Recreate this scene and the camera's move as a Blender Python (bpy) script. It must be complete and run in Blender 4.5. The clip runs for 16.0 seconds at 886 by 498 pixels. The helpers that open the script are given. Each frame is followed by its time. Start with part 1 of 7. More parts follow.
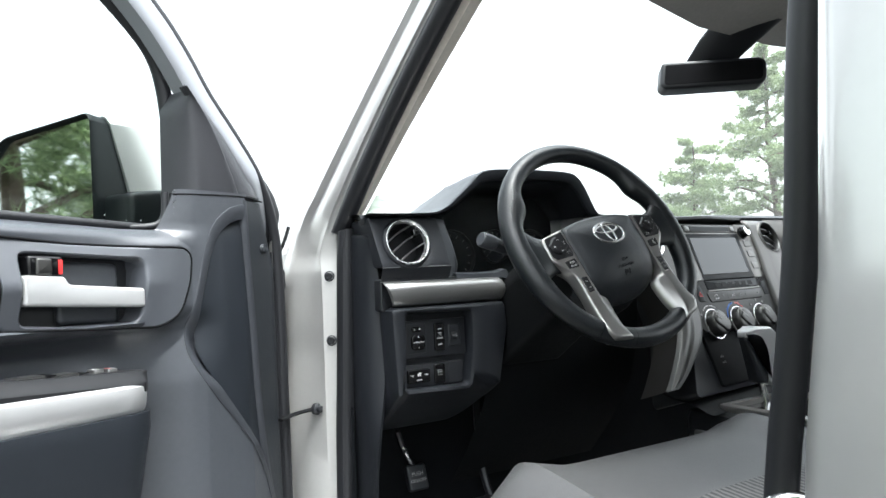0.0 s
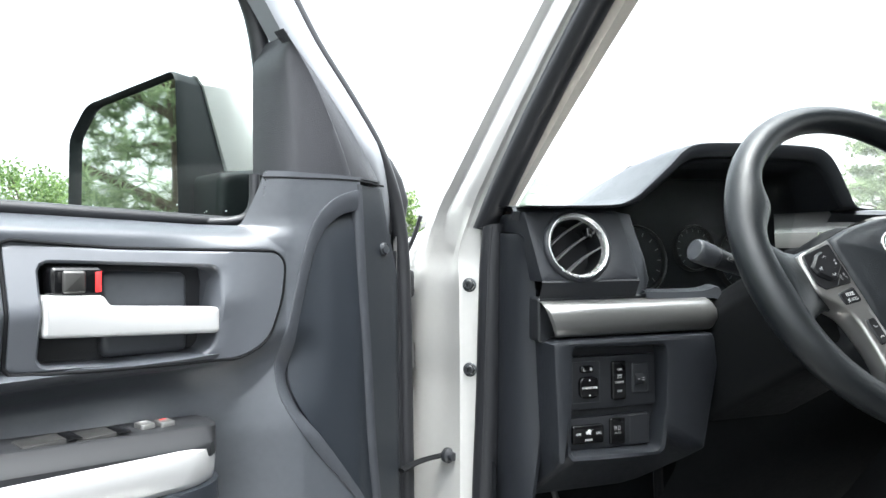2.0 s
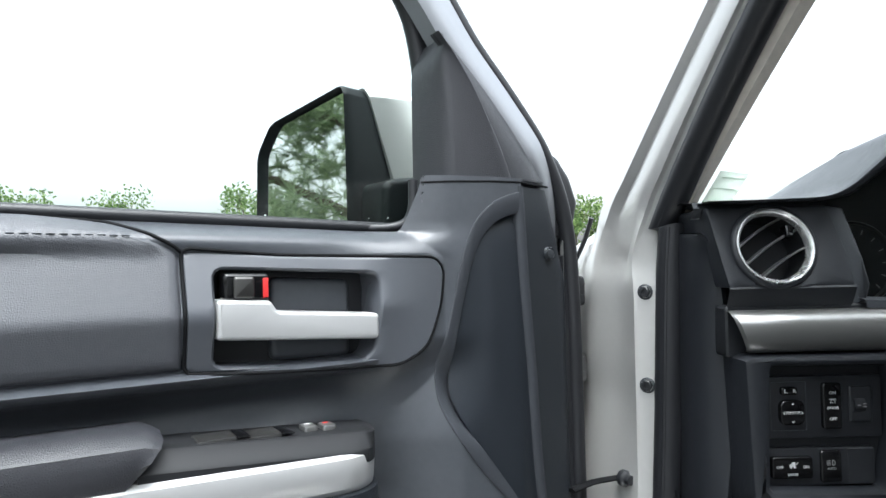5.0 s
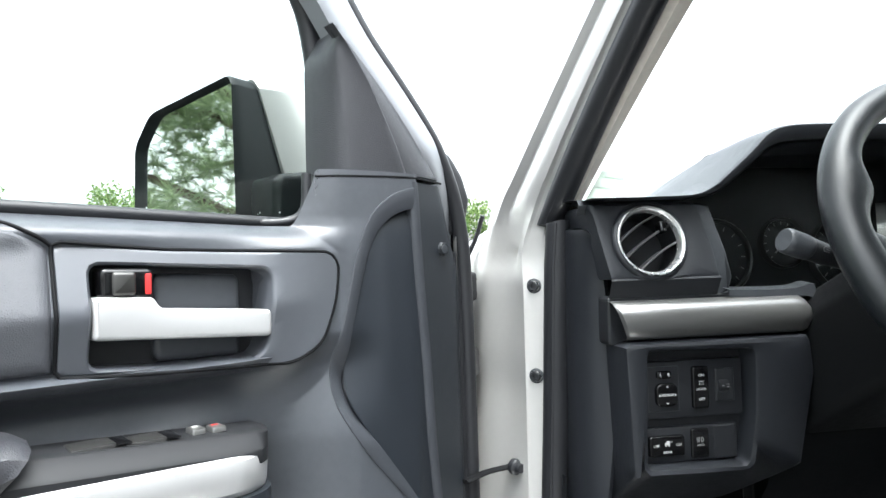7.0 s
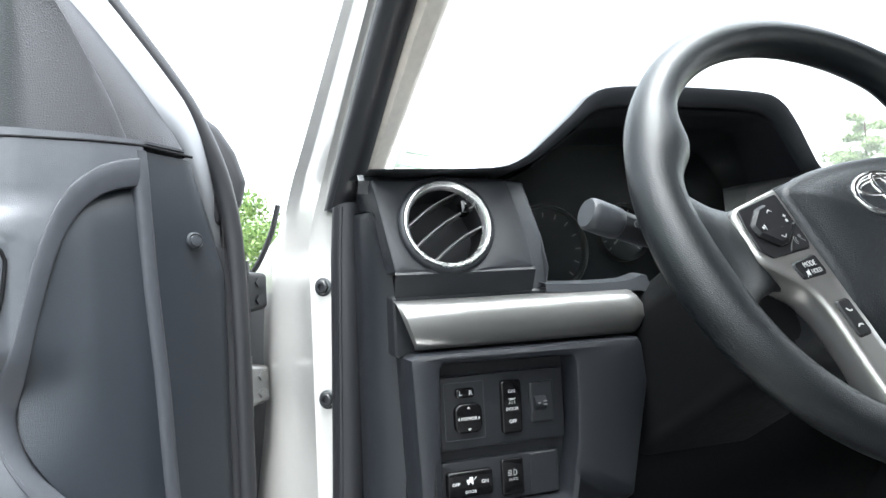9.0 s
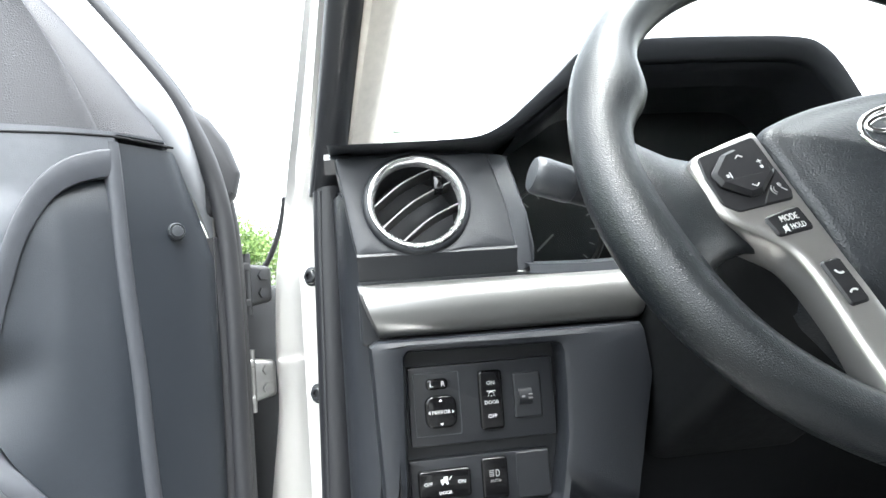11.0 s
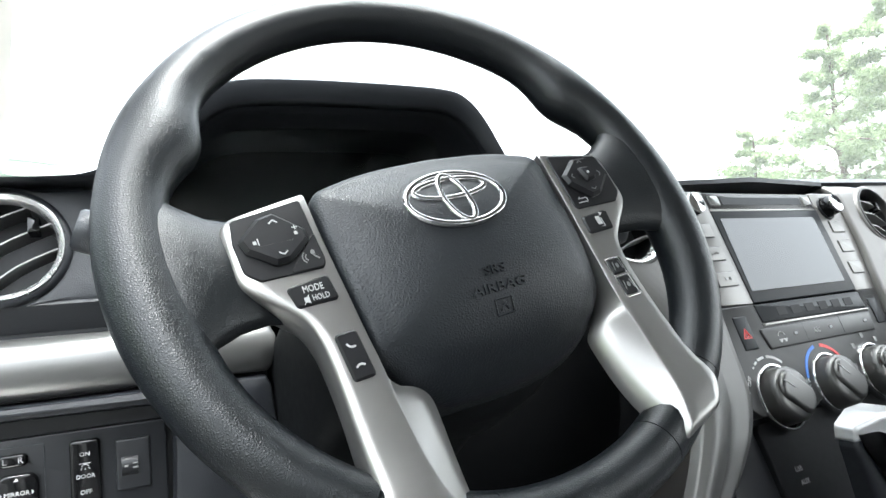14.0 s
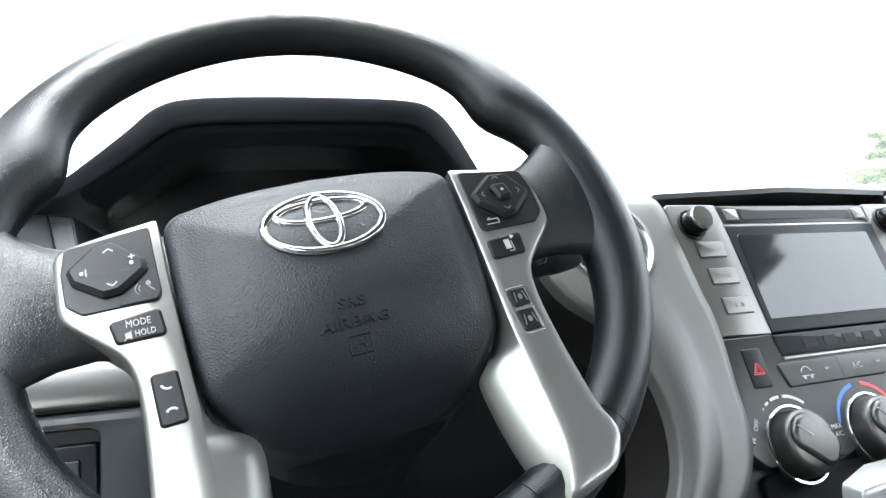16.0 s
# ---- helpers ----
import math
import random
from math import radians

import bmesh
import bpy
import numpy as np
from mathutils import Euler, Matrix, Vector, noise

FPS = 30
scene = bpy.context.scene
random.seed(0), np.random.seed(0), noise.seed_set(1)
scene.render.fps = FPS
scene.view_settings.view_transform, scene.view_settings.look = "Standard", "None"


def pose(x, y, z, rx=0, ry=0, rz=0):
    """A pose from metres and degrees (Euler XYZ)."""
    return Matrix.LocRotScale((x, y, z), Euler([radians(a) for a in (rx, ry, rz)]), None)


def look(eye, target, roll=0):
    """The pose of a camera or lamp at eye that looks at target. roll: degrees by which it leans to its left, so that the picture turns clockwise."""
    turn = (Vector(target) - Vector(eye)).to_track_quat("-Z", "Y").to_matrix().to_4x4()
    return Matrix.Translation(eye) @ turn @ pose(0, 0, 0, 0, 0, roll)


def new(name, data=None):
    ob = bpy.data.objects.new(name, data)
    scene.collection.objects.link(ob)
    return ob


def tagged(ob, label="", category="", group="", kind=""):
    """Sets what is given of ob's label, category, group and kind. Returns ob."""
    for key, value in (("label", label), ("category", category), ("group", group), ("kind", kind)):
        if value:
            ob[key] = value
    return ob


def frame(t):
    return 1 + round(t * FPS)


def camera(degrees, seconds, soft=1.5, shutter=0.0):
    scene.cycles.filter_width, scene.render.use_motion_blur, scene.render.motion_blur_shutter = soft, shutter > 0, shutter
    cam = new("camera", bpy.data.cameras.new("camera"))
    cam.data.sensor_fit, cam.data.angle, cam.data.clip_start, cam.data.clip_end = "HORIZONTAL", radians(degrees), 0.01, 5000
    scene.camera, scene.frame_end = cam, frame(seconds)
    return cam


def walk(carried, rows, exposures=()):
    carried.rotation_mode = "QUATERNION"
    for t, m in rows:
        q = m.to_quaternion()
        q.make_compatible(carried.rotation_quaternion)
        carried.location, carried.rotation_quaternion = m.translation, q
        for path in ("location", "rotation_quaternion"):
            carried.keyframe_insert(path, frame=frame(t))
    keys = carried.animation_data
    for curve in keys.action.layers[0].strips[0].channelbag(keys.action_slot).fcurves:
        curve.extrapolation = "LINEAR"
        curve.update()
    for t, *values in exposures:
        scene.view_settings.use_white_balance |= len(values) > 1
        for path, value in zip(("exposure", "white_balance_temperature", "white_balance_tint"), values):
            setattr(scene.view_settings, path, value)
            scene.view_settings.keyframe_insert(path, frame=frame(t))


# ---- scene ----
cam = camera(68.59, 16.0, soft=1.5)

PATH = [
    (0, look((-1.1677, -0.7807, 1.3345), (-0.1748, 0.9526, 1.4320), -2.87)),
    (0.5, look((-1.0641, -0.6958, 1.3114), (-0.1706, 1.0929, 1.3593), -3.76)),
    (1, look((-1.0170, -0.5965, 1.3292), (-0.3097, 1.2730, 1.3969), -2.07)),
    (1.5, look((-1.0360, -0.5371, 1.3581), (-0.4219, 1.3663, 1.3571), -1.67)),
    (2, look((-1.0562, -0.4965, 1.3960), (-0.4738, 1.4168, 1.4107), -0.62)),
    (2.5, look((-1.0684, -0.4893, 1.3974), (-0.5577, 1.4441, 1.4310), -1.29)),
    (3, look((-1.0147, -0.5023, 1.3923), (-0.8185, 1.4869, 1.4595), -1.79)),
    (3.5, look((-1.0102, -0.5062, 1.3853), (-1.0115, 1.4931, 1.4389), -0.98)),
    (6, look((-1.0572, -0.4388, 1.3941), (-0.9443, 1.5574, 1.4417), -2.17)),
    (6.5, look((-1.0750, -0.4516, 1.3788), (-0.7667, 1.5240, 1.3331), -3.15)),
    (7, look((-1.0305, -0.4621, 1.3828), (-0.6670, 1.5040, 1.4336), -1.67)),
    (7.5, look((-0.9761, -0.4792, 1.3705), (-0.6892, 1.4970, 1.4819), -1.39)),
    (8, look((-0.9101, -0.4724, 1.3689), (-0.5254, 1.4888, 1.4428), -2.23)),
    (8.5, look((-0.8893, -0.4114, 1.3537), (-0.2675, 1.4877, 1.4353), -3.85)),
    (9, look((-0.8528, -0.3369, 1.3542), (-0.2329, 1.5622, 1.4494), -2.83)),
    (11.5, look((-0.7124, -0.3182, 1.3225), (-0.4568, 1.6590, 1.4824), -4.40)),
    (12, look((-0.7068, -0.3461, 1.3284), (-0.3786, 1.6176, 1.5178), -3.91)),
    (12.5, look((-0.6929, -0.3635, 1.3396), (-0.3100, 1.5903, 1.5293), -3.45)),
    (13, look((-0.6389, -0.3401, 1.3413), (-0.2194, 1.6012, 1.5772), -3.56)),
    (13.5, look((-0.6048, -0.3452, 1.3537), (0.0251, 1.5435, 1.5431), -3.54)),
    (14, look((-0.5760, -0.3357, 1.3448), (0.2669, 1.4729, 1.4803), -4.77)),
    (14.5, look((-0.5522, -0.3415, 1.3349), (0.3250, 1.4514, 1.4610), -5.28)),
    (15, look((-0.5023, -0.3526, 1.3503), (0.2207, 1.5086, 1.4647), -3.63)),
    (15.5, look((-0.4620, -0.3485, 1.3453), (0.1394, 1.5514, 1.5140), -3.87)),
    (16, look((-0.4433, -0.3430, 1.3480), (0.1043, 1.5711, 1.5387), -4.09)),
]
walk(cam, PATH, exposures=((0.0, 2.5, 6150, 6), (1.0, 2.85, 6150, 6), (1.5, 2.95, 6150, 6), (2.0, 2.95, 6150, 6), (2.5, 2.62, 6150, 6), (3.5, 2.38, 6100, 6), (6.0, 1.96, 6000, 6), (6.5, 2.3, 6050, 6), (7.0, 2.74, 6150, 6), (8.0, 2.72, 6150, 6), (9.0, 3.26, 6100, 6), (11.5, 3.78, 6200, 6), (12.5, 3.52, 6200, 6), (14.0, 3.32, 6150, 6), (14.5, 3.46, 6120, 6), (15.0, 3.48, 6100, 6), (16.0, 3.54, 6050, 6)))

# ---- daylight: bright overcast ----
SUN_ELEV, SUN_AZ = radians(72), radians(160)
world = bpy.data.worlds.new("overcast")
scene.world = world
world.use_nodes = True
wn, wl = world.node_tree.nodes, world.node_tree.links
sky = wn.new("ShaderNodeTexSky")
sky.sky_type, sky.sun_disc = "NISHITA", False
sky.sun_elevation, sky.sun_rotation = SUN_ELEV, SUN_AZ
sky.air_density, sky.dust_density, sky.ozone_density = 1.6, 6.0, 1.0
grey = wn.new("ShaderNodeRGBToBW")
cloud = wn.new("ShaderNodeMix")
cloud.data_type = "RGBA"
cloud.inputs[0].default_value = 0.86
wl.new(sky.outputs[0], grey.inputs[0])
wl.new(sky.outputs[0], cloud.inputs[6])
wl.new(grey.outputs[0], cloud.inputs[7])
wl.new(cloud.outputs[2], wn["Background"].inputs[0])
wn["Background"].inputs[1].default_value = 0.15

lamp = bpy.data.lights.new("sun", "SUN")
lamp.energy, lamp.angle, lamp.color = 0.7, radians(20), (1.0, 0.97, 0.92)
sun = new("sun", lamp)
sun.matrix_basis = look((0, 0, 30), (-30 * math.sin(SUN_AZ) * math.cos(SUN_ELEV) * -1, -30 * math.cos(SUN_AZ) * math.cos(SUN_ELEV), 30 - 30 * math.sin(SUN_ELEV)))


# ---- materials ----
def mat(name, base, rough=0.5, metal=0.0, grain=None, vary=0.12, scale=6.0, coat=0.0, spec=0.5, rvary=0.08):
    """Principled surface with colour drift at two scales and, with grain=(kind, per metre, strength, depth), fine relief."""
    m = bpy.data.materials.new(name)
    m.use_nodes = True
    n, l = m.node_tree.nodes, m.node_tree.links
    b = n["Principled BSDF"]
    b.inputs["Roughness"].default_value, b.inputs["Metallic"].default_value = rough, metal
    b.inputs["Specular IOR Level"].default_value = spec
    b.inputs["Coat Weight"].default_value, b.inputs["Coat Roughness"].default_value = coat, 0.05
    tc = n.new("ShaderNodeTexCoord")
    big, fine = n.new("ShaderNodeTexNoise"), n.new("ShaderNodeTexNoise")
    big.inputs["Scale"].default_value, big.inputs["Detail"].default_value = scale, 3
    fine.inputs["Scale"].default_value, fine.inputs["Detail"].default_value = scale * 22, 2
    l.new(tc.outputs["Object"], big.inputs["Vector"])
    l.new(tc.outputs["Object"], fine.inputs["Vector"])
    both = n.new("ShaderNodeMix")
    both.inputs[0].default_value = 0.4
    l.new(big.outputs[0], both.inputs[2])
    l.new(fine.outputs[0], both.inputs[3])
    ramp = n.new("ShaderNodeMapRange")
    ramp.inputs[1].default_value, ramp.inputs[2].default_value = 0.3, 0.7
    ramp.inputs[3].default_value, ramp.inputs[4].default_value = 1 - vary, 1 + vary
    l.new(both.outputs[0], ramp.inputs[0])
    mul = n.new("ShaderNodeVectorMath")
    mul.operation = "SCALE"
    mul.inputs[0].default_value = base
    l.new(ramp.outputs[0], mul.inputs["Scale"])
    l.new(mul.outputs[0], b.inputs["Base Color"])
    rr = n.new("ShaderNodeMapRange")
    rr.inputs[1].default_value, rr.inputs[2].default_value = 0.3, 0.7
    rr.inputs[3].default_value, rr.inputs[4].default_value = max(0.02, rough - rvary), min(1, rough + rvary)
    l.new(both.outputs[0], rr.inputs[0])
    l.new(rr.outputs[0], b.inputs["Roughness"])
    if grain:
        kind, per, strength, depth = grain
        bump = n.new("ShaderNodeBump")
        bump.inputs["Strength"].default_value, bump.inputs["Distance"].default_value = strength, depth
        if kind == "hide":
            t1, lift = n.new("ShaderNodeTexVoronoi"), n.new("ShaderNodeMapRange")
            t1.feature = "DISTANCE_TO_EDGE"
            t1.inputs["Scale"].default_value = per
            lift.interpolation_type = "SMOOTHSTEP"
            lift.inputs[1].default_value, lift.inputs[2].default_value = 0.0, 0.42
            l.new(t1.outputs["Distance"], lift.inputs[0])
            wob = n.new("ShaderNodeTexNoise")
            wob.inputs["Scale"].default_value, wob.inputs["Detail"].default_value = per * 0.6, 2
            l.new(tc.outputs["Object"], wob.inputs["Vector"])
            add = n.new("ShaderNodeMix")
            add.data_type = "VECTOR"
            add.inputs[0].default_value = 0.9 / per
            l.new(tc.outputs["Object"], add.inputs[4])
            l.new(wob.outputs["Color"], add.inputs[5])
            l.new(add.outputs[1], t1.inputs["Vector"])
            l.new(lift.outputs[0], bump.inputs["Height"])
        else:
            t1 = n.new("ShaderNodeTexNoise")
            t1.inputs["Scale"].default_value, t1.inputs["Detail"].default_value = per, 3
            l.new(tc.outputs["Object"], t1.inputs["Vector"])
            l.new(t1.outputs[0], bump.inputs["Height"])
        l.new(bump.outputs[0], b.inputs["Normal"])
    return m


M_DOOR = mat("door_plastic", (0.055, 0.059, 0.068), 0.35, spec=0.62, grain=("hide", 850, 0.4, 0.0002))
M_BEZEL = mat("handle_bezel_plastic", (0.066, 0.070, 0.080), 0.34, spec=0.6, vary=0.05, rvary=0.04)
M_RIM = mat("speaker_rim_plastic", (0.036, 0.039, 0.046), 0.42, spec=0.5, grain=("hide", 900, 0.4, 0.0002))
M_DOORSOFT = mat("door_soft_pad", (0.070, 0.072, 0.081), 0.44, spec=0.52, grain=("hide", 560, 0.5, 0.0003))
M_SPEAKER = mat("speaker_cloth_plastic", (0.0135, 0.0165, 0.0215), 0.46, spec=0.45, vary=0.18, grain=("noise", 1100, 0.5, 0.0005))
M_SAIL = mat("sail_plastic", (0.024, 0.0245, 0.029), 0.43, spec=0.55, grain=("hide", 520, 0.55, 0.00032))
M_DASH = mat("dash_plastic", (0.0140, 0.0155, 0.019), 0.42, spec=0.40, grain=("hide", 800, 0.45, 0.00025))
M_DASHTOP = mat("dash_top_plastic", (0.034, 0.037, 0.042), 0.36, grain=("hide", 700, 0.35, 0.00025))
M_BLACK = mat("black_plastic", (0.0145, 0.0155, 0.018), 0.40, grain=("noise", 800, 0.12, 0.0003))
M_GLOSS = mat("gloss_black", (0.004, 0.004, 0.0045), 0.09, vary=0.05, rvary=0.03)
M_SWITCHES = mat("switch_panel_plastic", (0.014, 0.0145, 0.016), 0.48, spec=0.22, vary=0.05, rvary=0.05)
M_RUBBER = mat("rubber_seal", (0.013, 0.0135, 0.016), 0.46, grain=("noise", 300, 0.2, 0.0005))
M_WHEEL = mat("wheel_urethane", (0.0062, 0.0080, 0.0097), 0.32, spec=0.55, rvary=0.03, grain=("hide", 800, 0.5, 0.00022))
M_PAD = mat("airbag_cover_plastic", (0.0115, 0.0138, 0.017), 0.40, spec=0.5, rvary=0.05, grain=("hide", 580, 0.55, 0.00027))
M_SATIN = mat("satin_silver", (0.37, 0.362, 0.348), 0.34, 0.85, vary=0.025, rvary=0.04)
M_KEY = mat("key_plastic", (0.012, 0.012, 0.0135), 0.38, vary=0.06, spec=0.35)
M_SMOKE = mat("smoked_chrome", (0.10, 0.098, 0.095), 0.34, 0.85, vary=0.05)
M_RADIOGREY = mat("radio_strip_grey", (0.15, 0.145, 0.138), 0.33, 0.75, vary=0.05, rvary=0.05)
M_MARK = mat("badge_mark_black", (0.0085, 0.0087, 0.0095), 0.4, spec=0.08, vary=0.05)
M_SATINDARK = mat("satin_grey", (0.2, 0.199, 0.196), 0.34, 0.75, vary=0.03, rvary=0.03)
M_PIANO = mat("black_fascia", (0.0105, 0.0118, 0.0138), 0.42, spec=0.18, vary=0.08, rvary=0.06)
M_BRIGHT = mat("satin_chrome", (0.8, 0.8, 0.8), 0.26, 0.85, vary=0.03, rvary=0.04)
M_STACKGREY = mat("stack_grey", (0.047, 0.0465, 0.046), 0.36, 0.6, vary=0.05)
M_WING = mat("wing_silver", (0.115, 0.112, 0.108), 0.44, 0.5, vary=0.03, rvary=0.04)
# the wing's silver again, darkened: its side's shade is put into the colour
M_WINGSHADE = mat("wing_shaded_grey", (0.032, 0.030, 0.0285), 0.42, 0.4, vary=0.04, rvary=0.04)
M_HANDLE = mat("handle_silver", (0.52, 0.52, 0.52), 0.3, 0.45, vary=0.015, rvary=0.03)
M_CHROME = mat("chrome", (0.78, 0.78, 0.78), 0.07, 1.0, vary=0.03, rvary=0.03)
M_STEEL = mat("steel", (0.3, 0.3, 0.3), 0.3, 1.0, vary=0.15)
M_PAINT = mat("silver_body_paint", (0.545, 0.538, 0.522), 0.32, 0.5, coat=0.6, vary=0.03, rvary=0.03)
M_BEIGE = mat("pillar_trim_beige", (0.68, 0.63, 0.56), 0.75, grain=("noise", 700, 0.3, 0.0005))
M_WHITE = mat("white_print", (0.48, 0.48, 0.475), 0.6, vary=0.06)
M_FAINT = mat("grey_print", (0.2, 0.2, 0.2), 0.6, vary=0.06)
M_RED = mat("red_plastic", (0.6, 0.03, 0.03), 0.4)
M_BLUE = mat("blue_print", (0.05, 0.16, 0.5), 0.5)
M_SEAT = mat("grey_seat_vinyl", (0.085, 0.084, 0.085), 0.46, grain=("hide", 420, 0.5, 0.0004))
M_CARPET = mat("carpet", (0.02, 0.02, 0.022), 0.95, grain=("noise", 420, 0.8, 0.003), vary=0.3)
M_LINER = mat("headliner", (0.42, 0.4, 0.37), 0.9, grain=("noise", 500, 0.4, 0.001))
M_GAP = mat("joint_shadow_rubber", (0.006, 0.0062, 0.007), 0.7, spec=0.1, vary=0.05)
M_HOUSING = mat("mirror_housing_black", (0.006, 0.0078, 0.0085), 0.45, spec=0.25, vary=0.06)
# blacker than the other plastics; the shade under dash and hub is coloured in
M_LOWSHADE = mat("deep_shade_black", (0.0055, 0.006, 0.0068), 0.6, spec=0.15, vary=0.1)
# body silver in a darker grey; the channel's shade is put into the colour
M_FRAME = mat("door_frame_shaded_silver", (0.30, 0.31, 0.33), 0.40, 0.5, vary=0.04, rvary=0.04)
M_BADGE = mat("badge_chrome", (0.46, 0.46, 0.46), 0.1, 1.0, vary=0.03, rvary=0.03)
M_BARK = mat("pine_bark", (0.1, 0.075, 0.055), 0.9, grain=("noise", 30, 0.9, 0.03), vary=0.35, scale=3)
M_LENS = mat("water_drop", (0.8, 0.82, 0.82), 0.05, vary=0.02)


def leafy(name, dark, light, share=0.55):
    m = mat(name, dark, 0.55, vary=0.3, scale=1.2)
    n, l = m.node_tree.nodes, m.node_tree.links
    b = n["Principled BSDF"]
    geo, mix = n.new("ShaderNodeNewGeometry"), n.new("ShaderNodeMix")
    mix.data_type = "RGBA"
    mix.inputs[6].default_value, mix.inputs[7].default_value = (*dark, 1), (*light, 1)
    l.new(geo.outputs["Random Per Island"], mix.inputs[0])
    l.new(mix.outputs[2], b.inputs["Base Color"])
    tr, sh = n.new("ShaderNodeBsdfTranslucent"), n.new("ShaderNodeMixShader")
    sh.inputs[0].default_value = share
    l.new(mix.outputs[2], tr.inputs[0])
    l.new(b.outputs[0], sh.inputs[1])
    l.new(tr.outputs[0], sh.inputs[2])
    l.new(sh.outputs[0], n["Material Output"].inputs[0])
    return m


M_STICKER = leafy("sticker_paper", (0.7, 0.76, 0.7), (0.74, 0.8, 0.74), 0.8)
M_PINE = leafy("pine_needles", (0.14, 0.2, 0.1), (0.36, 0.44, 0.24))
M_LEAF = leafy("broad_leaves", (0.07, 0.13, 0.04), (0.2, 0.28, 0.09))


def ground_material():
    m = mat("asphalt", (0.06, 0.06, 0.058), 0.9, grain=("noise", 180, 0.7, 0.006), vary=0.3, scale=0.5)
    return m


def pane_material(name, tint, gloss, haze=0.0):
    m = bpy.data.materials.new(name)
    m.use_nodes = True
    n, l = m.node_tree.nodes, m.node_tree.links
    tr, gl, fr, mx, pw, sc_ = (n.new("ShaderNode" + k) for k in ("BsdfTransparent", "BsdfGlossy", "LayerWeight", "MixShader", "Math", "Math"))
    tr.inputs[0].default_value = (*tint, 1)
    gl.inputs["Roughness"].default_value = 0.01
    fr.inputs[0].default_value = 0.5
    pw.operation, sc_.operation = "POWER", "MULTIPLY_ADD"
    pw.inputs[1].default_value = 5.0
    sc_.inputs[1].default_value, sc_.inputs[2].default_value = 0.9, gloss
    l.new(fr.outputs["Facing"], pw.inputs[0])
    l.new(pw.outputs[0], sc_.inputs[0])
    l.new(sc_.outputs[0], mx.inputs[0])
    l.new(tr.outputs[0], mx.inputs[1])
    l.new(gl.outputs[0], mx.inputs[2])
    last = mx
    # pale glare over the view is built into the glass as translucent white
    if haze:
        veil, last = n.new("ShaderNodeBsdfTranslucent"), n.new("ShaderNodeMixShader")
        veil.inputs[0].default_value, last.inputs[0].default_value = (0.9, 0.92, 0.9, 1), haze
        l.new(mx.outputs[0], last.inputs[1])
        l.new(veil.outputs[0], last.inputs[2])
    l.new(last.outputs[0], n["Material Output"].inputs[0])
    return m


M_SCREEN = pane_material("hazed_windscreen", (0.95, 0.97, 0.96), 0.02, 0.045)
M_PANE = pane_material("window_glass", (0.93, 0.95, 0.94), 0.02)
M_SIDEGLASS = pane_material("green_side_glass", (0.89, 0.925, 0.91), 0.008)
M_MIRROR = mat("mirror_glass", (0.82, 0.84, 0.84), 0.015, 1.0, vary=0.01, rvary=0.01)


# ---- building helpers ----
def finish(bm, name, angle=40):
    bmesh.ops.recalc_face_normals(bm, faces=bm.faces)
    me = bpy.data.meshes.new(name)
    bm.to_mesh(me)
    bm.free()
    me.polygons.foreach_set("use_smooth", [True] * len(me.polygons))
    me.set_sharp_from_angle(angle=radians(angle))
    return me


def root(ob):
    while ob.parent:
        ob = ob.parent
    return ob


def thing(name, m, label, category, group=""):
    ob = new(name)
    ob.empty_display_size = 0.05
    ob.matrix_basis = m
    return tagged(ob, label, category, group)


def part(name, bm, material, parent, label="", local=True, angle=40):
    """One mesh under a thing or a part; local=False: its vertices are given in the world."""
    if not local:
        bm.transform(root(parent).matrix_basis.inverted())
    me = finish(bm, name, angle)
    me.materials.append(material)
    ob = new(name, me)
    ob.parent = parent
    if label:
        ob["label"] = label
    return ob


def structure(name, bm, material, label="", angle=40):
    me = finish(bm, name, angle)
    me.materials.append(material)
    return tagged(new(name, me), label, name.replace("_", " ").rstrip(" 0123456789"), kind="structure")


def rounded(pts, r, n=5):
    """The outline with its corners rounded; r may be one radius or one for each corner."""
    out, k = [], len(pts)
    rs = r if isinstance(r, (list, tuple)) else [r] * k
    for i in range(k):
        p, a, b = Vector(pts[i]), Vector(pts[i - 1]), Vector(pts[(i + 1) % k])
        u, v = (a - p), (b - p)
        lu, lv = u.length, v.length
        u, v = u / lu, v / lv
        ang = math.acos(max(-1, min(1, u.dot(v))))
        if rs[i] <= 0 or ang > 3.05:
            out.append((p.x, p.y))
            continue
        d = min(rs[i] / math.tan(ang / 2), 0.48 * lu, 0.48 * lv)
        rad = d * math.tan(ang / 2)
        c = p + (u + v).normalized() * (rad / math.sin(ang / 2))
        s, e = p + u * d - c, p + v * d - c
        a0, a1 = math.atan2(s.y, s.x), math.atan2(e.y, e.x)
        da = (a1 - a0 + math.pi) % (2 * math.pi) - math.pi
        out += [(c.x + rad * math.cos(a0 + da * j / n), c.y + rad * math.sin(a0 + da * j / n)) for j in range(n + 1)]
    return out


def smooth(pts, n=4, closed=False):
    """A soft curve through the points, in any number of dimensions."""
    p = [np.array(q, float) for q in pts]
    k, out = len(p), []
    for i in range(k if closed else k - 1):
        a = p[i - 1] if closed or i else 2 * p[0] - p[1]
        b, c = p[i], p[(i + 1) % k]
        d = p[(i + 2) % k] if closed or i + 2 < k else 2 * p[-1] - p[-2]
        for j in range(n):
            t = j / n
            out.append(0.5 * (2 * b + (c - a) * t + (2 * a - 5 * b + 4 * c - d) * t * t + (3 * b - a - 3 * c + d) * t ** 3))
    if not closed:
        out.append(p[-1])
    return [tuple(q) for q in out]


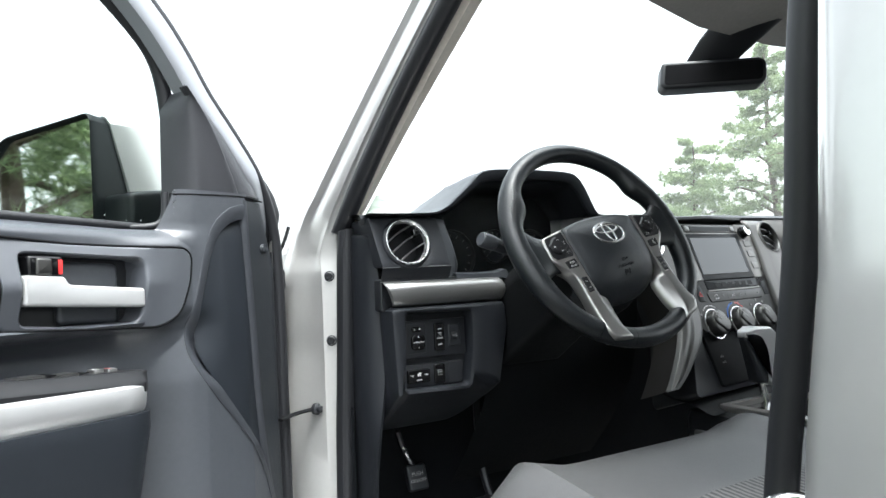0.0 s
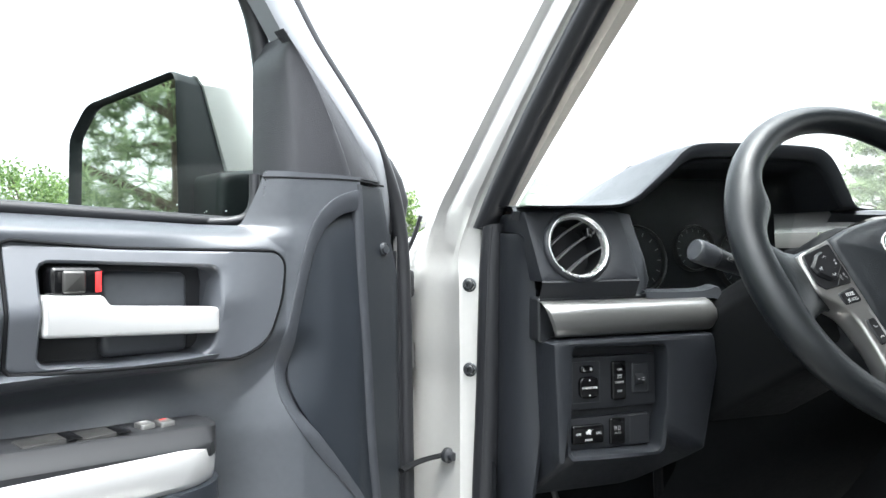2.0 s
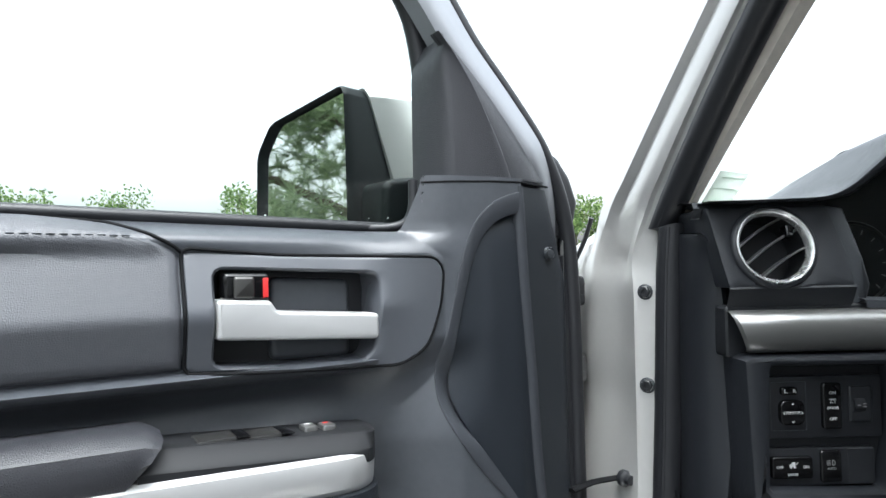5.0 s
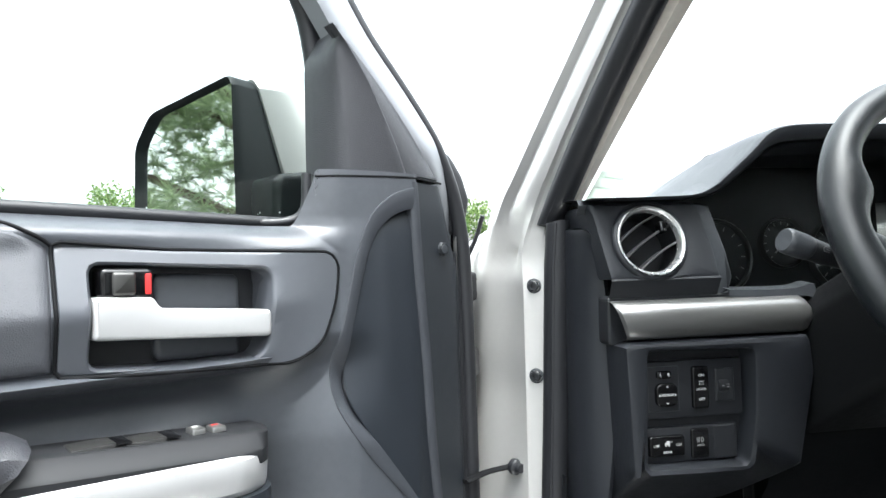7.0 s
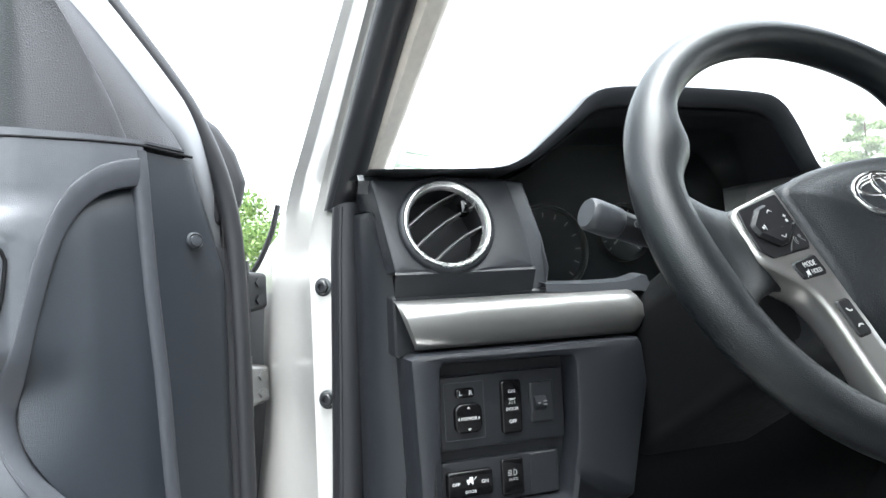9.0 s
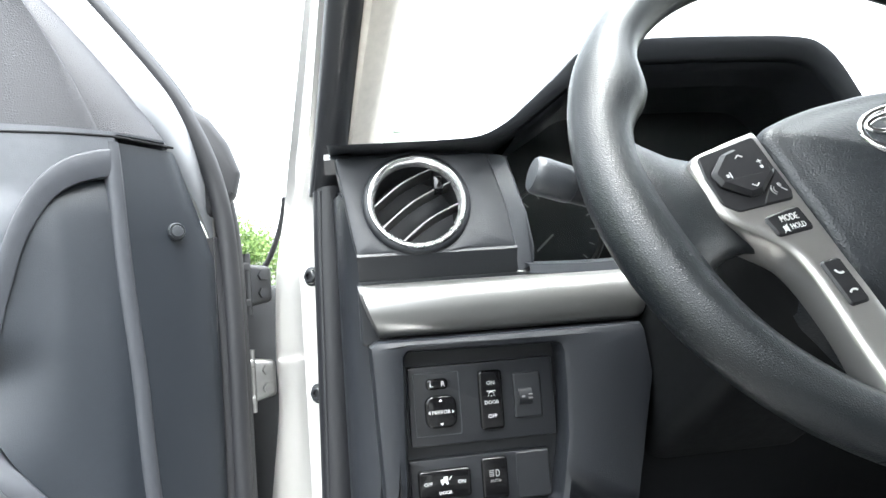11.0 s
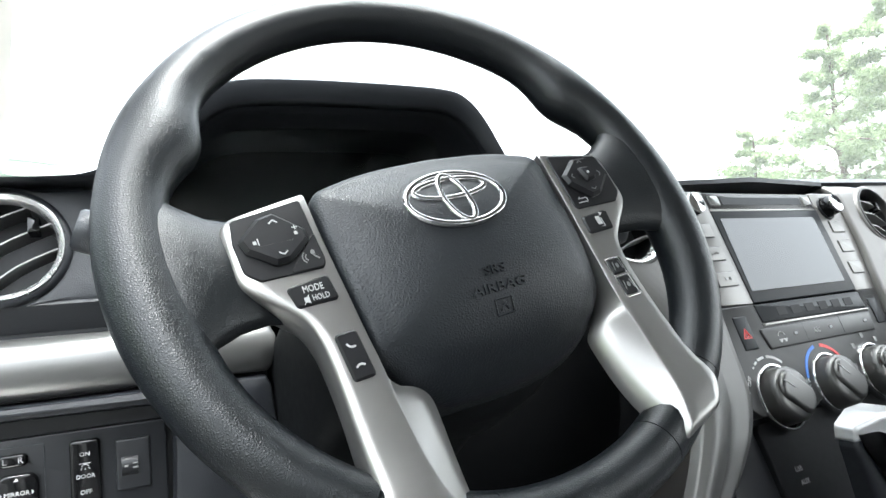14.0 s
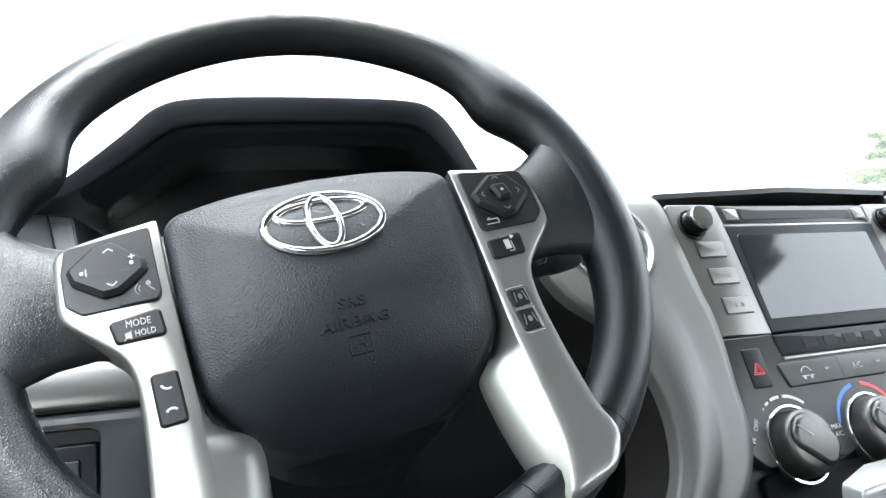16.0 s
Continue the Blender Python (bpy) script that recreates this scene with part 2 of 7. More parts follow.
def ellipse(a, b, rx, ry, n=32, turn=0.0):
    c, s = math.cos(turn), math.sin(turn)
    return [(a + rx * math.cos(t) * c - ry * math.sin(t) * s, b + rx * math.cos(t) * s + ry * math.sin(t) * c) for t in (2 * math.pi * i / n for i in range(n))]


def box2(a0, b0, a1, b1, r=0.002, n=4):
    return rounded([(a0, b0), (a1, b0), (a1, b1), (a0, b1)], r, n)


def ccw(pts):
    area = sum(pts[i - 1][0] * pts[i][1] - pts[i][0] * pts[i - 1][1] for i in range(len(pts)))
    return list(pts) if area > 0 else list(pts)[::-1]


def inset(pts, d):
    out, k = [], len(pts)
    for i in range(k):
        a, p, b = Vector(pts[i - 1]), Vector(pts[i]), Vector(pts[(i + 1) % k])
        e1, e2 = (p - a).normalized(), (b - p).normalized()
        n1, n2 = Vector((-e1.y, e1.x)), Vector((-e2.y, e2.x))
        m = n1 + n2
        m = m / max(m.length, 1e-6)
        out.append(tuple(p + m * (d / max(0.5, m.dot(n1)))))
    return out


def rings(bm, loops, cap0=True, cap1=True, closed=True):
    vs = [[bm.verts.new(q) for q in loop] for loop in loops]
    for a, b in zip(vs, vs[1:]):
        k = len(a)
        for i in range(k if closed else k - 1):
            try:
                bm.faces.new((a[i], a[(i + 1) % k], b[(i + 1) % k], b[i]))
            except ValueError:
                pass
    if closed and cap0:
        bm.faces.new(vs[0][::-1])
    if closed and cap1:
        bm.faces.new(vs[-1])
    return bm


def straight(a, b, c):
    return (a, b, c)


def dwall(a, b, c):
    """Door plane: along the door, height, out of the trim."""
    return (a, c, b)


def dashwall(y):
    """A plane that faces the driver at y: x, z, towards the driver."""
    return lambda a, b, c: (a, y - c, b)


def plate(pts, c0, c1, b=0.002, seg=3, f=straight, dome=0.0, steps=0, bm=None):
    """A slab with that outline from depth c0 to c1 whose front edge is rounded by b; dome lifts its middle."""
    bm = bm or bmesh.new()
    pts = ccw(pts)
    loops = [[(*p, c0) for p in pts]]
    b = min(b, abs(c1 - c0) * 0.95)
    sgn = 1 if c1 > c0 else -1
    for i in range(seg + 1):
        t = math.pi / 2 * i / seg
        q = inset(pts, b * (1 - math.cos(t))) if i else pts
        loops.append([(*p, c1 - sgn * b * (1 - math.sin(t))) for p in q])
    top = [p[:2] for p in loops[-1]]
    cx, cy = sum(p[0] for p in top) / len(top), sum(p[1] for p in top) / len(top)
    for i in range(1, steps + 1):
        s = 1 - i / (steps + 0.6)
        loops.append([(cx + (p[0] - cx) * s, cy + (p[1] - cy) * s, c1 + dome * (1 - s * s) ** (0.8 if steps > 10 else 1)) for p in top])
    return rings(bm, [[f(*p) for p in loop] for loop in loops])


def resample(pts, n):
    p = np.array(list(pts) + [pts[0]], float)
    d = np.r_[0, np.cumsum(np.linalg.norm(np.diff(p, axis=0), axis=1))]
    t = np.linspace(0, d[-1], n, endpoint=False)
    return [tuple(q) for q in np.stack([np.interp(t, d, p[:, k]) for k in range(p.shape[1])], 1)]


def frame_plate(outer, inner, c0, c1, b=0.002, f=straight, wall=None, bm=None):
    """A slab with an opening; outer and inner hold the same number of points. wall: depth to which the opening's edge goes."""
    bm = bm or bmesh.new()
    o, i = outer, inner
    wall = c0 if wall is None else wall
    loops = [[(*p, c0) for p in o], [(*p, c1 - b) for p in o], [(*p, c1 - 0.3 * b) for p in inset(o, 0.3 * b)], [(*p, c1) for p in inset(o, b)],
             [(*p, c1) for p in inset(i, -b)], [(*p, c1 - 0.3 * b) for p in inset(i, -0.3 * b)], [(*p, c1 - b) for p in i], [(*p, wall) for p in i]]
    return rings(bm, [[f(*p) for p in loop] for loop in loops], cap0=False, cap1=False)


def sweep(path, radius, n=12, closed=False, flat=1.0, up=(0, 0, 1), bm=None, caps=True):
    """A tube along the path; radius: one value or one a point, flat: the share of the radius along up."""
    bm = bm or bmesh.new()
    p = [Vector(q) for q in path]
    k, loops = len(p), []
    rs = radius if isinstance(radius, (list, tuple)) else [radius] * k
    upv = Vector(up).normalized()
    for i in range(k):
        a = p[i - 1] if closed or i else p[0]
        c = p[(i + 1) % k] if closed or i + 1 < k else p[-1]
        d = (c - a).normalized()
        s = d.cross(upv)
        s = s.normalized() if s.length > 1e-4 else d.orthogonal().normalized()
        v = s.cross(d).normalized()
        loops.append([p[i] + rs[i] * (math.cos(t) * s + flat * math.sin(t) * v) for t in (2 * math.pi * j / n for j in range(n))])
    if closed:
        loops.append(loops[0])
        rings(bm, loops, False, False)
        bmesh.ops.remove_doubles(bm, verts=bm.verts, dist=1e-6)
        return bm
    return rings(bm, loops, caps, caps)


def strip(lines, bm=None, thick=0.0):
    """A sheet through several lines with the same number of points."""
    bm = rings(bm or bmesh.new(), lines, False, False, closed=False)
    if thick:
        bmesh.ops.recalc_face_normals(bm, faces=bm.faces)
        bmesh.ops.solidify(bm, geom=bm.faces[:], thickness=thick)
    return bm


def slab(x0, y0, z0, x1, y1, z1, b=0.004, bm=None):
    """A block with rounded upright edges and a rounded top."""
    return plate(box2(x0, y0, x1, y1, b * 1.5, 3), z0, z1, b, 2, bm=bm)


def turned(profile, n=32, m=None, bm=None, closed=False):
    """A body turned about z from (radius, height) pairs."""
    bm = bm or bmesh.new()
    loops = [[(r * math.cos(t), r * math.sin(t), h) for t in (2 * math.pi * j / n for j in range(n))] for r, h in profile]
    if m is not None:
        loops = [[m @ Vector(q) for q in loop] for loop in loops]
    return rings(bm, loops, False, profile[-1][0] > 1e-5 and closed)


def words(text, size, m, depth=0.0003, align="CENTER", squeeze=1.0):
    """Raised lettering in the built-in font, as a bmesh, laid by m (x along the line, y up, z out)."""
    cu = bpy.data.curves.new("words", "FONT")
    cu.body, cu.size, cu.extrude, cu.resolution_u = text, size, depth, 2
    cu.align_x, cu.align_y = align, "CENTER"
    ob = bpy.data.objects.new("words", cu)
    me = bpy.data.meshes.new_from_object(ob)
    bm = bmesh.new()
    bm.from_mesh(me)
    bm.transform(m @ Matrix.Diagonal((squeeze, 1, 1, 1)))
    bpy.data.objects.remove(ob)
    bpy.data.curves.remove(cu)
    bpy.data.meshes.remove(me)
    return bm


def frame3(o, x, y):
    """The pose with origin o and axes x, y."""
    x, y = Vector(x).normalized(), Vector(y).normalized()
    z = x.cross(y).normalized()
    y = z.cross(x)
    return Matrix(((x.x, y.x, z.x, o[0]), (x.y, y.y, z.y, o[1]), (x.z, y.z, z.z, o[2]), (0, 0, 0, 1)))


def flatprint(shapes, m, h=0.0003):
    """Thin raised print: a list of outlines, laid by m."""
    bm = bmesh.new()
    for pts in shapes:
        plate(pts, -h, h, h * 0.5, 1, bm=bm)
    bm.transform(m)
    return bm


def bar(a0, b0, a1, b1, w=0.0006):
    d = Vector((a1 - a0, b1 - b0))
    n = Vector((-d.y, d.x)).normalized() * w / 2
    return [(a0 - n.x, b0 - n.y), (a1 - n.x, b1 - n.y), (a1 + n.x, b1 + n.y), (a0 + n.x, b0 + n.y)]


def arc(a, b, r0, r1, d0, d1, n=12):
    t = [radians(d0 + (d1 - d0) * i / n) for i in range(n + 1)]
    return [(a + r1 * math.cos(q), b + r1 * math.sin(q)) for q in t] + [(a + r0 * math.cos(q), b + r0 * math.sin(q)) for q in reversed(t)]


# ---- ground and cab shell ----
bm = bmesh.new()
bmesh.ops.create_grid(bm, x_segments=40, y_segments=40, size=1500)
structure("ground", bm, ground_material(), "grey asphalt car park under an overcast sky")


def pillar_line(x0, xa, y0, ya, yb, h0, h1, n=14):
    return [(x0 + xa * h, y0 + ya * h + yb * h * h, 1.45 + h) for h in (h0 + (h1 - h0) * i / n for i in range(n + 1))]


# screen pillar: painted outside, rubber seal, cloth trim inside
H0, H1 = -0.02, 0.44
e1 = pillar_line(-0.705, 0.264, 0.346, -1.016, -0.335, H0, H1)
e2 = pillar_line(-0.728, 0.219, 0.310, -0.825, -0.719, H0, H1)
e3 = pillar_line(-0.750, 0.185, 0.318, -0.72, -1.15, H0, H1)
e4 = pillar_line(-0.794, 0.285, 0.454, -1.026, -0.089, H0, H1)


def between(a, b, t, push=(0, 0, 0)):
    return [tuple(Vector(p).lerp(Vector(q), t) + Vector(push)) for p, q in zip(a, b)]


paint = [between(e4, e4, 0, (0.05, 0.05, 0)), e4, between(e4, e3, 0.2, (-0.006, -0.012, 0)), between(e4, e3, 0.36, (0, -0.002, 0)), between(e4, e3, 0.42, (-0.004, -0.012, 0)), between(e4, e3, 0.66, (-0.006, -0.013, 0)),
         between(e4, e3, 0.78, (-0.005, -0.012, 0)), between(e4, e3, 0.83, (-0.001, -0.005, 0)), between(e4, e3, 0.97, (0, -0.004, 0)), between(e3, e3, 0, (0.02, 0.02, 0))]
# hinge post below: painted sheet that faces the rear
zs = [1.40, 1.35, 1.27, 1.21, 1.13, 1.06, 0.95, 0.72]
left = [-0.803, -0.811, -0.815, -0.815, -0.825, -0.834, -0.846, -0.85]
post = []
for k, (dx, y) in enumerate(((-0.012, 0.62), (0.0, 0.452), (0.003, 0.438), (0.010, 0.428), (0.022, 0.412), (0.034, 0.392), (-0.7755, 0.352), (-0.7705, 0.351), (-0.7545, 0.338), (-0.742, 0.335))):
    post.append([(l + dx if k < 6 else dx, y + (1.3 - z) * 0.02, z) for l, z in zip(left, zs)])
cols_ = [smooth(p[::-1][:-1] + q, 4) for p, q in zip(paint, post)]
tagged(structure("screen_pillar", strip(cols_), M_PAINT, "silver painted windscreen pillar and hinge post of a pickup truck"), category="pillar")
trim = [between(e2, e2, 0, (0.0, 0.03, 0)), e2, between(e2, e1, 0.35, (-0.002, -0.014, 0)), between(e2, e1, 0.75, (0.002, -0.012, 0)), e1, between(e1, e1, 0, (0.01, 0.05, 0))]
tagged(structure("pillar_trim", strip(trim), M_BEIGE, "beige woven pillar trim beside the windscreen"), category="pillar trim")

# the door opening's rubber seal runs down the pillar and the hinge post
mid = between(e3, e2, 0.42)
low = [(-0.7395, 0.309, 1.43), (-0.742, 0.314, 1.38), (-0.744, 0.318, 1.3), (-0.7465, 0.322, 1.2), (-0.75, 0.33, 1.08), (-0.752, 0.34, 0.9), (-0.752, 0.33, 0.72)]
bm = sweep(mid[::-1] + low, [0.0165] * len(mid) + [0.0165] * len(low), 18, flat=1.0, up=(1, -0.4, 0))
sweep([(p[0] - 0.009, p[1] - 0.0115, p[2]) for p in mid[::-1] + low], 0.0030, 8, bm=bm, up=(1, 0, 0))
structure("door_seal", bm, M_RUBBER, "black rubber door opening seal")

# black plate added to make the gap by the post dark, and the front wing
bm = slab(-0.98, 0.50, 0.55, -0.80, 0.53, 1.352, 0.006)
tagged(structure("wing_liner", bm, M_BLACK, "black plate added for the dark gap behind the front wing"), category="wing liner")
for sx, nm in ((-1, "driver's"), (1, "passenger's")):
    bm = plate(rounded([(0.54, 0.62), (0.54, 1.30), (1.2, 1.262), (1.9, 1.165), (2.08, 0.98), (2.08, 0.62)], [0.02, 0.03, 0, 0.1, 0.1, 0.05]), 0.90, 0.952, 0.02, 3, lambda a, b, c: (sx * c, a, b))
    tagged(structure("front_wing", bm, M_PAINT, "silver painted " + nm + " side front wing"), category="front wing")
# rolled flange outside the post at the wing
tagged(structure("wing_flange", sweep(smooth([(-0.797, 0.47, 1.455), (-0.806, 0.485, 1.42), (-0.825, 0.5, 1.38), (-0.85, 0.51, 1.355)]), 0.0035, 8), M_RUBBER, "dark edge of the front wing"), category="wing edge")


def bolt(p, r=0.0078):
    m = frame3(p, (0.77, -0.62, 0), (0, 0.02, 1))
    bm = turned([(r * 1.25, -0.002), (r * 1.25, 0.0012), (r * 1.1, 0.002), (r * 0.98, 0.0022)], 24, m)
    return bm, m


for p in ((-0.7630, 0.3440, 1.353), (-0.7628, 0.3460, 1.237)):
    b = thing("post_bolt", Matrix.Translation(p), "dark bolt in the silver hinge post", "bolt", "hinge post bolts")
    bm, m = bolt(p)
    part("washer", bm, M_DASHTOP, b, local=False)
    part("bolt_head", turned([(0.0075, 0.002), (0.0075, 0.005), (0.006, 0.0062), (0.0035, 0.0062), (0.0035, 0.003), (0.0, 0.003)], 6, m), M_BLACK, b, local=False)

# sill, floor, bulkhead, roof and the rest of the shell
bm = slab(-0.87, -0.75, 0.66, -0.70, 0.36, 0.80, 0.02)
structure("sill", bm, M_PAINT, "silver painted door sill")
bm = slab(-0.70, -1.9, 0.70, 0.86, 0.36, 0.76, 0.01)
structure("floor", bm, M_CARPET, "black cab carpet")
bm = slab(-0.745, 0.52, 0.70, 0.86, 0.75, 1.40, 0.02)
structure("bulkhead", bm, M_PIANO, "black front bulkhead of the cab")
bm = bmesh.new()
rf = [smooth([(x, yf, zf), (x, -0.35, 1.93 - 0.05 * abs(x / 0.6) ** 3), (x, -1.2, 1.94 - 0.05 * abs(x / 0.6) ** 3), (x, -1.75, 1.9 - 0.05 * abs(x / 0.6) ** 3)], 5)
      for x, yf, zf in ((-0.63, -0.15, 1.85), (-0.4, -0.02, 1.838), (-0.1, 0.05, 1.832), (0.14, 0.06, 1.832), (0.4, 0.03, 1.836), (0.7, -0.1, 1.85), (0.8, -0.16, 1.85))]
strip(rf, bm)
bmesh.ops.recalc_face_normals(bm, faces=bm.faces)
bmesh.ops.solidify(bm, geom=bm.faces[:], thickness=0.03)
structure("ceiling", bm, M_LINER, "pale cloth headliner")
bm = bmesh.new()
for y0, y1, z0, z1 in ((-1.9, -1.86, 0.7, 1.35), (-1.9, -1.86, 1.8, 1.95)):
    slab(-0.8, y0, z0, 0.86, y1, z1, 0.01, bm)
for x0, x1 in ((-0.8, -0.62), (0.68, 0.86)):
    slab(x0, -1.9, 1.3, x1, -1.86, 1.82, 0.01, bm)
structure("wall_rear", bm, M_DOOR, "plain cab rear wall with a window")
bm = bmesh.new()
slab(0.84, -1.9, 0.7, 0.9, 0.75, 1.38, 0.01, bm)
slab(0.80, -1.9, 1.80, 0.86, -0.2, 1.92, 0.01, bm)
slab(0.80, -0.75, 1.3, 0.86, -0.6, 1.9, 0.01, bm)
sweep([(0.80, 0.36, 1.42), (0.78, 0.1, 1.66), (0.72, -0.15, 1.87)], 0.035, 12, bm=bm)
structure("wall_passenger_side", bm, M_DOOR, "plain passenger side of the cab")
# closed rear door and body side behind the opening
jamb = [[(-0.79, -0.66, z), (-0.80, -0.628, z), (-0.835, -0.597, z), (-0.88, -0.615, z), (-0.912, -0.631, z), (-0.927, -0.646, z), (-0.932, -0.68, z), (-0.935, -1.1, z), (-0.935, -1.9, z)] for z in (0.62, 0.8, 1.0, 1.15, 1.27, 1.3, 1.325, 1.33)]
jamb = [[(x, y + max(0.0, 0.105 * (1.33 - z)) + 0.05 * max(0.0, min(0.06, 1.33 - z)), z) for x, y, z in q] for q in jamb]
up = [[(p[0] + 0.10 * (z - 1.33), p[1] - 0.02 * (z - 1.33), z) for p in jamb[-1]] for z in (1.335, 1.46, 1.6, 1.75, 1.92)]
tagged(structure("body_side", strip(jamb + up), M_PAINT, "silver painted body side behind the door opening"), category="body side")
bp = [(-0.815, -0.515, 0.78), (-0.815, -0.533, 1.1), (-0.815, -0.546, 1.215), (-0.815, -0.556, 1.275), (-0.815, -0.568, 1.354), (-0.813, -0.577, 1.46), (-0.79, -0.59, 1.65), (-0.75, -0.60, 1.9)]
structure("centre_pillar_seal", sweep(smooth([(x - 0.001, y + 0.0005, z) for x, y, z in bp]), 0.0092, 18, up=(1, 0, 0)), M_RUBBER, "dark rubber seal on the centre pillar")
st = thing("door_striker", Matrix.Translation((-0.825, -0.59, 1.205)), "chrome door striker loop on the centre pillar", "striker")
part("loop", sweep(smooth([(-0.815, -0.590, 1.203), (-0.818, -0.555, 1.203), (-0.828, -0.546, 1.200), (-0.842, -0.551, 1.196), (-0.847, -0.59, 1.192)]), 0.0045, 10), M_CHROME, st, local=False)

# windscreen
cols = []
for i in range(21):
    s = -1 + 2 * i / 20
    bow = 0.27 * (1 - s * s)
    a = pillar_line(-0.700, 0.264, 0.352, -1.016, -0.335, -0.03, 0.435, 10)
    cols.append([(0.08 + s * abs(p[0] - 0.08), p[1] + bow * (1 - 0.45 * (p[2] - 1.42) / 0.46), p[2]) for p in a])
w = structure("window_1", strip(cols), M_SCREEN, "clear curved windscreen")
w.visible_shadow = False
bm = bmesh.new()
def on_screen(u, v):
    a = pillar_line(-0.700, 0.264, 0.352, -1.016, -0.335, -0.03, 0.435, 46)
    k = min(45, int(v * 46)); f = v * 46 - k
    p = Vector(a[k]).lerp(Vector(a[k + 1]), f)
    s = -1 + 2 * u
    return Vector((0.08 + s * abs(p.x - 0.08), p.y + 0.27 * (1 - s * s) * (1 - 0.45 * (p.z - 1.42) / 0.46), p.z))
sq = thing("windscreen_sticker", Matrix.Translation(on_screen(0.02, 0.08)), "pale green sticker in the windscreen corner", "sticker")
q = [on_screen(u, v) + Vector((0, -0.003, 0)) for u, v in ((0.004, 0.075), (0.036, 0.075), (0.036, 0.165), (0.004, 0.165))]
bm = bmesh.new()
bm.faces.new([bm.verts.new(p) for p in q])
bmesh.ops.solidify(bm, geom=bm.faces[:], thickness=0.0004)
part("paper", bm, M_STICKER, sq, local=False)
mx = frame3((q[0] + q[2]) / 2 + Vector((0, -0.0012, 0)), q[1] - q[0], q[3] - q[0])
hw, hh = (q[1] - q[0]).length / 2, (q[3] - q[0]).length / 2
part("print", flatprint([bar(-hw * 0.8, hh * k, hw * 0.8, hh * k, 0.002) for k in (-0.6, 0.1, 0.65)], mx), M_STICKER, sq, local=False)
# cowl and bonnet
bm = bmesh.new()
strip([[(x, 0.60 + 0.12 * (1 - (x / 0.95) ** 2), 1.40 - 0.1 * abs(x / 0.95) ** 3), (x, 1.2, 1.36 - 0.1 * abs(x / 0.95) ** 3), (x, 1.9, 1.27 - 0.12 * abs(x / 0.95) ** 3), (x, 2.1, 1.0)] for x in (-0.95, -0.7, -0.35, 0.0, 0.35, 0.7, 0.95)], bm, 0.01)
tagged(structure("bonnet", bm, M_PAINT, "silver truck bonnet beyond the windscreen"), category="bonnet")


# ---- the open driver's door; along the door, out of its trim, height ----
DOOR_M = frame3((-0.80, 0.375, 0.0), (-0.857, -0.515, 0), (0.515, -0.857, 0))
door = thing("truck_door", DOOR_M @ Matrix.Translation((0, 0, 0.62)), "open silver pickup door with a dark grey moulded trim", "door")
DZ = Matrix.Translation((0, 0, -0.62))


def dpart(name, bm, material, parent=None, label="", angle=40):
    bm.transform(DZ)
    return part(name, bm, material, parent or door, label, angle=angle)


def bump1(t, a, b, soft):
    """1 between a and b, falling to 0 over soft."""
    s = lambda q: max(0.0, min(1.0, q))
    e = lambda q: q * q * (3 - 2 * q)
    return e(s((t - a) / soft + 0.5)) * e(s((b - t) / soft + 0.5))


EDGE_OUT = smooth([(0.160, 1.4735), (0.175, 1.470), (0.196, 1.461), (0.219, 1.438), (0.239, 1.392), (0.253, 1.332), (0.264, 1.285), (0.266, 1.25), (0.254, 1.217), (0.227, 1.177), (0.181, 1.124), (0.142, 1.07), (0.115, 1.02), (0.095, 0.95)], 5)
EDGE_IN = smooth([(0.158, 1.4490), (0.175, 1.4455), (0.193, 1.4370), (0.208, 1.4210), (0.225, 1.386), (0.239, 1.331), (0.247, 1.283), (0.248, 1.248), (0.234, 1.216), (0.197, 1.166), (0.160, 1.115), (0.126, 1.062), (0.104, 1.015), (0.085, 0.95)], 5)
CREASE = smooth([(0.158, 1.480), (0.1555, 1.45), (0.149, 1.364), (0.139, 1.268), (0.130, 1.159), (0.112, 1.05), (0.084, 0.95)], 6)
SPK_A = np.array(EDGE_OUT + [(0.04, 0.95), (0.04, 1.49), (0.155, 1.49)])


def edge_distance(x, z):
    """Distance from the speaker bed's edge: positive outside it."""
    if x > 0.40:
        return x - 0.24
    a, b = SPK_A, np.roll(SPK_A, -1, 0)
    p, ab = np.array((x, z)), b - a
    t = np.clip(((p - a) * ab).sum(1) / np.maximum((ab * ab).sum(1), 1e-12), 0, 1)
    d = np.sqrt((((a + ab * t[:, None]) - p) ** 2).sum(1).min())
    cross = ((a[:, 1] > z) != (b[:, 1] > z)) & (x < (b[:, 0] - a[:, 0]) * (z - a[:, 1]) / np.where(b[:, 1] == a[:, 1], 1e-9, b[:, 1] - a[:, 1]) + a[:, 0])
    return -d if cross.sum() % 2 else d


def ridge(x, z):
    """The handle panel and the pad fall away above and below a line at this height, less so towards the hinges."""
    k = max(0.0, min(1.0, (x - 0.275) / 0.10))
    return k * k * (3 - 2 * k) * (0.38 * max(0, z - 1.352) + 0.26 * max(0, 1.348 - z)) if 1.27 < z < 1.48 else 0.0


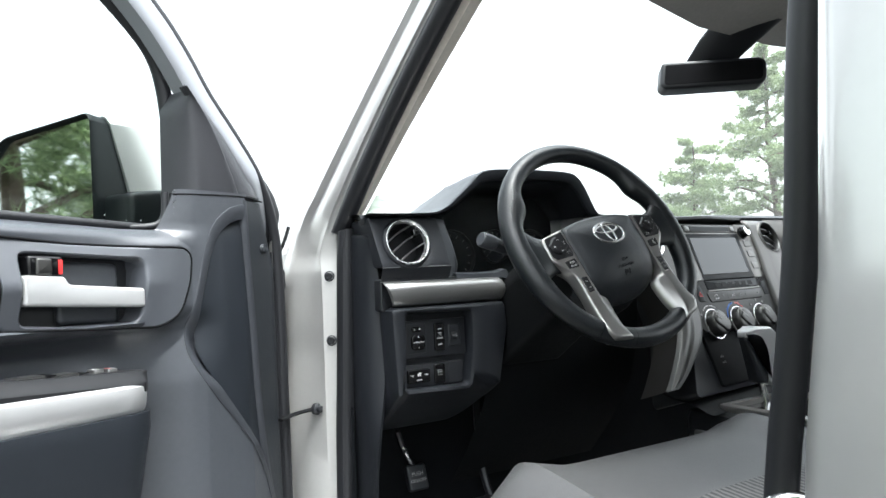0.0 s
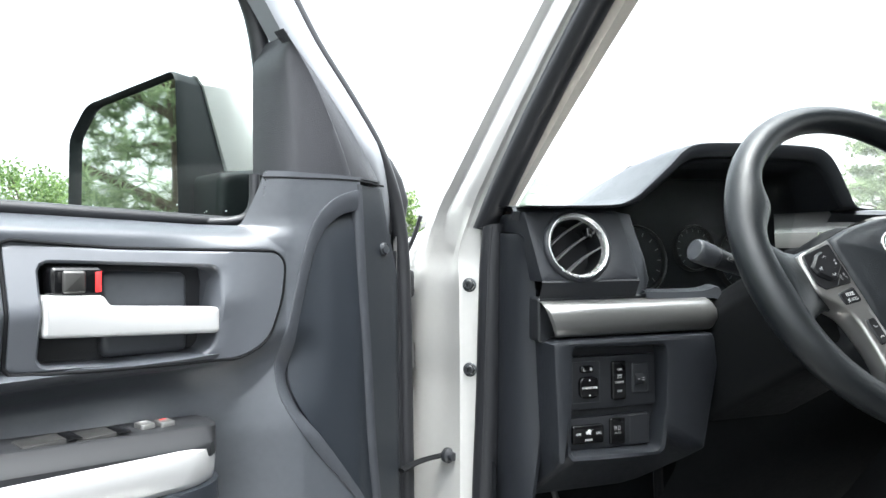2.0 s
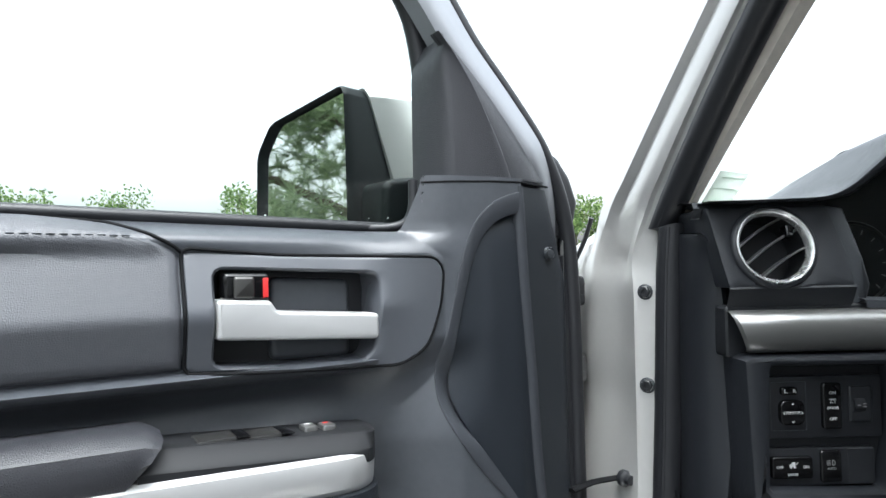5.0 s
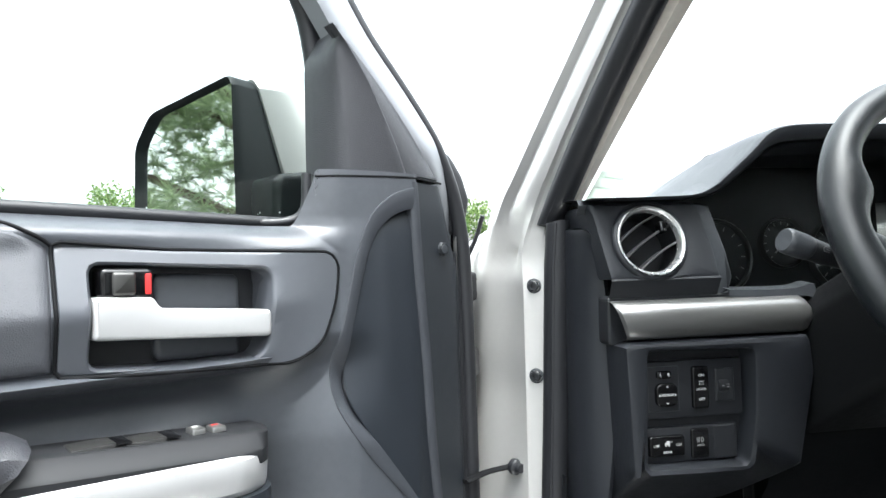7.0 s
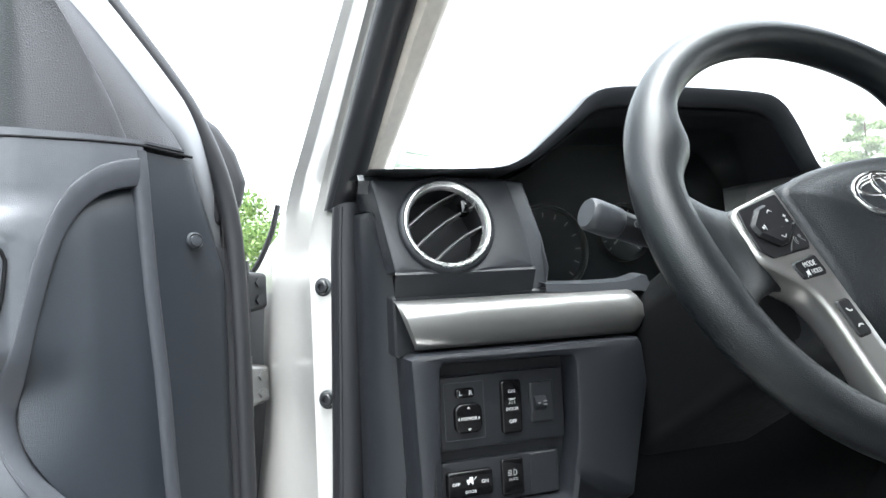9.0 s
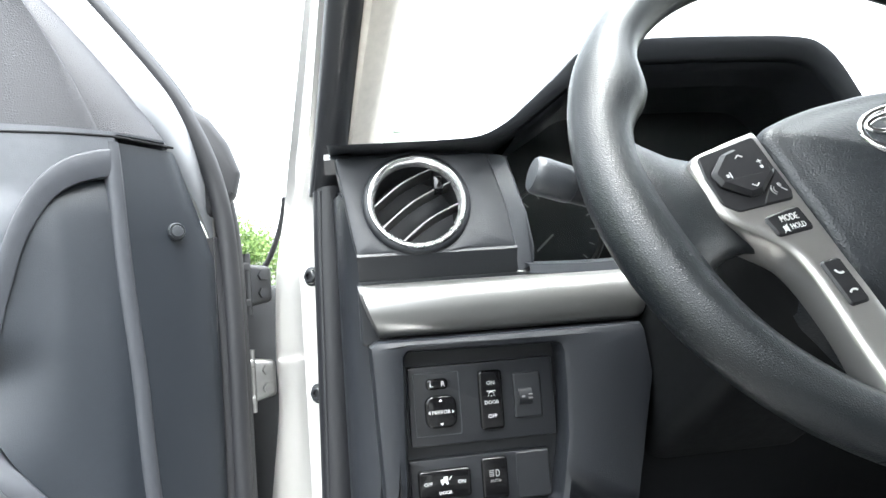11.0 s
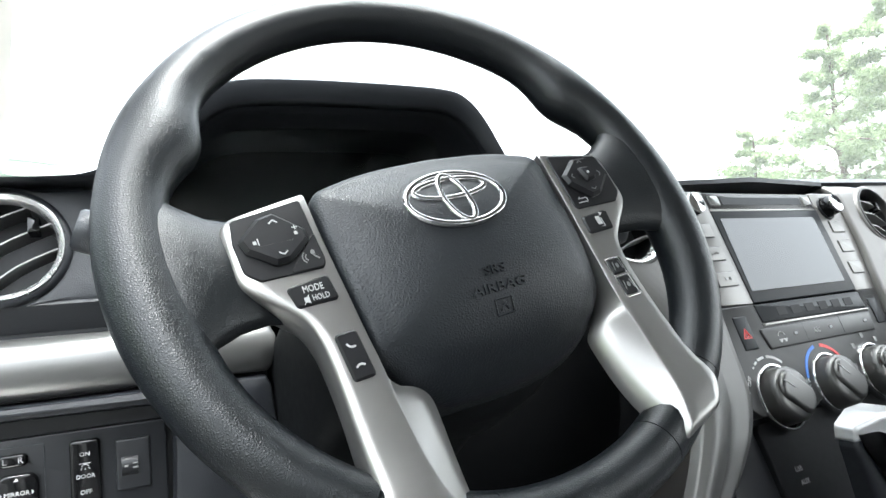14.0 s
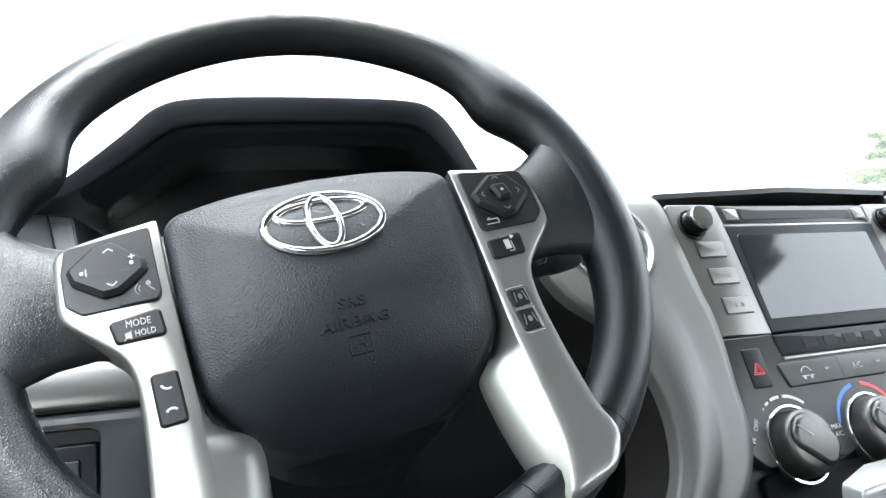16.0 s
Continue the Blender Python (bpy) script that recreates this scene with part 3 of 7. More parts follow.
def swell(x, z):
    """How far the trim stands out, without its openings."""
    belt = 1.427 + 0.034 * (x - 0.25)
    k = bump1(z, 1.25, 1.60, 0.09)
    h_ = max(0, min(1, (z - 1.40) / 0.045))
    y = float(np.interp(x, (0.04, 0.157, 0.20, 0.243, 0.257 + 0.077 * (1 - k) + 0.057 * h_), (-0.0205, 0.0197, 0.021 - 0.002 * h_, 0.0065 + 0.015 * (1 - k) + 0.0045 * h_, 0.0)))
    if z > belt - 0.03 and x > 0.243:
        q = min(1, (x - 0.243) / 0.10)
        y -= 0.045 * min(1, (z - (belt - 0.03)) / 0.03) ** 2 * q * q * (3 - 2 * q)
    # shelf under the handle bezel, hollow below it
    shelf = bump1(z, 1.30, 1.435, 0.04) * bump1(x, 0.23, 2, 0.06) * (1 - h_ * (1 - bump1(x, 0.29, 2, 0.07)))
    y += 0.012 * shelf - ridge(x, z) * bump1(x, 0.262, 2, 0.03) * bump1(z, 1.300, 1.6, 0.006) * bump1(z, 1.2, 1.415, 0.03)
    y += 0.010 * bump1(z, 1.287, 1.302, 0.006) * bump1(x, 0.345, 2, 0.07)
    y -= 0.034 * bump1(z, 1.244, 1.282, 0.038) * bump1(x, 0.36, 2, 0.22)
    y -= 0.012 * bump1(z, 0.9, 1.244, 0.05) * bump1(x, 0.285, 2, 0.09)
    y -= 0.24 * min(0.13, max(0.0, 1.285 - z)) * bump1(x, 0.31, 2, 0.11)
    # pocket bulge low on the door
    y += 0.03 * bump1(z, 0.6, 1.02, 0.12) * bump1(x, 0.34, 2, 0.08)
    return y


def trim_depth(x, z):
    y = swell(x, z)
    # opening behind the handle
    y -= 0.07 * bump1(x, 0.334, 0.494, 0.010) * bump1(z, 1.302, 1.391, 0.008)
    y -= 0.004 * bump1(x, 0.275, 0.512, 0.012) * bump1(z, 1.305, 1.40, 0.012)
    # bed of the speaker cover
    return y - 0.016 * max(0, min(1, (-edge_distance(x, z) - 0.003) / 0.005))


def trim_front(z):
    """Forward edge of the trim at a height."""
    return 0.062 + 0.4 * max(0, z - 1.37)


bm = bmesh.new()
lines = []
US = [0.185 * i / 62 for i in range(62)] + [0.185 + 0.055 * i / 44 for i in range(44)] + [0.24 + 0.82 * i / 62 for i in range(63)]
ZS = [0.66 + 0.34 * i / 30 for i in range(30)] + [1.0 + 0.489 * i / 230 for i in range(231)]
for z in ZS:
    row = []
    for u in US:
        x0 = trim_front(z)
        x = x0 + u * (1.12 - x0) / 1.06
        belt = 1.427 + 0.034 * (x - 0.25)
        zz = z
        if x > 0.274 and z > belt - 0.035:
            k = min(1, (x - 0.274) / 0.024)
            k = 0.5 * math.sqrt(1 - (1 - k) ** 2) + 0.5 * k * k * (3 - 2 * k)
            flat_ = belt - 0.035 + (z - (belt - 0.035)) / (1.489 - (belt - 0.035)) * 0.035
            zz = z + (flat_ - z) * k
        row.append((x, trim_depth(x, zz), zz))
    lines.append(row)
strip(lines, bm)
dpart("inner_trim", bm, M_DOOR, label="dark grey grained door trim")

# padded upper panel behind the handle, with a stitched seam


def creased(bm, k=1.0):
    for v in bm.verts:
        v.co.y -= k * ridge(v.co.x, v.co.z)
    return bm


pad_lines = []
top_edge = lambda x: float(np.interp(x, (0.517, 0.525, 0.545, 0.575, 0.63, 0.85, 1.10), (1.406, 1.413, 1.424, 1.4345, 1.4405, 1.4465, 1.451)))
for k in np.linspace(0, 1, 30):
    row = []
    for x in [0.5185 + 0.0004 * i * i for i in range(8)] + list(np.linspace(0.545, 1.10, 26)):
        z = 1.303 + (top_edge(x) - 1.303) * k
        soft = min(1, k * (top_edge(x) - 1.303) / 0.012, (1 - k) * (top_edge(x) - 1.303) / 0.012, (x - 0.5185) / 0.012)
        row.append((x, max(0.0165 - 0.9 * ridge(x, z), swell(x, z) + 0.0035) - 0.016 * (1 - math.sqrt(max(0, 1 - (1 - soft) ** 2))), z))
    pad_lines.append(row)
pad = dpart("upper_pad", strip(pad_lines), M_DOORSOFT, label="padded vinyl upper panel with a stitched seam")
bm = bmesh.new()
for i in range(60):
    x = 0.56 + i * 0.009
    z = 1.4225 + 0.012 * (x - 0.56) - 0.02 * max(0, 0.58 - x)
    q_ = max(0.0165 - 0.9 * ridge(x, z), swell(x, z) + 0.0035)
    sweep([(x, q_ - 0.0003, z), (x + 0.003, q_ + 0.0006, z + 0.0001), (x + 0.006, q_ - 0.0003, z)], 0.0006, 5, bm=bm)
dpart("stitching", bm, M_RIM, pad)
# handle bezel with its pocket
bez_o = resample(rounded([(0.518, 1.302), (0.518, 1.411), (0.43, 1.404), (0.2575, 1.4000), (0.2630, 1.350), (0.2800, 1.306), (0.312, 1.2905)], [0.004, 0.004, 0, 0.018, 0.10, 0.07, 0.04], 9), 96)
bez_i = resample(rounded([(0.494, 1.306), (0.492, 1.392), (0.331, 1.385), (0.338, 1.306), (0.36, 1.2945)], [0.008, 0.008, 0.010, 0.016, 0.012], 6), 96)


def align(a, b):
    """b, turned so that it starts nearest to a's first point."""
    b = ccw(b)
    k = min(range(len(b)), key=lambda i: (Vector(b[i]) - Vector(a[0])).length)
    return b[k:] + b[:k]


bez_o = ccw(bez_o)
bez_i = align(bez_o, bez_i)
seam = [(x, max(0.0132 - ridge(x, z), swell(x, z)) + 0.0003, z) for x, z in inset(bez_o, -0.0006)]
dpart("bezel_gap", sweep(seam, 0.0017, 8, closed=True, up=(0, 1, 0)), M_GAP)
seam = [(x, swell(x, top_edge(x) + 0.0005) + 0.0006, top_edge(x) + 0.0005) for x in np.linspace(0.519, 0.66, 30)]
dpart("pad_gap", sweep(seam, 0.0017, 8, up=(0, 1, 0)), M_GAP, pad)
bb = bmesh.new()
bz = [[(*p, -0.012) for p in bez_o], [(*p, 0.0130) for p in bez_o], [(*p, 0.0148) for p in inset(bez_o, 0.0016)]]
for k in (0.2, 0.4, 0.6, 0.8):
    bz.append([(*Vector(p).lerp(Vector(q), k), 0.0148) for p, q in zip(inset(bez_o, 0.0016), inset(bez_i, -0.003))])
bz += [[(*p, 0.0148) for p in inset(bez_i, -0.003)], [(*p, 0.0128) for p in inset(bez_i, -0.0008)], [(*p, 0.010) for p in bez_i], [(*p, -0.035) for p in bez_i]]
bezel = dpart("handle_bezel", creased(rings(bb, [[dwall(*p) for p in loop] for loop in bz], cap0=False, cap1=False)), M_BEZEL, label="smooth dark grey handle surround")
dpart("pocket", plate(box2(0.33, 1.298, 0.498, 1.396, 0.01), -0.045, -0.030, 0.002, 1, dwall), M_BLACK, bezel)
dpart("pocket_face", plate(rounded([(0.352, 1.300), (0.352, 1.380), (0.435, 1.384), (0.435, 1.3025)], 0.008), -0.03, -0.021, 0.006, 3, dwall), M_DOOR, bezel)
# pull handle
hp = rounded([(0.4925, 1.329), (0.4925, 1.365), (0.444, 1.3625), (0.438, 1.3525), (0.334, 1.345), (0.334, 1.319)], [0.004, 0.004, 0.006, 0.008, 0.005, 0.005], 5)
handle = dpart("door_handle", plate(hp, -0.012, 0.012, 0.0045, 5, dwall), M_HANDLE, label="satin silver inner pull handle")
# lock lever
lk = dpart("lock_lever", plate(rounded([(0.4855, 1.3635), (0.4855, 1.3885), (0.444, 1.3875), (0.444, 1.3615)], 0.004), -0.02, 0.008, 0.004, 4, dwall), M_GLOSS, label="black lock lever with a red mark")
dpart("thumb_plate", plate(rounded([(0.477, 1.3655), (0.477, 1.3855), (0.458, 1.3850), (0.458, 1.3650)], 0.003), 0.0, 0.0105, 0.003, 3, dwall), M_SMOKE, lk)
dpart("red_mark", plate(box2(0.4455, 1.3655, 0.4505, 1.3835, 0.0008), 0.0, 0.0092, 0.0006, 2, dwall), M_RED, lk, "red unlocked mark")

# armrest with its silver blade
def arm_section(x):
    """Lower trim bulge under the switch panel: (out, height) outline at x."""
    k = min(1, max(0, (x - 0.348) / 0.05))
    top = 1.2375 + 0.07 * (x - 0.36)
    out = 0.012 + 0.050 * math.sqrt(max(0, 1 - (1 - k) ** 2)) 
    return top, out


xs = [0.3475 + 0.0008 * i * i if i < 8 else 0.3475 + 0.0512 + 0.05 * (i - 8) for i in range(24)]
# satin blade: faceted, wraps round the end
L = []
for dz, k in ((0.0, 0.0), (0.0, 0.86), (-0.004, 0.98), (-0.012, 1.0), (-0.030, 0.93), (-0.036, 0.85), (-0.037, 0.0)):
    L.append([(x, arm_section(x)[1] * k if k else -0.03, 1.2235 + 0.032 * (x - 0.36) + dz * (1 + 0.25 * min(1, (x - 0.3475) / 0.3))) for x in xs])
dpart("armrest_blade", strip(L), M_HANDLE, label="satin silver blade round the armrest", angle=25)
# dark bin below the blade
L = []
for dz, k in ((0.002, 0.0), (0.0, 0.80), (-0.02, 0.82), (-0.12, 0.55), (-0.26, 0.42), (-0.40, 0.35)):
    L.append([(x + max(0, -dz - 0.02) * 0.12, (arm_section(x)[1] * k + 0.012) if k else -0.05, 1.187 + 0.02 * (x - 0.36) + dz) for x in xs])
dpart("door_bin", strip(L), M_SPEAKER, label="dark map pocket under the armrest")
# switch panel on the armrest
def on_arm(x, y, dz=0.0):
    return (x, y, 1.2375 + 0.07 * (x - 0.36) + dz)


L = []
for y, dz in ((-0.022, -0.012), (-0.016, -0.0015), (0.014, 0.0), (0.037, -0.0005), (0.0395, -0.0015), (0.0535, -0.0135), (0.0550, -0.016), (0.0545, -0.026)):
    L.append([on_arm(x, min(y, arm_section(x)[1] * 1.02 if y > 0.01 else y), dz) for x in [q for q in xs if q < 0.56] + [0.562]])
sp = dpart("switch_panel", strip(L), M_SWITCHES, label="black window switch panel on the armrest", angle=30)
for x in (0.498, 0.459):
    bm = slab(x - 0.0165, 0.006, 0.0, x + 0.0165, 0.034, 0.0042, 0.0015)
    bm.transform(Matrix.Translation((0, 0, on_arm(x, 0, -0.002)[2])))
    sw = dpart("window_switch", bm, M_STACKGREY, sp, "grey rocker window switch")
    bm = slab(x - 0.0275, 0.005, 0.0, x - 0.0168, 0.035, 0.0012, 0.0005)
    bm.transform(Matrix.Translation((0, 0, on_arm(x, 0)[2])))
    dpart("switch_gap", bm, M_GLOSS, sp)
for x, mt in ((0.4125, M_WHITE), (0.3945, M_RED)):
    bm = slab(x - 0.0065, 0.008, 0.0, x + 0.0065, 0.026, 0.0046, 0.0015)
    bm.transform(Matrix.Translation((0, 0, on_arm(x, 0)[2])))
    sw = dpart("lock_switch", bm, M_SATINDARK, sp, "small bright lock switch")
    bm = slab(x - 0.0028, 0.012, 0.0, x + 0.0028, 0.0145, 0.0050, 0.0003)
    bm.transform(Matrix.Translation((0, 0, on_arm(x, 0)[2])))
    dpart("switch_mark", bm, mt, sw)
# armrest cushion behind the switches
L = []
for y, dz in ((-0.022, -0.02), (-0.016, 0.012), (0.02, 0.017), (0.05, 0.014), (0.060, 0.006), (0.063, -0.010), (0.058, -0.026)):
    L.append([(x + 0.022 * (0.017 - dz) / 0.05 - 0.004, y, 1.2515 + dz * (0.55 + 0.45 * min(1, (x - 0.545) / 0.012)) + 0.004 * (x - 0.55)) for x in (0.545, 0.549, 0.557, 0.60, 0.7, 0.85, 1.08)])
dpart("armrest_cushion", strip(L), M_SAIL, label="padded armrest top")

# speaker cover: raised rim band, panel, crease, end strip
def along(pts, n=90):
    d = np.r_[0, np.cumsum(np.linalg.norm(np.diff(np.array(pts), axis=0), axis=1))]
    return [tuple(np.interp(t, d, np.array(pts)[:, k]) for k in (0, 1)) for t in np.linspace(0, d[-1], n)]


o_, i_ = along(EDGE_OUT), along(EDGE_IN)
L = []
for t, dy in ((-0.06, -0.008), (-0.01, -0.0015), (0.02, 0.0010), (0.10, 0.0016), (0.5, 0.0002), (0.90, -0.0008), (0.98, -0.0014), (1.0, -0.0028), (1.02, -0.016)):
    L.append([(p[0] + (q[0] - p[0]) * t, swell(p[0], p[1]) + dy, p[1] + (q[1] - p[1]) * t) for p, q in zip(o_, i_)])
dpart("speaker_rim", strip(L), M_RIM, label="raised dark rim round the speaker cover", angle=50)
c_ = along(CREASE)
L = []
for k in np.linspace(0, 1, 12):
    row = []
    for p, q in zip(i_, c_):
        # the cover meets the crease level with each point of the rim
        zc = min(p[1], 1.4525)
        xc = float(np.interp(-zc, [-w[1] for w in CREASE], [w[0] for w in CREASE])) + 0.0045
        x = max(p[0], xc) + (xc - max(p[0], xc)) * k
        row.append((x, swell(x, zc) - 0.0055 - 0.008 * max(0, (zc - 1.415) / 0.035) ** 2 * (1 - 0.4 * k), zc))
    L.append(row)
dpart("speaker_cover", strip(L), M_SPEAKER, label="dark blue-grey speaker cover in the trim")
L = []
for dx, dy in ((0.0075, -0.010), (0.0068, -0.003), (0.0045, -0.0004), (0.0, 0.0006), (-0.0045, -0.0002), (-0.0065, -0.0025), (-0.0072, -0.006)):
    L.append([(x + dx, swell(x, z) + dy, z) for x, z in c_])
dpart("trim_crease", strip(L), M_RIM, angle=60)
L = []
for k in np.linspace(0, 1, 10):
    L.append([((x - 0.0064) + (trim_front(z) - 0.012 - (x - 0.0064)) * k, swell((x - 0.0064) + (trim_front(z) - 0.012 - (x - 0.0064)) * k, z) - 0.0022 - 0.012 * max(0, (k - 0.8) / 0.2) ** 2, z) for x, z in c_])
dpart("end_strip", strip(L), M_SPEAKER, label="dark forward strip of the trim")
m = Matrix(((1, 0, 0, 0.100), (0, 0, 1, -0.0015), (0, -1, 0, 1.403), (0, 0, 0, 1)))
dpart("trim_screw", turned([(0.0085, 0.0), (0.0085, 0.002), (0.0072, 0.0042), (0.0066, 0.0034), (0.0058, 0.0034), (0.005, 0.0055), (0.0, 0.006)], 28, m), M_DASHTOP, label="round plastic trim fastener")

# mirror patch and the small trim beside it
BOW = smooth([(0.1665, 1.487), (0.180, 1.52), (0.197, 1.553), (0.220, 1.592), (0.243, 1.622), (0.262, 1.642)], 5)
FRONT = smooth([(0.1035, 1.484), (0.122, 1.512), (0.148, 1.546), (0.185, 1.588), (0.222, 1.624), (0.250, 1.650)], 5)
left_ = [(0.2585 - 0.014 * max(0, (z - 1.60) / 0.045) ** 2, z) for x, z in BOW]
L = []
for k, dy in ((1.01, -0.048), (1.0, -0.036), (0.95, -0.018), (0.88, -0.003), (0.81, 0.0065), (0.74, 0.0105), (0.55, 0.0130), (0.30, 0.0155), (0.12, 0.0175), (0.035, 0.0185), (0.005, 0.0170), (-0.006, 0.008)):
    L.append([(x + (a_ - x) * k, dy, z) for (x, z), (a_, z_) in zip(BOW, left_)])
patch = dpart("mirror_patch", strip(L), M_SAIL, label="grained triangular mirror patch trim", angle=50)
L = []
for k, dy in ((0.01, 0.002), (0.035, 0.0120), (0.2, 0.0125), (0.6, 0.007), (0.93, 0.001), (1.0, -0.003), (1.02, -0.02)):
    L.append([(x + (a_ - x) * k, dy * (1 - 0.5 * (z - 1.487) / 0.16), z + (z_ - z) * k) for (x, z), (a_, z_) in zip(BOW, FRONT)])
dpart("patch_trim", strip(L), M_SAIL, label="narrow grained trim between patch and frame", angle=50)
dpart("patch_joint", sweep([(x, swell(x, 1.484) - 0.0004, 1.4845 - 0.03 * max(0, x - 0.17) - 0.02 * max(0, 0.15 - x)) for x in np.linspace(0.274, 0.100, 24)], 0.0013, 8, up=(0, 1, 0)), M_GAP)
dpart("patch_seam", sweep([(x - 0.001, 0.0105 * (1 - 0.4 * (z - 1.487) / 0.16), z) for x, z in BOW], 0.0016, 8, up=(0, 1, 0)), M_BLACK, patch)
# window frame: painted channel, then a rubber lip
f_in = smooth([(0.060, 0.66), (0.060, 0.95), (0.061, 1.2), (0.062, 1.30), (0.066, 1.38), (0.083, 1.445), (0.107, 1.492), (0.138, 1.535), (0.180, 1.583), (0.225, 1.632), (0.268, 1.69), (0.32, 1.745), (0.42, 1.82), (0.58, 1.875), (0.80, 1.90), (1.0, 1.89), (1.10, 1.84)], 4)
L = []
for off, y in ((-0.012, -0.03), (-0.012, -0.002), (0.0, 0.002), (0.014, -0.002), (0.034, -0.012), (0.038, -0.04)):
    wk = [min(1, max(0, (z - 1.37) / 0.15)) for x, z in f_in]
    L.append([(x - (0.023 * (1 - k) + off * k) * 0.86, -0.03 + (y + 0.03) * k - 0.02 * (1 - k), z + (0.023 * (1 - k) + off * k) * 0.5) for (x, z), k in zip(f_in, wk)])
dpart("window_frame", strip(L), M_FRAME, label="silver window frame in a grey darkened for its shade")
dpart("weatherstrip", sweep([(x - (0.027 + 0.015 * max(0, min(1, (z - 1.37) / 0.15))) * 0.86, -0.026, z + (0.027 + 0.015 * max(0, min(1, (z - 1.37) / 0.15))) * 0.5) for x, z in f_in], 0.010, 10, up=(0, 1, 0)), M_RUBBER, label="black rubber door seal")
dpart("frame_edge", sweep([(x - (0.041 + 0.012 * max(0, min(1, (z - 1.37) / 0.15))) * 0.86, -0.05, z + (0.041 + 0.012 * max(0, min(1, (z - 1.37) / 0.15))) * 0.5) for x, z in f_in], 0.012, 10, up=(0, 1, 0)), M_RUBBER)
dpart("corner_cap", plate(rounded([(0.040, 1.425), (0.024, 1.445), (0.0175, 1.471), (0.030, 1.503), (0.050, 1.528), (0.080, 1.545), (0.090, 1.50), (0.060, 1.42)], [0.012, 0.010, 0.012, 0.03, 0.02, 0.01, 0.02, 0.02], 6), -0.065, -0.030, 0.012, 5, dwall), M_RUBBER, label="black outer corner cap of the mirror base")
# glass run strip in front of the pane
dpart("glass_run", sweep(smooth([(0.245, -0.05, 1.40), (0.2405, -0.05, 1.46), (0.24, -0.05, 1.55), (0.246, -0.05, 1.63), (0.262, -0.05, 1.69), (0.30, -0.05, 1.735), (0.4, -0.05, 1.81)]), 0.0115, 12, up=(0, 1, 0)), M_RUBBER)
dpart("corner_seal", sweep(smooth([(0.2745, -0.021, 1.486), (0.2750, -0.021, 1.460), (0.2780, -0.022, 1.446), (0.2860, -0.026, 1.437), (0.300, -0.033, 1.4335), (0.32, -0.042, 1.4330)]), 0.0056, 10, up=(0, 1, 0)), M_RUBBER)
dpart("belt_seal", sweep([(0.25, -0.043, 1.432), (0.5, -0.043, 1.4405), (1.1, -0.043, 1.458)], 0.0065, 10, up=(0, 1, 0)), M_RUBBER)
pane_pts = [(0.243, 1.40), (1.09, 1.42), (1.08, 1.83), (0.98, 1.875), (0.80, 1.885), (0.58, 1.86), (0.42, 1.805), (0.32, 1.73), (0.262, 1.67), (0.246, 1.6)]
g = dpart("window_pane", plate(pane_pts, -0.062, -0.058, 0.0005, 1, dwall), M_SIDEGLASS, label="faintly green side window glass with rain drops")
g.visible_shadow = False
# outer skin and front end face
L = [[(x, y, z) for z in (0.64, 0.9, 1.15, 1.3, 1.42)] for x, y in ((0.058, -0.02), (0.050, -0.035), (0.034, -0.050), (0.030, -0.060), (0.022, -0.072), (0.016, -0.074), (0.004, -0.092), (-0.004, -0.110), (-0.006, -0.13), (-0.003, -0.14), (0.05, -0.15), (0.6, -0.16), (1.12, -0.155), (1.13, -0.03), (1.12, 0.0))]
dpart("outer_skin", strip(L), M_PAINT, label="silver painted door shell")
dpart("door_edge_seal", sweep([(0.0455 + 0.012 * max(0, (z - 1.33) / 0.07), -0.036, z) for z in (0.66, 0.9, 1.15, 1.3, 1.40)], 0.0125, 12, up=(0, 1, 0)), M_RUBBER)

# outside mirror: black housing, silver cap, glass
GN = Vector((0.956, 0.29, 0.0)).normalized()
GA = Vector((0.055, -0.18, 0)).normalized()
GC = Vector((0.302, -0.29, 1.525))
gm = Matrix(((GA.x, 0, GN.x, GC.x), (GA.y, 0, GN.y, GC.y), (GA.z, 1, GN.z, GC.z), (0, 0, 0, 1)))
face = rounded([(-0.105, -0.135), (-0.1, 0.104), (-0.094, 0.118), (0.075, 0.09), (0.112, 0.045), (0.118, -0.135)], [0.02, 0.008, 0.015, 0.04, 0.04, 0.03], 6)
loops = []
face = [(p[0] * 0.97 - 0.012, p[1] * 0.95 - 0.004) for p in face]
for s, c, dx in ((0.955, 0.004, 0), (0.985, 0.016, 0), (1.0, 0.012, 0), (1.0, 0.0, 0), (1.0, -0.05, 0.0), (0.985, -0.085, 0.0), (0.90, -0.125, 0.0), (0.72, -0.155, 0.0), (0.4, -0.17, 0.0)):
    loops.append([gm @ Vector((p[0] * s, p[1] * s, c)) for p in ccw(face)])
bm = rings(bmesh.new(), loops, cap0=False)
mir = dpart("side_mirror", bm, M_HOUSING, label="black outside mirror with a silver cap")
gl = dpart("mirror_glass", plate(inset(ccw(face), 0.006), -0.002, 0.006, 0.001, 1, lambda a, b, c: tuple(gm @ Vector((a, b, c)))), M_MIRROR, mir, "mirror glass reflecting pine branches")
loops = []
for s, c, off, tilt in ((1.004, -0.046, 0.0, 1.0), (1.012, -0.060, 0.008, 0.8), (1.010, -0.085, 0.022, 0.45), (0.96, -0.122, 0.040, 0.1), (0.78, -0.160, 0.055, 0.0), (0.44, -0.178, 0.02, 0.0)):
    loops.append([gm @ Vector((p[0] * s * 1.02 - off * max(0.0, -p[0] / 0.114) ** 2, max(p[1], -0.012) * s * 1.02, c + tilt * (0.022 - 0.36 * (0.1 - max(p[1], -0.012))))) for p in ccw(face)])
bm = rings(bmesh.new(), loops)
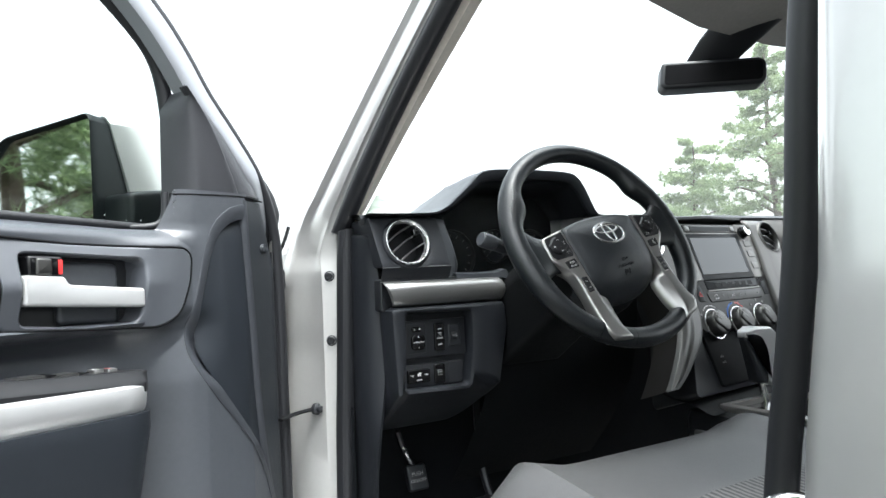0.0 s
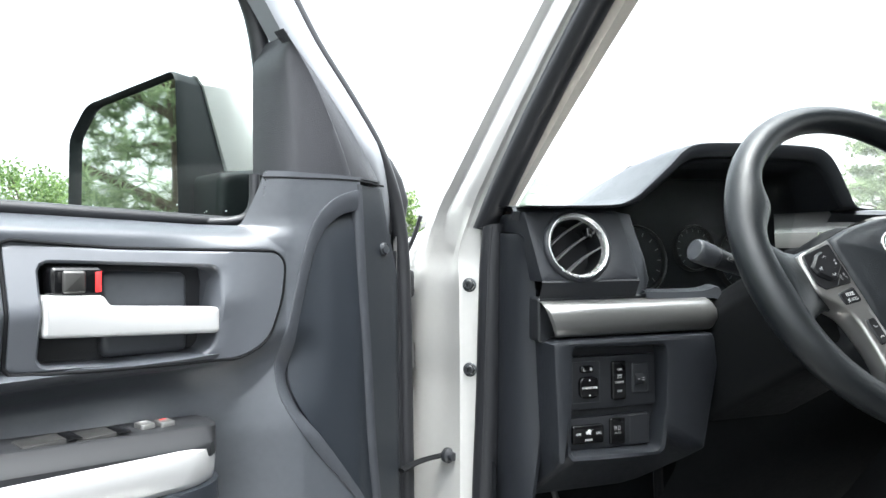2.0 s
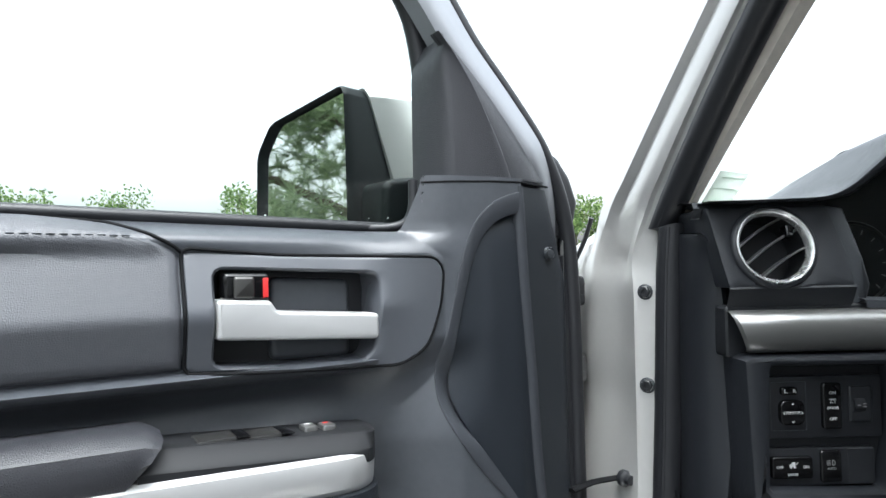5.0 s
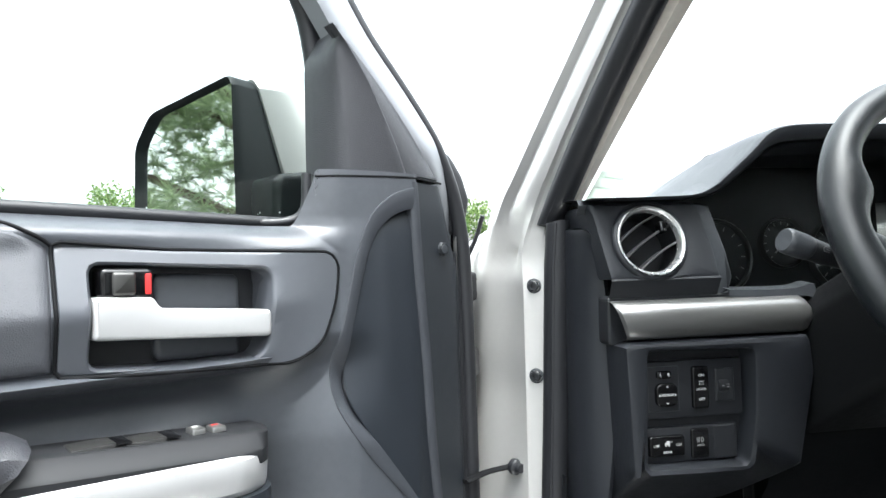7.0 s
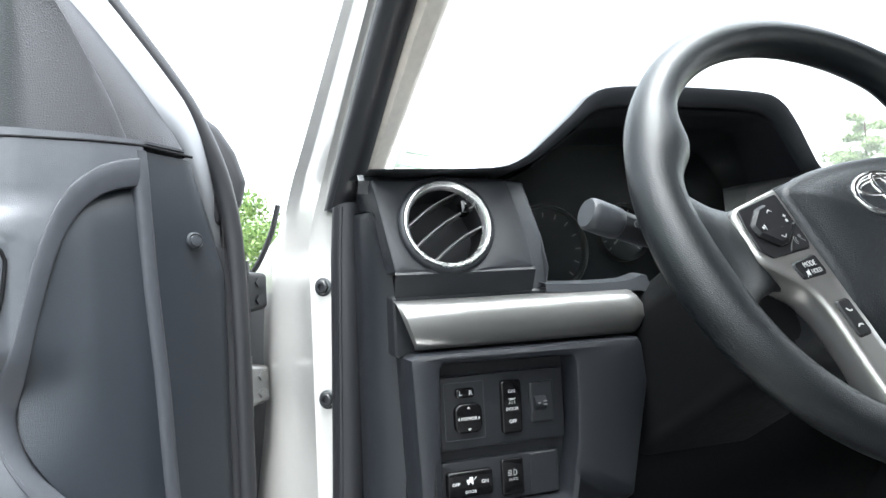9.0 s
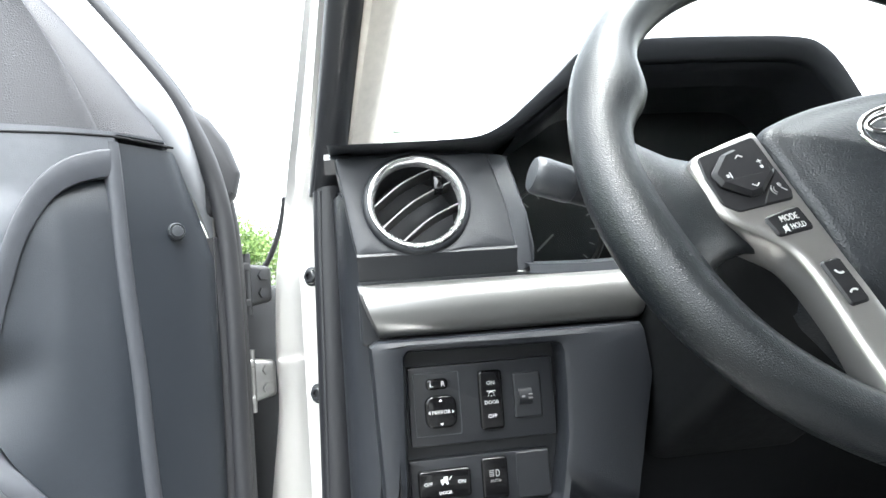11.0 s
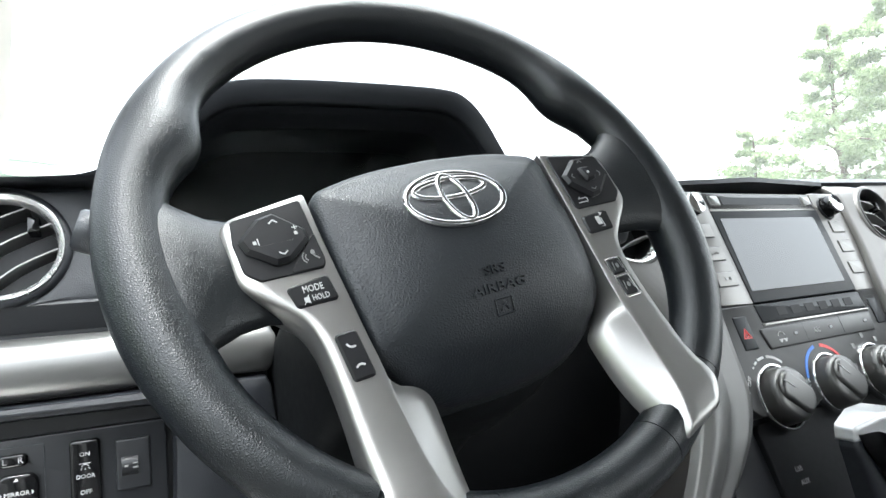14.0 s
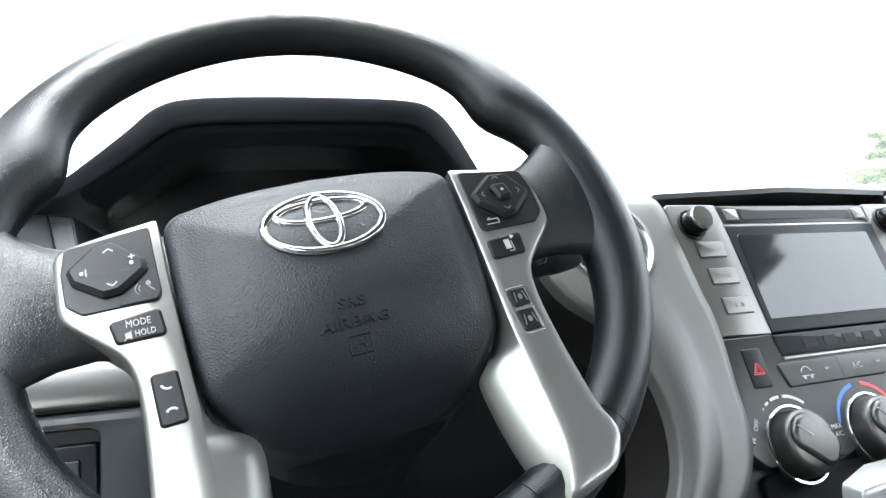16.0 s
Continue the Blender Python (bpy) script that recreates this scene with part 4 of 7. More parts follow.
dpart("mirror_cap", bm, M_PAINT, mir, "silver painted mirror cap")
dpart("mirror_arm", plate(rounded([(0.13, 1.40), (0.264, 1.40), (0.260, 1.500), (0.15, 1.515)], 0.014), -0.24, -0.12, 0.01, 3, dwall), M_HOUSING, mir)
rnd = random.Random(4)
bm = bmesh.new()
for i in range(26):
    a, c = rnd.uniform(-0.112, -0.106), rnd.uniform(-0.06, -0.005)
    p = gm @ Vector((-0.1035, rnd.uniform(-0.05, 0.11), c))
    bmesh.ops.create_icosphere(bm, subdivisions=1, radius=rnd.uniform(0.0008, 0.0016), matrix=Matrix.Translation(p))
tagged(dpart("rain_drops", bm, M_LENS, mir), kind="stuff")
bm = bmesh.new()
for i in range(9):
    bmesh.ops.create_icosphere(bm, subdivisions=1, radius=rnd.uniform(0.0005, 0.0011), matrix=Matrix.Translation((rnd.uniform(0.26, 0.46), -0.064, rnd.uniform(1.442, 1.452))))
tagged(dpart("pane_drops", bm, M_LENS, g), kind="stuff")


# hinges and the check strap between post and door
def hinge(z, material, label):
    h = dpart("hinge", plate(rounded([(-0.024, z - 0.020), (0.010, z - 0.026), (0.013, z - 0.004), (0.010, z + 0.024), (-0.024, z + 0.020)], 0.006), -0.092, -0.066, 0.005, 3, dwall), material, label=label)
    for dz in (-0.021, 0.019):
        dpart("hinge_arm", plate(rounded([(0.044, z + dz - 0.006), (0.044, z + dz + 0.005), (0.004, z + dz + 0.006), (0.004, z + dz - 0.005)], 0.003), -0.078, -0.058, 0.003, 3, dwall), material, h)
    dpart("hinge_pin", sweep([(0.008, -0.064, z - 0.034), (0.008, -0.064, z + 0.034)], 0.0055, 12), material, h)
    for dz in (-0.010, 0.010):
        dpart("hinge_bolt", turned([(0.006, 0), (0.006, 0.004), (0.0, 0.0045)], 6, Matrix(((1, 0, 0, -0.012), (0, 0, 1, -0.066), (0, -1, 0, z + dz), (0, 0, 0, 1)))), material, h)


hinge(1.352, M_BLACK, "dark upper door hinge")
hinge(1.246, M_STEEL, "bare steel lower door hinge")
cs = thing("door_check", Matrix.Translation((-0.79, 0.385, 1.114)), "black door check strap bolted to the hinge post", "check strap")
part("strap", sweep(smooth([(-0.86, 0.35, 1.108), (-0.83, 0.37, 1.111), (-0.80, 0.378, 1.113), (-0.787, 0.379, 1.114)]), 0.0062, 10, flat=0.5), M_GAP, cs, local=False)
m = frame3((-0.787, 0.374, 1.114), (1, 0.5, 0), (0, 0, 1))
part("knob", turned([(0.0105, -0.004), (0.0105, 0.003), (0.0085, 0.005), (0.0065, 0.006), (0.0060, 0.012), (0.0, 0.0125)], 12, m), M_BLACK, cs, local=False)


# ---- dashboard, driver's side ----
dash = thing("dashboard", Matrix.Translation((-0.1, 0.4, 1.1)), "dark grained pickup dashboard with satin silver trim", "dashboard")


def wpart(name, bm, material, parent=dash, label="", angle=40):
    return part(name, bm, material, parent, label, local=False, angle=angle)


# top pad, lip to windscreen
PADP = ((0.246, 1.436), (0.238, 1.447), (0.243, 1.453), (0.27, 1.456), (0.40, 1.452), (0.55, 1.445), (0.72, 1.43))
for xs_ in ((-0.742, -0.72, -0.66, -0.615), (-0.245, -0.18, 0.0, 0.2, 0.4, 0.6, 0.84)):
    wpart("top_pad", strip([[(x, y + (0.02 if x > 0.1 else 0), z + (0.008 if x > 0.1 else 0)) for x in xs_] for y, z in PADP]), M_DASHTOP, label="dark grey dash top")
wpart("top_pad", strip([[(x, y, 1.452 - (y - 0.36) * 0.06) for x in (-0.60, -0.41, -0.24)] for y in (0.36, 0.5, 0.72)]), M_DASHTOP)
# hood over the instruments
front = smooth([(-0.738, 1.4520), (-0.690, 1.4525), (-0.640, 1.4535), (-0.612, 1.456), (-0.590, 1.466), (-0.571, 1.481), (-0.54, 1.508), (-0.520, 1.5265), (-0.497, 1.5355), (-0.45, 1.539), (-0.38, 1.540), (-0.310, 1.5385), (-0.285, 1.5305), (-0.267, 1.510), (-0.249, 1.477), (-0.237, 1.458), (-0.222, 1.4535), (-0.19, 1.4535)], 4)
base = lambda z, k: 1.445 + (z - 1.445) * k
mx_ = -0.41
L = []
inner = [(mx_ + (x - mx_) * 0.935, base(z, 0.80)) for x, z in front]
L.append([(x, 0.30, z) for x, z in inner])
L.append([(x, 0.216, z) for x, z in inner])
L.append([(mx_ + (x - mx_) * 0.939, 0.2125, base(z, 0.812)) for x, z in front])
L.append([(mx_ + (x - mx_) * 0.962, 0.2085, base(z, 0.875)) for x, z in front])
L.append([(mx_ + (x - mx_) * 0.985, 0.2050, base(z, 0.945)) for x, z in front])
L.append([(mx_ + (x - mx_) * 0.996, 0.2045, base(z, 0.975)) for x, z in front])
L.append([(x, 0.207, base(z, 0.993)) for x, z in front])
L.append([(x, 0.214, base(z, 1.0)) for x, z in front])
for y, k, w in ((0.26, 0.99, 0.995), (0.34, 0.90, 0.98), (0.44, 0.68, 0.96), (0.54, 0.36, 0.95), (0.66, 0.05, 0.95)):
    L.append([(mx_ + (x - mx_) * w, y, base(z, k)) for x, z in front])
wpart("instrument_hood", strip(L), M_DASHTOP, label="hooded cowl over the instruments")
# dark liner ring inside the hood
lin = [(mx_ + (x - mx_) * 0.925, base(z, 0.775)) for x, z in front[16:-8]]
lin2 = [(mx_ + (x - mx_) * 0.88, base(z, 0.62)) for x, z in front[16:-8]]
wpart("hood_liner", strip([[(x, 0.219, z) for x, z in lin], [(x, 0.226, z - 0.003) for x, z in lin], [(x, 0.230, z - 0.004) for x, z in lin], [(x, 0.33, z) for x, z in lin2]]), M_DASH)
# instrument cluster
cl = thing("instrument_cluster", Matrix.Translation((-0.41, 0.33, 1.33)), "unlit black instrument cluster with round dials", "instrument cluster")
cpts = rounded([(-0.590, 1.315), (-0.580, 1.46), (-0.51, 1.525), (-0.30, 1.525), (-0.255, 1.46), (-0.25, 1.315)], 0.02)
part("face", plate(cpts, 0.0, 0.012, 0.003, 2, dashwall(0.345)), M_PIANO, cl, local=False)
for x, z, r in ((-0.512, 1.383, 0.052), (-0.318, 1.383, 0.052), (-0.41, 1.40, 0.035)):
    dm = frame3((x, 0.331, z), (1, 0, 0), (0, 0.1, 1))
    d = part("dial_ring", turned([(r, -0.004), (r, 0.006), (r * 0.97, 0.008), (r * 0.93, 0.006), (r * 0.91, -0.004)], 40, dm), M_STACKGREY, cl, "thin grey dial ring", local=False)
    part("dial_face", turned([(r * 0.92, -0.003), (r * 0.9, 0.001), (0.0, 0.0015)], 36, dm), M_PIANO, d, local=False)
    marks = []
    for i in range(13):
        t = radians(225 - 270 * i / 12)
        marks.append(bar(r * 0.72 * math.cos(t), r * 0.72 * math.sin(t), r * 0.84 * math.cos(t), r * 0.84 * math.sin(t), 0.0012))
    part("dial_marks", flatprint(marks, dm @ Matrix.Translation((0, 0, 0.002))), M_FAINT, d, local=False)
    part("needle", flatprint([bar(-0.004, -0.004, r * 0.6 * math.cos(radians(222)), r * 0.6 * math.sin(radians(222)), 0.002)], dm @ Matrix.Translation((0, 0, 0.005))), M_FAINT, d, local=False)
bm_cw = plate(inset(ccw(cpts), 0.01), 0.0, 0.002, 0.0005, 1, dashwall(0.322))
for v in bm_cw.verts:
    v.co.y -= 0.32 * max(0, v.co.z - 1.33)
cw = part("cluster_window", bm_cw, M_PANE, cl, "clear cluster window", local=False)
cw.visible_shadow = False
# ledge under the cluster
wpart("cluster_ledge", strip([smooth(q, 3) for q in (
    [(-0.578, 0.225, 1.349), (-0.53, 0.226, 1.3475), (-0.49, 0.226, 1.348), (-0.468, 0.224, 1.352), (-0.445, 0.222, 1.335), (-0.27, 0.222, 1.322), (-0.24, 0.222, 1.32)],
    [(-0.578, 0.206, 1.346), (-0.53, 0.207, 1.344), (-0.49, 0.207, 1.345), (-0.468, 0.206, 1.349), (-0.445, 0.206, 1.331), (-0.27, 0.206, 1.318), (-0.24, 0.206, 1.316)],
    [(-0.578, 0.205, 1.338), (-0.53, 0.206, 1.336), (-0.49, 0.206, 1.335), (-0.472, 0.206, 1.334), (-0.445, 0.206, 1.316), (-0.27, 0.206, 1.310), (-0.24, 0.206, 1.31)],
    [(-0.578, 0.33, 1.335), (-0.53, 0.33, 1.335), (-0.49, 0.33, 1.335), (-0.472, 0.33, 1.33), (-0.445, 0.33, 1.315), (-0.27, 0.33, 1.31), (-0.24, 0.33, 1.31)])]), M_DASHTOP)
# pod of the outer vent
def lean_back(bm):
    """The pod's face leans back above its lower edge and tucks under below it."""
    for v in bm.verts:
        z = v.co.z
        v.co.y += 0.001 + (0.25 * (z - 1.36) if z > 1.36 else 0.6 * (1.36 - z))
    return bm


pod = rounded([(-0.7335, 1.447), (-0.602, 1.4475), (-0.590, 1.395), (-0.5870, 1.361), (-0.7195, 1.361)], [0.004, 0.003, 0, 0.002, 0.002], 4)
VC = Vector((-0.667, 0.2175, 1.4035))
hole = ellipse(VC.x, VC.z, 0.0432, 0.0432, 64)
po = ccw(resample(pod, 96))
ho = align(po, resample(hole, 96))
wpart("vent_pod", lean_back(frame_plate(po, ho, -0.10, 0.0, 0.003, dashwall(0.205), -0.05)), M_DASH, label="boxy grained pod round the outer vent")
wpart("pod_underside", strip([[(x + k, y, z) for x in np.linspace(-0.7195, -0.5868, 12)] for y, z, k in ((0.24, 1.364, 0), (0.2075, 1.3625, 0), (0.2062, 1.3600, 0), (0.2075, 1.3570, 0), (0.2185, 1.3395, 0.0012), (0.2200, 1.3375, 0.0012), (0.26, 1.337, 0))]), M_DASH, label="dark tucked-under lower face of the pod")
wpart("pod_side", lean_back(plate(rounded([(-0.606, 1.4475), (-0.584, 1.4435), (-0.573, 1.39), (-0.571, 1.361), (-0.570, 1.344), (-0.5850, 1.3385), (-0.5895, 1.361), (-0.594, 1.395)], 0.001, 3), -0.12, -0.003, 0.002, 3, dashwall(0.205))), M_DASHTOP)
# satin band below the pod
L = []
for y, z in ((0.26, 1.3375), (0.212, 1.3375), (0.203, 1.336), (0.196, 1.331), (0.191, 1.323), (0.190, 1.312), (0.194, 1.300), (0.199, 1.2955), (0.215, 1.294), (0.26, 1.294)):
    k = (1.3375 - z) / 0.0435
    xs_ = [-0.7205 + 0.015 * k ** 1.5, -0.718 + 0.015 * k ** 1.5, -0.65, -0.6, -0.55, -0.502 + 0.012 * k * 0.8, -0.492 + 0.008 * math.sin(k * 3.1), -0.489 + 0.008 * math.sin(k * 3.1)]
    L.append([(x, y + (0.004 if i in (0, 7) else 0), z) for i, x in enumerate(xs_)])
wpart("satin_band", strip(L), M_SATINDARK, label="satin silver-grey dash band", angle=50)
wpart("band_shadow_gap", plate(box2(-0.72, 1.288, -0.485, 1.342, 0.004), -0.05, -0.012, 0.002, 1, dashwall(0.205)), M_BLACK)
# panel below the band with the switch recess
lo = ccw(resample(rounded([(-0.7145, 1.2925), (-0.4885, 1.2925), (-0.484, 1.25), (-0.495, 1.20), (-0.51, 1.13), (-0.54, 1.07), (-0.702, 1.07), (-0.7095, 1.16)], [0.004, 0.004, 0, 0.02, 0.04, 0.04, 0.008, 0], 5), 96))
li = align(lo, resample(rounded([(-0.6875, 1.2825), (-0.5605, 1.2805), (-0.5605, 1.245), (-0.5625, 1.205), (-0.5725, 1.153), (-0.6915, 1.157)], [0.004, 0.006, 0, 0.012, 0.006, 0.004], 5), 96))
bm_lp = frame_plate(lo, li, -0.05, 0.0, 0.006, dashwall(0.189), -0.035)
for v in bm_lp.verts:
    v.co.y += 1.5 * max(0, 1.149 - v.co.z)
wpart("lower_panel", bm_lp, M_DASH, label="grained lower driver's panel")
wpart("recess_back", plate(box2(-0.70, 1.14, -0.54, 1.29, 0.004), -0.06, -0.028, 0.001, 1, dashwall(0.189)), M_BLACK)
wpart("knee_panel", strip([[(x, y, z) for x in (-0.50, -0.40, -0.25, -0.12)] for y, z in ((0.235, 1.335), (0.225, 1.30), (0.23, 1.2), (0.26, 1.10), (0.33, 1.0), (0.40, 0.92))]), M_LOWSHADE, label="black knee panel under the column")
# end cap beside the door opening
ENDX = smooth([(-0.7275, 1.424), (-0.7205, 1.413), (-0.7095, 1.38), (-0.7025, 1.31), (-0.699, 1.25), (-0.701, 1.19), (-0.708, 1.13), (-0.718, 1.07), (-0.728, 0.98), (-0.73, 0.85)], 4)
L = []
for i, (xr, z) in enumerate(ENDX):
    t = min(1, i / 4)
    y0 = 0.300 - 0.062 * math.sqrt(1 - (1 - t) ** 2)
    L.append([(-0.733, 0.34, z), (-0.7355, 0.318, z), (-0.737, 0.296, z), (-0.7345, y0 + 0.028, z), (-0.729 + 0.3 * (xr + 0.72), y0 + 0.008, z), (xr - 0.008, y0, z), (xr - 0.002, y0 + 0.003, z), (xr, y0 + 0.010, z), (xr + 0.002, 0.34, z)])
L.insert(0, [(p[0], 0.33, p[2] + 0.002) for p in L[0]])
wpart("end_cap", strip(L), M_DASH, label="rounded dashboard end cap")
wpart("kick_trim", strip([[(-0.745, y, z) for y in (0.30, 0.40)] + [(-0.70, 0.42, z)] for z in (1.12, 0.95, 0.74)]), M_PIANO)


# round vents
def air_vent(m, r, louvres, label, tilt=35.0, deep=0.04, ring=None, collar=None):
    v = thing("air_vent", m, label, "air vent", "dashboard vents")
    part("collar", turned([(r * 1.21, -0.012), (r * 1.20, -0.001), (r * 1.17, 0.0030), (r * 1.12, 0.0044), (r * 1.08, 0.0046), (r * 1.05, -0.004)], 56), collar or M_DASH, v)
    part("chrome_ring", turned([(r * 1.075, -0.006), (r * 1.075, 0.0040), (r * 1.06, 0.0060), (r * 1.03, 0.0062), (r * 0.985, 0.0048), (r * 0.945, 0.0022), (r * 0.92, -0.004)], 72), ring or M_BRIGHT, v, "thin ring" if ring else "bright chrome ring")
    part("barrel", turned([(r * 0.95, 0.0), (r * 0.95, -deep), (0.0, -deep - 0.001)], 40), M_BLACK, v)
    for k in louvres:
        half = math.sqrt(max(0.02, 0.92 - k * k)) * r
        p = [(-half, 0), (-half * 0.5, half * 0.06), (0, half * 0.085), (half * 0.5, half * 0.06), (half, 0)]
        ct, st_ = math.cos(radians(tilt)), math.sin(radians(tilt))
        ls = []
        for c, wd in ((-0.022, 0.0008), (-0.004, 0.0014), (-0.0015, 0.0006), (-0.0015, -0.0006), (-0.004, -0.0014), (-0.022, -0.0008)):
            ls.append([((a * ct - (b + wd + k * r) * st_), (a * st_ + (b + wd + k * r) * ct), c - 0.004 * abs(a / r)) for a, b in smooth(p, 3)])
        ls.append(ls[0])
        part("louvre", strip(ls), M_SATINDARK, v)
    ct, st_ = math.cos(radians(tilt)), math.sin(radians(tilt))
    part("thumb_tab", plate(box2(r * 0.42, r * 0.30, r * 0.62, r * 0.62, 0.001), -0.012, 0.0005, 0.001, 2), M_GLOSS, v)
    return v


air_vent(frame3(VC, (1, 0, 0), (0, 0.25, 1)), 0.0383, (-0.52, 0.0, 0.50), "round outer dash vent with a chrome ring", 33)

# ---- driver's switches ----
def switch_plate(name, x0, z0, x1, z1, y, label):
    s = thing(name, Matrix.Translation(((x0 + x1) / 2, y, z0)), label, "switch panel")
    part("plate", plate(box2(x0, z0, x1, z1, 0.002), -0.012, 0.0, 0.0012, 2, dashwall(y)), M_BLACK, s, local=False)
    return s


def key(parent, name, x, z, w, h, y, c=0.004, r=0.003, material=None, label=""):
    return part(name, plate(box2(x - w / 2, z - h / 2, x + w / 2, z + h / 2, r, 5), -0.004, c, 0.0018, 3, dashwall(y)), material or M_GLOSS, parent, label, local=False)


def outline(parent, x, z, w, h, y, r=0.002):
    a = box2(x - w / 2, z - h / 2, x + w / 2, z + h / 2, r)
    return part("groove", frame_plate(ccw(a), inset(ccw(a), 0.0007), -0.002, 0.0005, 0.0002, dashwall(y)), M_DASHTOP, parent, local=False)


def letters(parent, text, x, z, y, size, squeeze=1.0, material=None):
    return part("lettering", words(text, size, frame3((x, y, z), (1, 0, 0), (0, 0, 1)), 0.0002, squeeze=squeeze), material or M_WHITE, parent, local=False)


def marks(parent, shapes, x, z, y, material=None):
    return part("symbol", flatprint(shapes, frame3((x, y, z), (1, 0, 0), (0, 0, 1)), 0.0002), material or M_WHITE, parent, local=False)


YU = 0.2075
sp1 = switch_plate("switch_panel", -0.6855, 1.2055, -0.5655, 1.2685, YU, "black upper switch plate with white lettering")
outline(sp1, -0.6625, 1.2385, 0.0375, 0.0505, YU)
k1_ = key(sp1, "mirror_selector", -0.6625, 1.2545, 0.0175, 0.0085, YU, label="black rocker lettered L and R")
letters(k1_, "L", -0.6672, 1.2545, YU - 0.0043, 0.00576)
letters(k1_, "R", -0.6578, 1.2545, YU - 0.0043, 0.00576)
k2_ = key(sp1, "mirror_pad", -0.6605, 1.2325, 0.0255, 0.0255, YU, 0.005, 0.007, label="black four-way mirror pad")
letters(k2_, "MIRROR", -0.6605, 1.2325, YU - 0.0054, 0.00416)
T = 0.0016
marks(k2_, [[(-T, 0.0085), (T, 0.0085), (0, 0.0105)], [(-T, -0.0085), (0, -0.0105), (T, -0.0085)], [(-0.0103, 0), (-0.0088, -T), (-0.0088, T)], [(0.0103, 0), (0.0088, T), (0.0088, -T)]], -0.6605, 1.2325, YU - 0.0054)
k3_ = key(sp1, "door_lamp_switch", -0.6190, 1.2385, 0.0195, 0.047, YU, 0.0045, 0.003, label="black rocker lettered on, door and off")
letters(k3_, "ON", -0.6190, 1.252, YU - 0.0048, 0.00432)
letters(k3_, "DOOR", -0.6190, 1.2365, YU - 0.0048, 0.00400)
letters(k3_, "OFF", -0.6190, 1.2255, YU - 0.0048, 0.00432)
marks(k3_, [arc(0, -0.001, 0.0022, 0.0027, 20, 160, 6), bar(-0.0035, 0.0021, 0.0035, 0.0021, 0.0005), bar(-0.0028, -0.0022, -0.002, -0.0008, 0.0005), bar(0, -0.0024, 0, -0.001, 0.0005), bar(0.0028, -0.0022, 0.002, -0.0008, 0.0005)], -0.6190, 1.2435, YU - 0.0048)
k4_ = key(sp1, "dimmer_surround", -0.5880, 1.2395, 0.0235, 0.037, YU, 0.002, 0.002, M_BLACK, "recessed headlamp level wheel")
part("thumbwheel", sweep([(-0.5960, YU + 0.003, 1.2385), (-0.5850, YU + 0.003, 1.2385)], 0.0085, 18, up=(0, 1, 0)), M_BLACK, k4_, local=False)
marks(k4_, [bar(-0.0045, 0.0, -0.002, 0.0, 0.0014), bar(0.001, -0.0015, 0.0045, -0.0015, 0.0012), bar(0.001, 0.0015, 0.0045, 0.0015, 0.0008)], -0.5895, 1.239, YU - 0.0062, M_FAINT)

YL = 0.2105
sp2 = switch_plate("switch_panel", -0.688, 1.156, -0.5725, 1.1945, YL, "black lower switch plate with two switches")
part("plate_ridge", plate(box2(-0.601, 1.157, -0.5735, 1.193, 0.001), -0.002, 0.0006, 0.0004, 1, dashwall(YL)), M_BLACK, sp2, local=False)
k5_ = key(sp2, "tailgate_lamp_switch", -0.661, 1.1755, 0.0425, 0.0225, YL, 0.005, 0.003, label="black rocker lettered off, door and on")
letters(k5_, "OFF", -0.6745, 1.1765, YL - 0.0053, 0.00400)
letters(k5_, "ON", -0.6475, 1.1765, YL - 0.0053, 0.00416)
letters(k5_, "DOOR", -0.661, 1.1690, YL - 0.0053, 0.00352)
marks(k5_, [box2(-0.0035, -0.001, 0.0025, 0.0015, 0.0004), box2(-0.001, 0.0015, 0.0025, 0.0035, 0.0004), ellipse(-0.002, -0.0018, 0.001, 0.001, 10), ellipse(0.0018, -0.0018, 0.001, 0.001, 10), bar(0.0035, 0.001, 0.0055, 0.0035, 0.0006)], -0.661, 1.178, YL - 0.0053)
k6_ = key(sp2, "auto_high_beam_switch", -0.6195, 1.1755, 0.0215, 0.0325, YL, 0.003, 0.0025, label="black square auto headlamp switch")
letters(k6_, "AUTO", -0.6195, 1.1735, YL - 0.0033, 0.00320, material=M_FAINT)
marks(k6_, [arc(0.0008, 0, 0.0022, 0.003, -90, 90, 8), bar(0.0006, -0.0026, 0.0006, 0.0026, 0.0007)] + [bar(-0.005, 0.0021 * q, -0.0012, 0.0021 * q, 0.0006) for q in (-1, -0.33, 0.33, 1)], -0.6195, 1.1795, YL - 0.0033, M_FAINT)


# ---- steering wheel: across, up the wheel, towards the driver ----
TURN = 10.5
WHEEL_M = Matrix.Translation((-0.407, 0.020, 1.390)) @ pose(0, 0, 0, 0, 0, -1.0) @ frame3((0, 0, 0), (1, 0, 0), (0, math.sin(radians(26.2)), math.cos(radians(26.2)))) @ pose(0, 0, 0, 0, 0, TURN)
wheel = thing("steering_wheel", WHEEL_M, "black four-spoke truck steering wheel with satin silver spokes, turned slightly", "steering wheel")
RR = 0.1755


def grip(deg):
    """Swelling of the rim towards the hub where the thumbs rest."""
    g = 0.0
    for c, w, k in ((150, 9, 0.0075), (30, 9, 0.0075), (183, 20, 0.004), (-3, 20, 0.004)):
        d = (deg - c + 180) % 360 - 180
        g += k * math.exp(-(d / w) ** 2)
    return g


